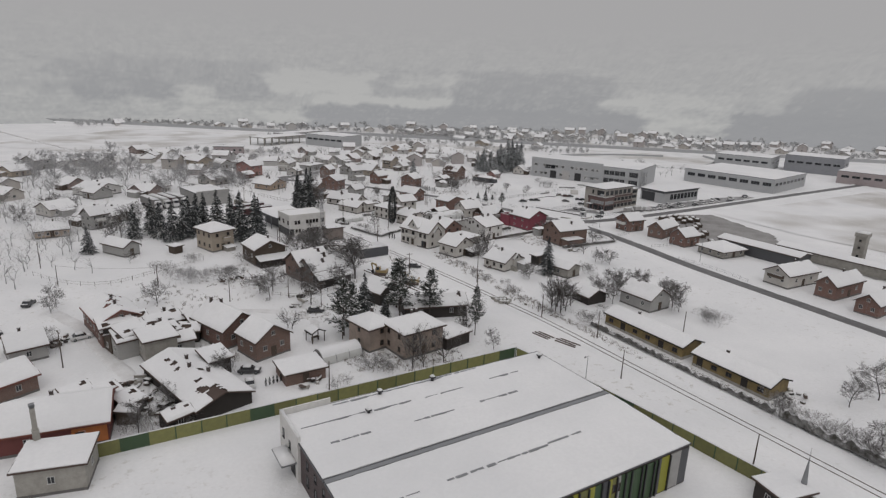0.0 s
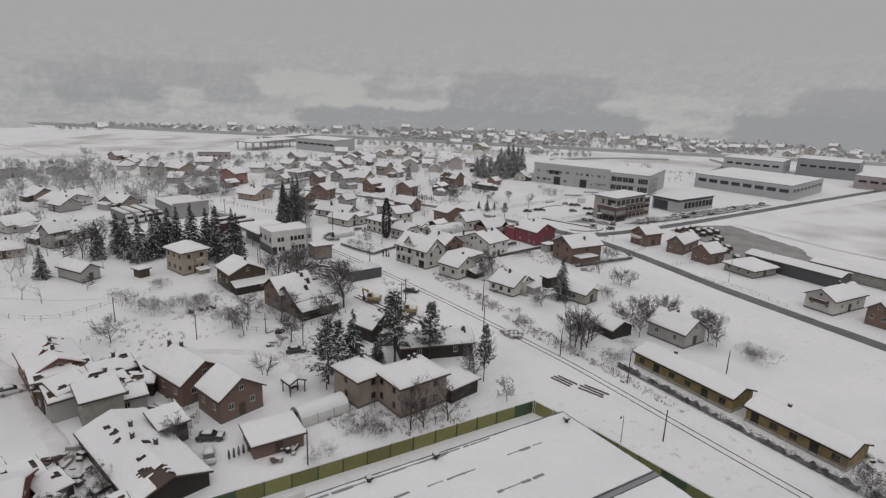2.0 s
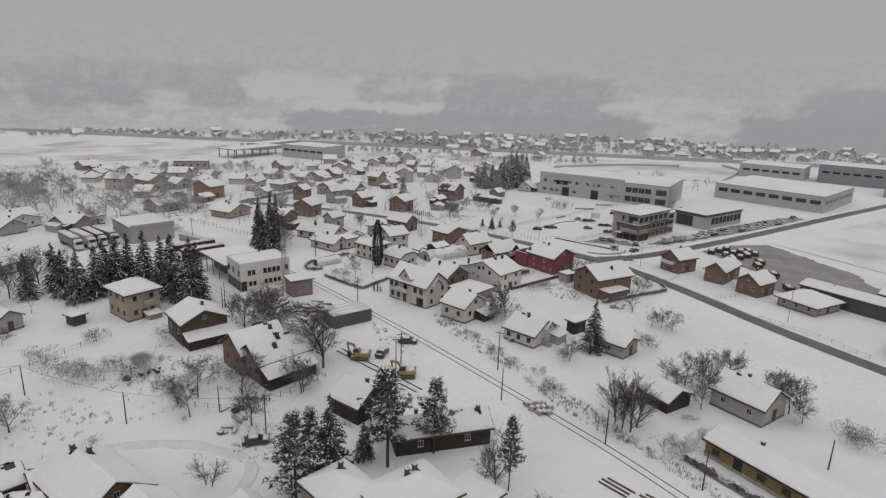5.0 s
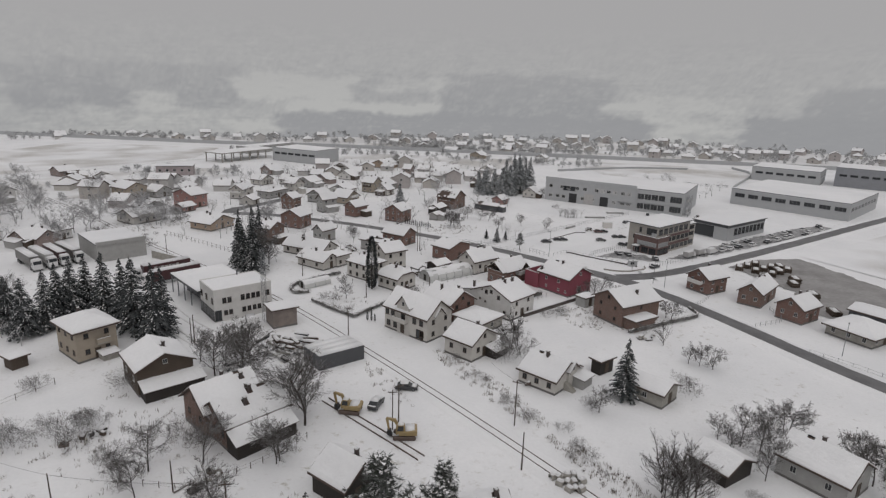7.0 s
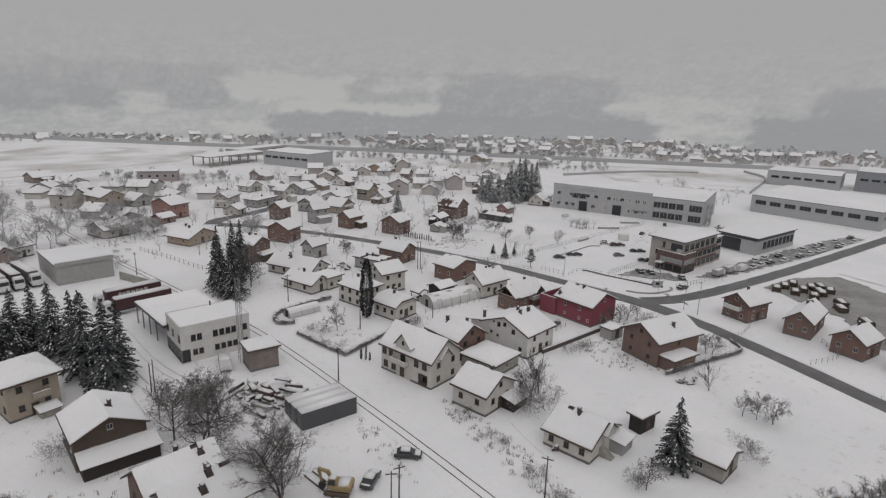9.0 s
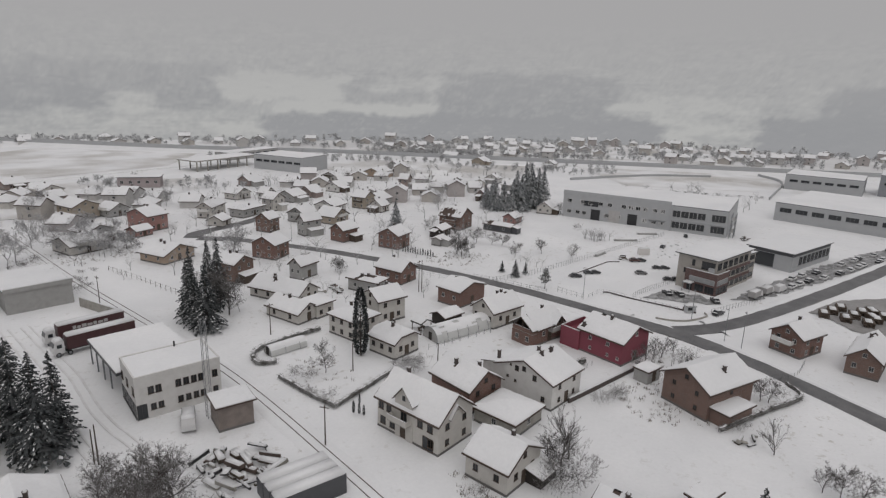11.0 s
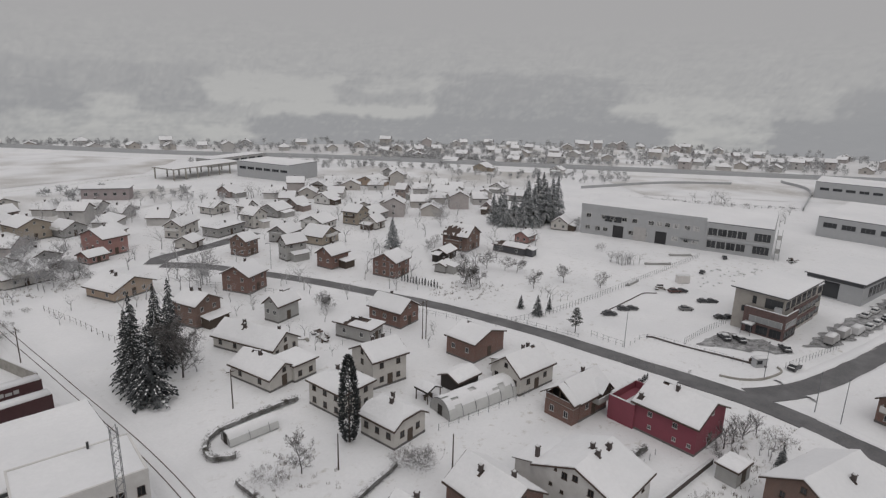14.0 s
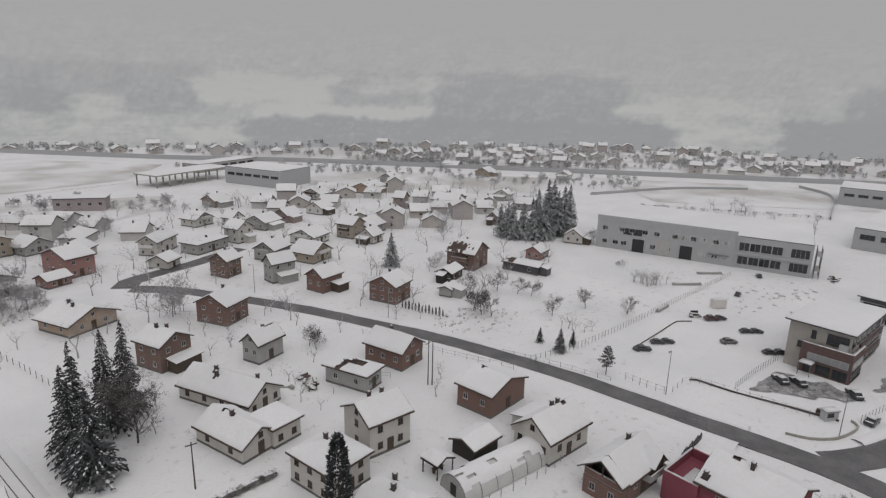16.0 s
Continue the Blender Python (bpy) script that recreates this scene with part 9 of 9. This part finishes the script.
TAKEN = [o.matrix_basis.translation.copy() for o in scene.collection.objects if o.parent is None and o.get("category") in ("house", "shed", "building", "barn", "hall", "car", "greenhouse")]
BIG = ((278, 275, 42), (217, 199, 22), (262, 199, 20), (362, 226, 42), (188, 489, 26), (148, 512, 30), (47, 56, 40), (215, 225, 32), (200, 260, 22), (230, 150, 30), (110, 60, 12))


def clear(x, y, gap):
    p = Vector((x, y, 0))
    if any((p - q).length < gap for q in ROADPTS) or any((p - q).length < gap for q in TAKEN):
        return False
    if any(math.hypot(x - a, y - b) < r + gap * 0.4 for a, b, r in BIG):
        return False
    return all((p - q).length > gap for q in track_line)


frng = random.Random(21)
# village walls kept pale, so distance haze sits in their colour
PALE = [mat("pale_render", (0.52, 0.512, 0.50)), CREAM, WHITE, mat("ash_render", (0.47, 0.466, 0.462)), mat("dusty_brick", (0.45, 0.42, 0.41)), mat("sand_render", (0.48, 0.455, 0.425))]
FAR_KINDS = []


def far_house(x, y, turn, label="small house with a snowy gable roof"):
    k = frng.randrange(14)
    z = max(0.0, hill_height(x, y))
    if k < len(FAR_KINDS):
        return copy_thing(FAR_KINDS[k], pose(x, y, z, 0, 0, turn))
    w, d = frng.uniform(7, 10), frng.uniform(7, 11)
    st = frng.choice((1, 2))
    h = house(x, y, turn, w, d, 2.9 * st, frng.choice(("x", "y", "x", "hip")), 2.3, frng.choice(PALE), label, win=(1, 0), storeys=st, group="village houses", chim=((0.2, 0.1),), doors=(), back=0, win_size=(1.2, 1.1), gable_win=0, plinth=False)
    h.location.z = z
    FAR_KINDS.append(h)
    return h


def scatter_houses(n, cx, cy, rx, ry, turn, gap):
    done_, tries = 0, 0
    while done_ < n and tries < n * 30:
        tries += 1
        a, r = frng.uniform(0, 6.283), math.sqrt(frng.random())
        u, w = rx * r * math.cos(a), ry * r * math.sin(a)
        t = radians(turn)
        x, y = cx + u * math.cos(t) - w * math.sin(t), cy + u * math.sin(t) + w * math.cos(t)
        if clear(x, y, gap):
            far_house(x, y, turn + frng.choice((0, 0, 90, 180)) + frng.uniform(-8, 8))
            TAKEN.append(Vector((x, y, 0)))
            done_ += 1


def beyond(az, k):
    """A place between the embankment (k 0) and the foot of the hills (k 1), in the direction az from the middle of the town."""
    near = float(np.interp(az, (10, 24, 35, 45, 56, 68, 80, 91), (500, 480, 452, 440, 432, 440, 478, 532))) + 14
    r = near + (hill_foot(az) - near) * k
    return 72 + r * math.cos(radians(az)), 138 + r * math.sin(radians(az))


def village(n, az0, az1, k0, k1, gap):
    done_, tries = 0, 0
    while done_ < n and tries < n * 30:
        tries += 1
        az = frng.uniform(az0, az1)
        x, y = beyond(az, frng.uniform(k0, k1))
        if clear(x, y, gap):
            far_house(x, y, az - 90 + frng.choice((0, 0, 90, 180)) + frng.uniform(-15, 15))
            TAKEN.append(Vector((x, y, 0)))
            done_ += 1


scatter_houses(26, 215, 395, 60, 45, -30, 13)
scatter_houses(14, 60, 395, 60, 40, -30, 15)
village(50, 24, 62, 0.05, 1.1, 16)
village(15, 62, 96, 0.25, 1.1, 22)
village(12, 12, 24, 0.3, 1.0, 20)
scatter_houses(10, -60, 330, 40, 80, 30, 16)

# woods colour paled until it melts into the distance like haze
HAZERIME = frosted("rimed_woods", (0.40, 0.405, 0.41), (0.62, 0.63, 0.64), 0.6)
FAR_TREES = [mesh_of("frosted_tree", *limb_tree(60 + i, 8.0, 0.85, 4, ribbon_from=2, fine=0.018), HAZEFROST) for i in range(4)]
for me in FAR_TREES:
    top = max(v.co.z for v in me.vertices)
    me.transform(Matrix.Scale(8.0 / top, 4))


COPSE = []


def scatter_trees(n, cx, cy, rx, ry, turn, lo, hi, gap=4.5):
    done_, tries = 0, 0
    while done_ < n and tries < n * 20:
        tries += 1
        a, r = frng.uniform(0, 6.283), math.sqrt(frng.random())
        u, w = rx * r * math.cos(a), ry * r * math.sin(a)
        t = radians(turn)
        x, y = cx + u * math.cos(t) - w * math.sin(t), cy + u * math.sin(t) + w * math.cos(t)
        if clear(x, y, gap):
            s = frng.uniform(lo, hi) / 8.0
            if y > 362:
                COPSE.append((frng.choice(FAR_TREES), pose(x, y, -0.1, 0, 0, frng.uniform(0, 360)) @ Matrix.Diagonal((s * 1.15, s * 1.15, s, 1))))
                done_ += 1
                continue
            o = new("frosted_tree", frng.choice(FAR_TREES))
            o.matrix_basis = pose(x, y, -0.1, 0, 0, frng.uniform(0, 360))
            o.scale = (s * 1.15, s * 1.15, s)
            tagged(o, "small leafless frosted tree, haze put into its grey", "tree", "frosted trees")
            done_ += 1


scatter_trees(90, 160, 330, 75, 60, -30, 4, 8, 3.8)
scatter_trees(95, 225, 400, 80, 55, -30, 4, 9, 3.8)
scatter_trees(34, 120, 262, 34, 34, -20, 3, 6, 3.8)
scatter_trees(60, 55, 340, 50, 70, 20, 4, 9)
scatter_trees(40, -10, 240, 40, 60, 10, 4, 8)
scatter_trees(26, 205, 252, 26, 14, 10, 3, 5, 3.5)
scatter_trees(46, -28, 285, 28, 75, 10, 5, 10, 4.0)
scatter_trees(22, -22, 215, 20, 35, 10, 4, 8, 4.0)
scatter_trees(40, 100, 380, 60, 50, -30, 4, 9, 4.0)
scatter_trees(12, 160, 176, 8, 8, 0, 2.5, 4.5, 3.0)
scatter_trees(30, 330, 290, 60, 40, 20, 4, 8)

cv, cf = [], []
for me, m in COPSE:
    k = len(cv)
    cv.extend(m @ v.co for v in me.vertices)
    cf.extend(tuple(i + k for i in q.vertices) for q in me.polygons)
tagged(new("garden_copse", mesh_of("garden_copse", cv, cf, HAZEFROST)), "frosted garden trees with painted haze between the far houses", "woods", kind="stuff")


def far_woods():
    """Tree lines and copses beyond the fields, joined: stems that fork into frosted, haze-paled twigs."""
    rng = random.Random(55)
    kinds = []
    for i in range(6):
        a, b = [Vector((-0.12, 0, -0.4)), Vector((0.12, 0, -0.4)), Vector((0, 0.1, 3.5))], [(0, 1, 2)]
        for _ in range(90):
            d = Vector((rng.gauss(0, 1), rng.gauss(0, 1), rng.gauss(0.15, 0.9))).normalized()
            p = Vector((0, 0, 2.5)) + Vector((d.x * 1.6, d.y * 1.6, d.z * 2.3)) * rng.uniform(0.1, 0.85)
            o = d.orthogonal().normalized()
            o.rotate(Matrix.Rotation(rng.uniform(0, 6.28), 3, d))
            a.extend((p - o * 0.2, p + o * 0.2, p + d * rng.uniform(0.6, 1.2)))
            b.append((len(a) - 3, len(a) - 2, len(a) - 1))
        kinds.append((a, b))
    v, f = [], []

    def one(x, y, h):
        a, b = rng.choice(kinds)
        m = pose(x, y, max(0.0, hill_height(x, y)), 0, 0, rng.uniform(0, 360)) @ Matrix.Diagonal((h / 5, h / 5, h / 6, 1))
        k = len(v)
        v.extend(m @ p for p in a)
        f.extend(tuple(i + k for i in q) for q in b)

    for n, az0, az1, k0, k1 in ((620, 22, 64, 0.05, 1.06), (260, 64, 97, 0.3, 1.1), (120, 8, 22, 0.3, 1.05), (130, 40, 62, 0.0, 0.12)):
        for _ in range(n):
            one(*beyond(rng.uniform(az0, az1), rng.uniform(k0, k1)), rng.uniform(3.5, 8))
    for cx, cy, rx, ry, turn, n in ((230, 520, 90, 10, -35, 50), (330, 420, 60, 12, -40, 40), (300, 470, 120, 22, -40, 60), (120, 445, 60, 14, -30, 40), (-20, 400, 60, 40, 20, 60)):
        t = radians(turn)
        for _ in range(n):
            u, w = rx * rng.uniform(-1, 1), ry * rng.uniform(-1, 1)
            one(cx + u * math.cos(t) - w * math.sin(t), cy + u * math.sin(t) + w * math.cos(t), rng.uniform(3, 7))
    tagged(new("far_woods", mesh_of("far_woods", v, f, HAZERIME)), "frosted tree lines and copses greyed by painted haze", "woods", kind="stuff")


far_woods()
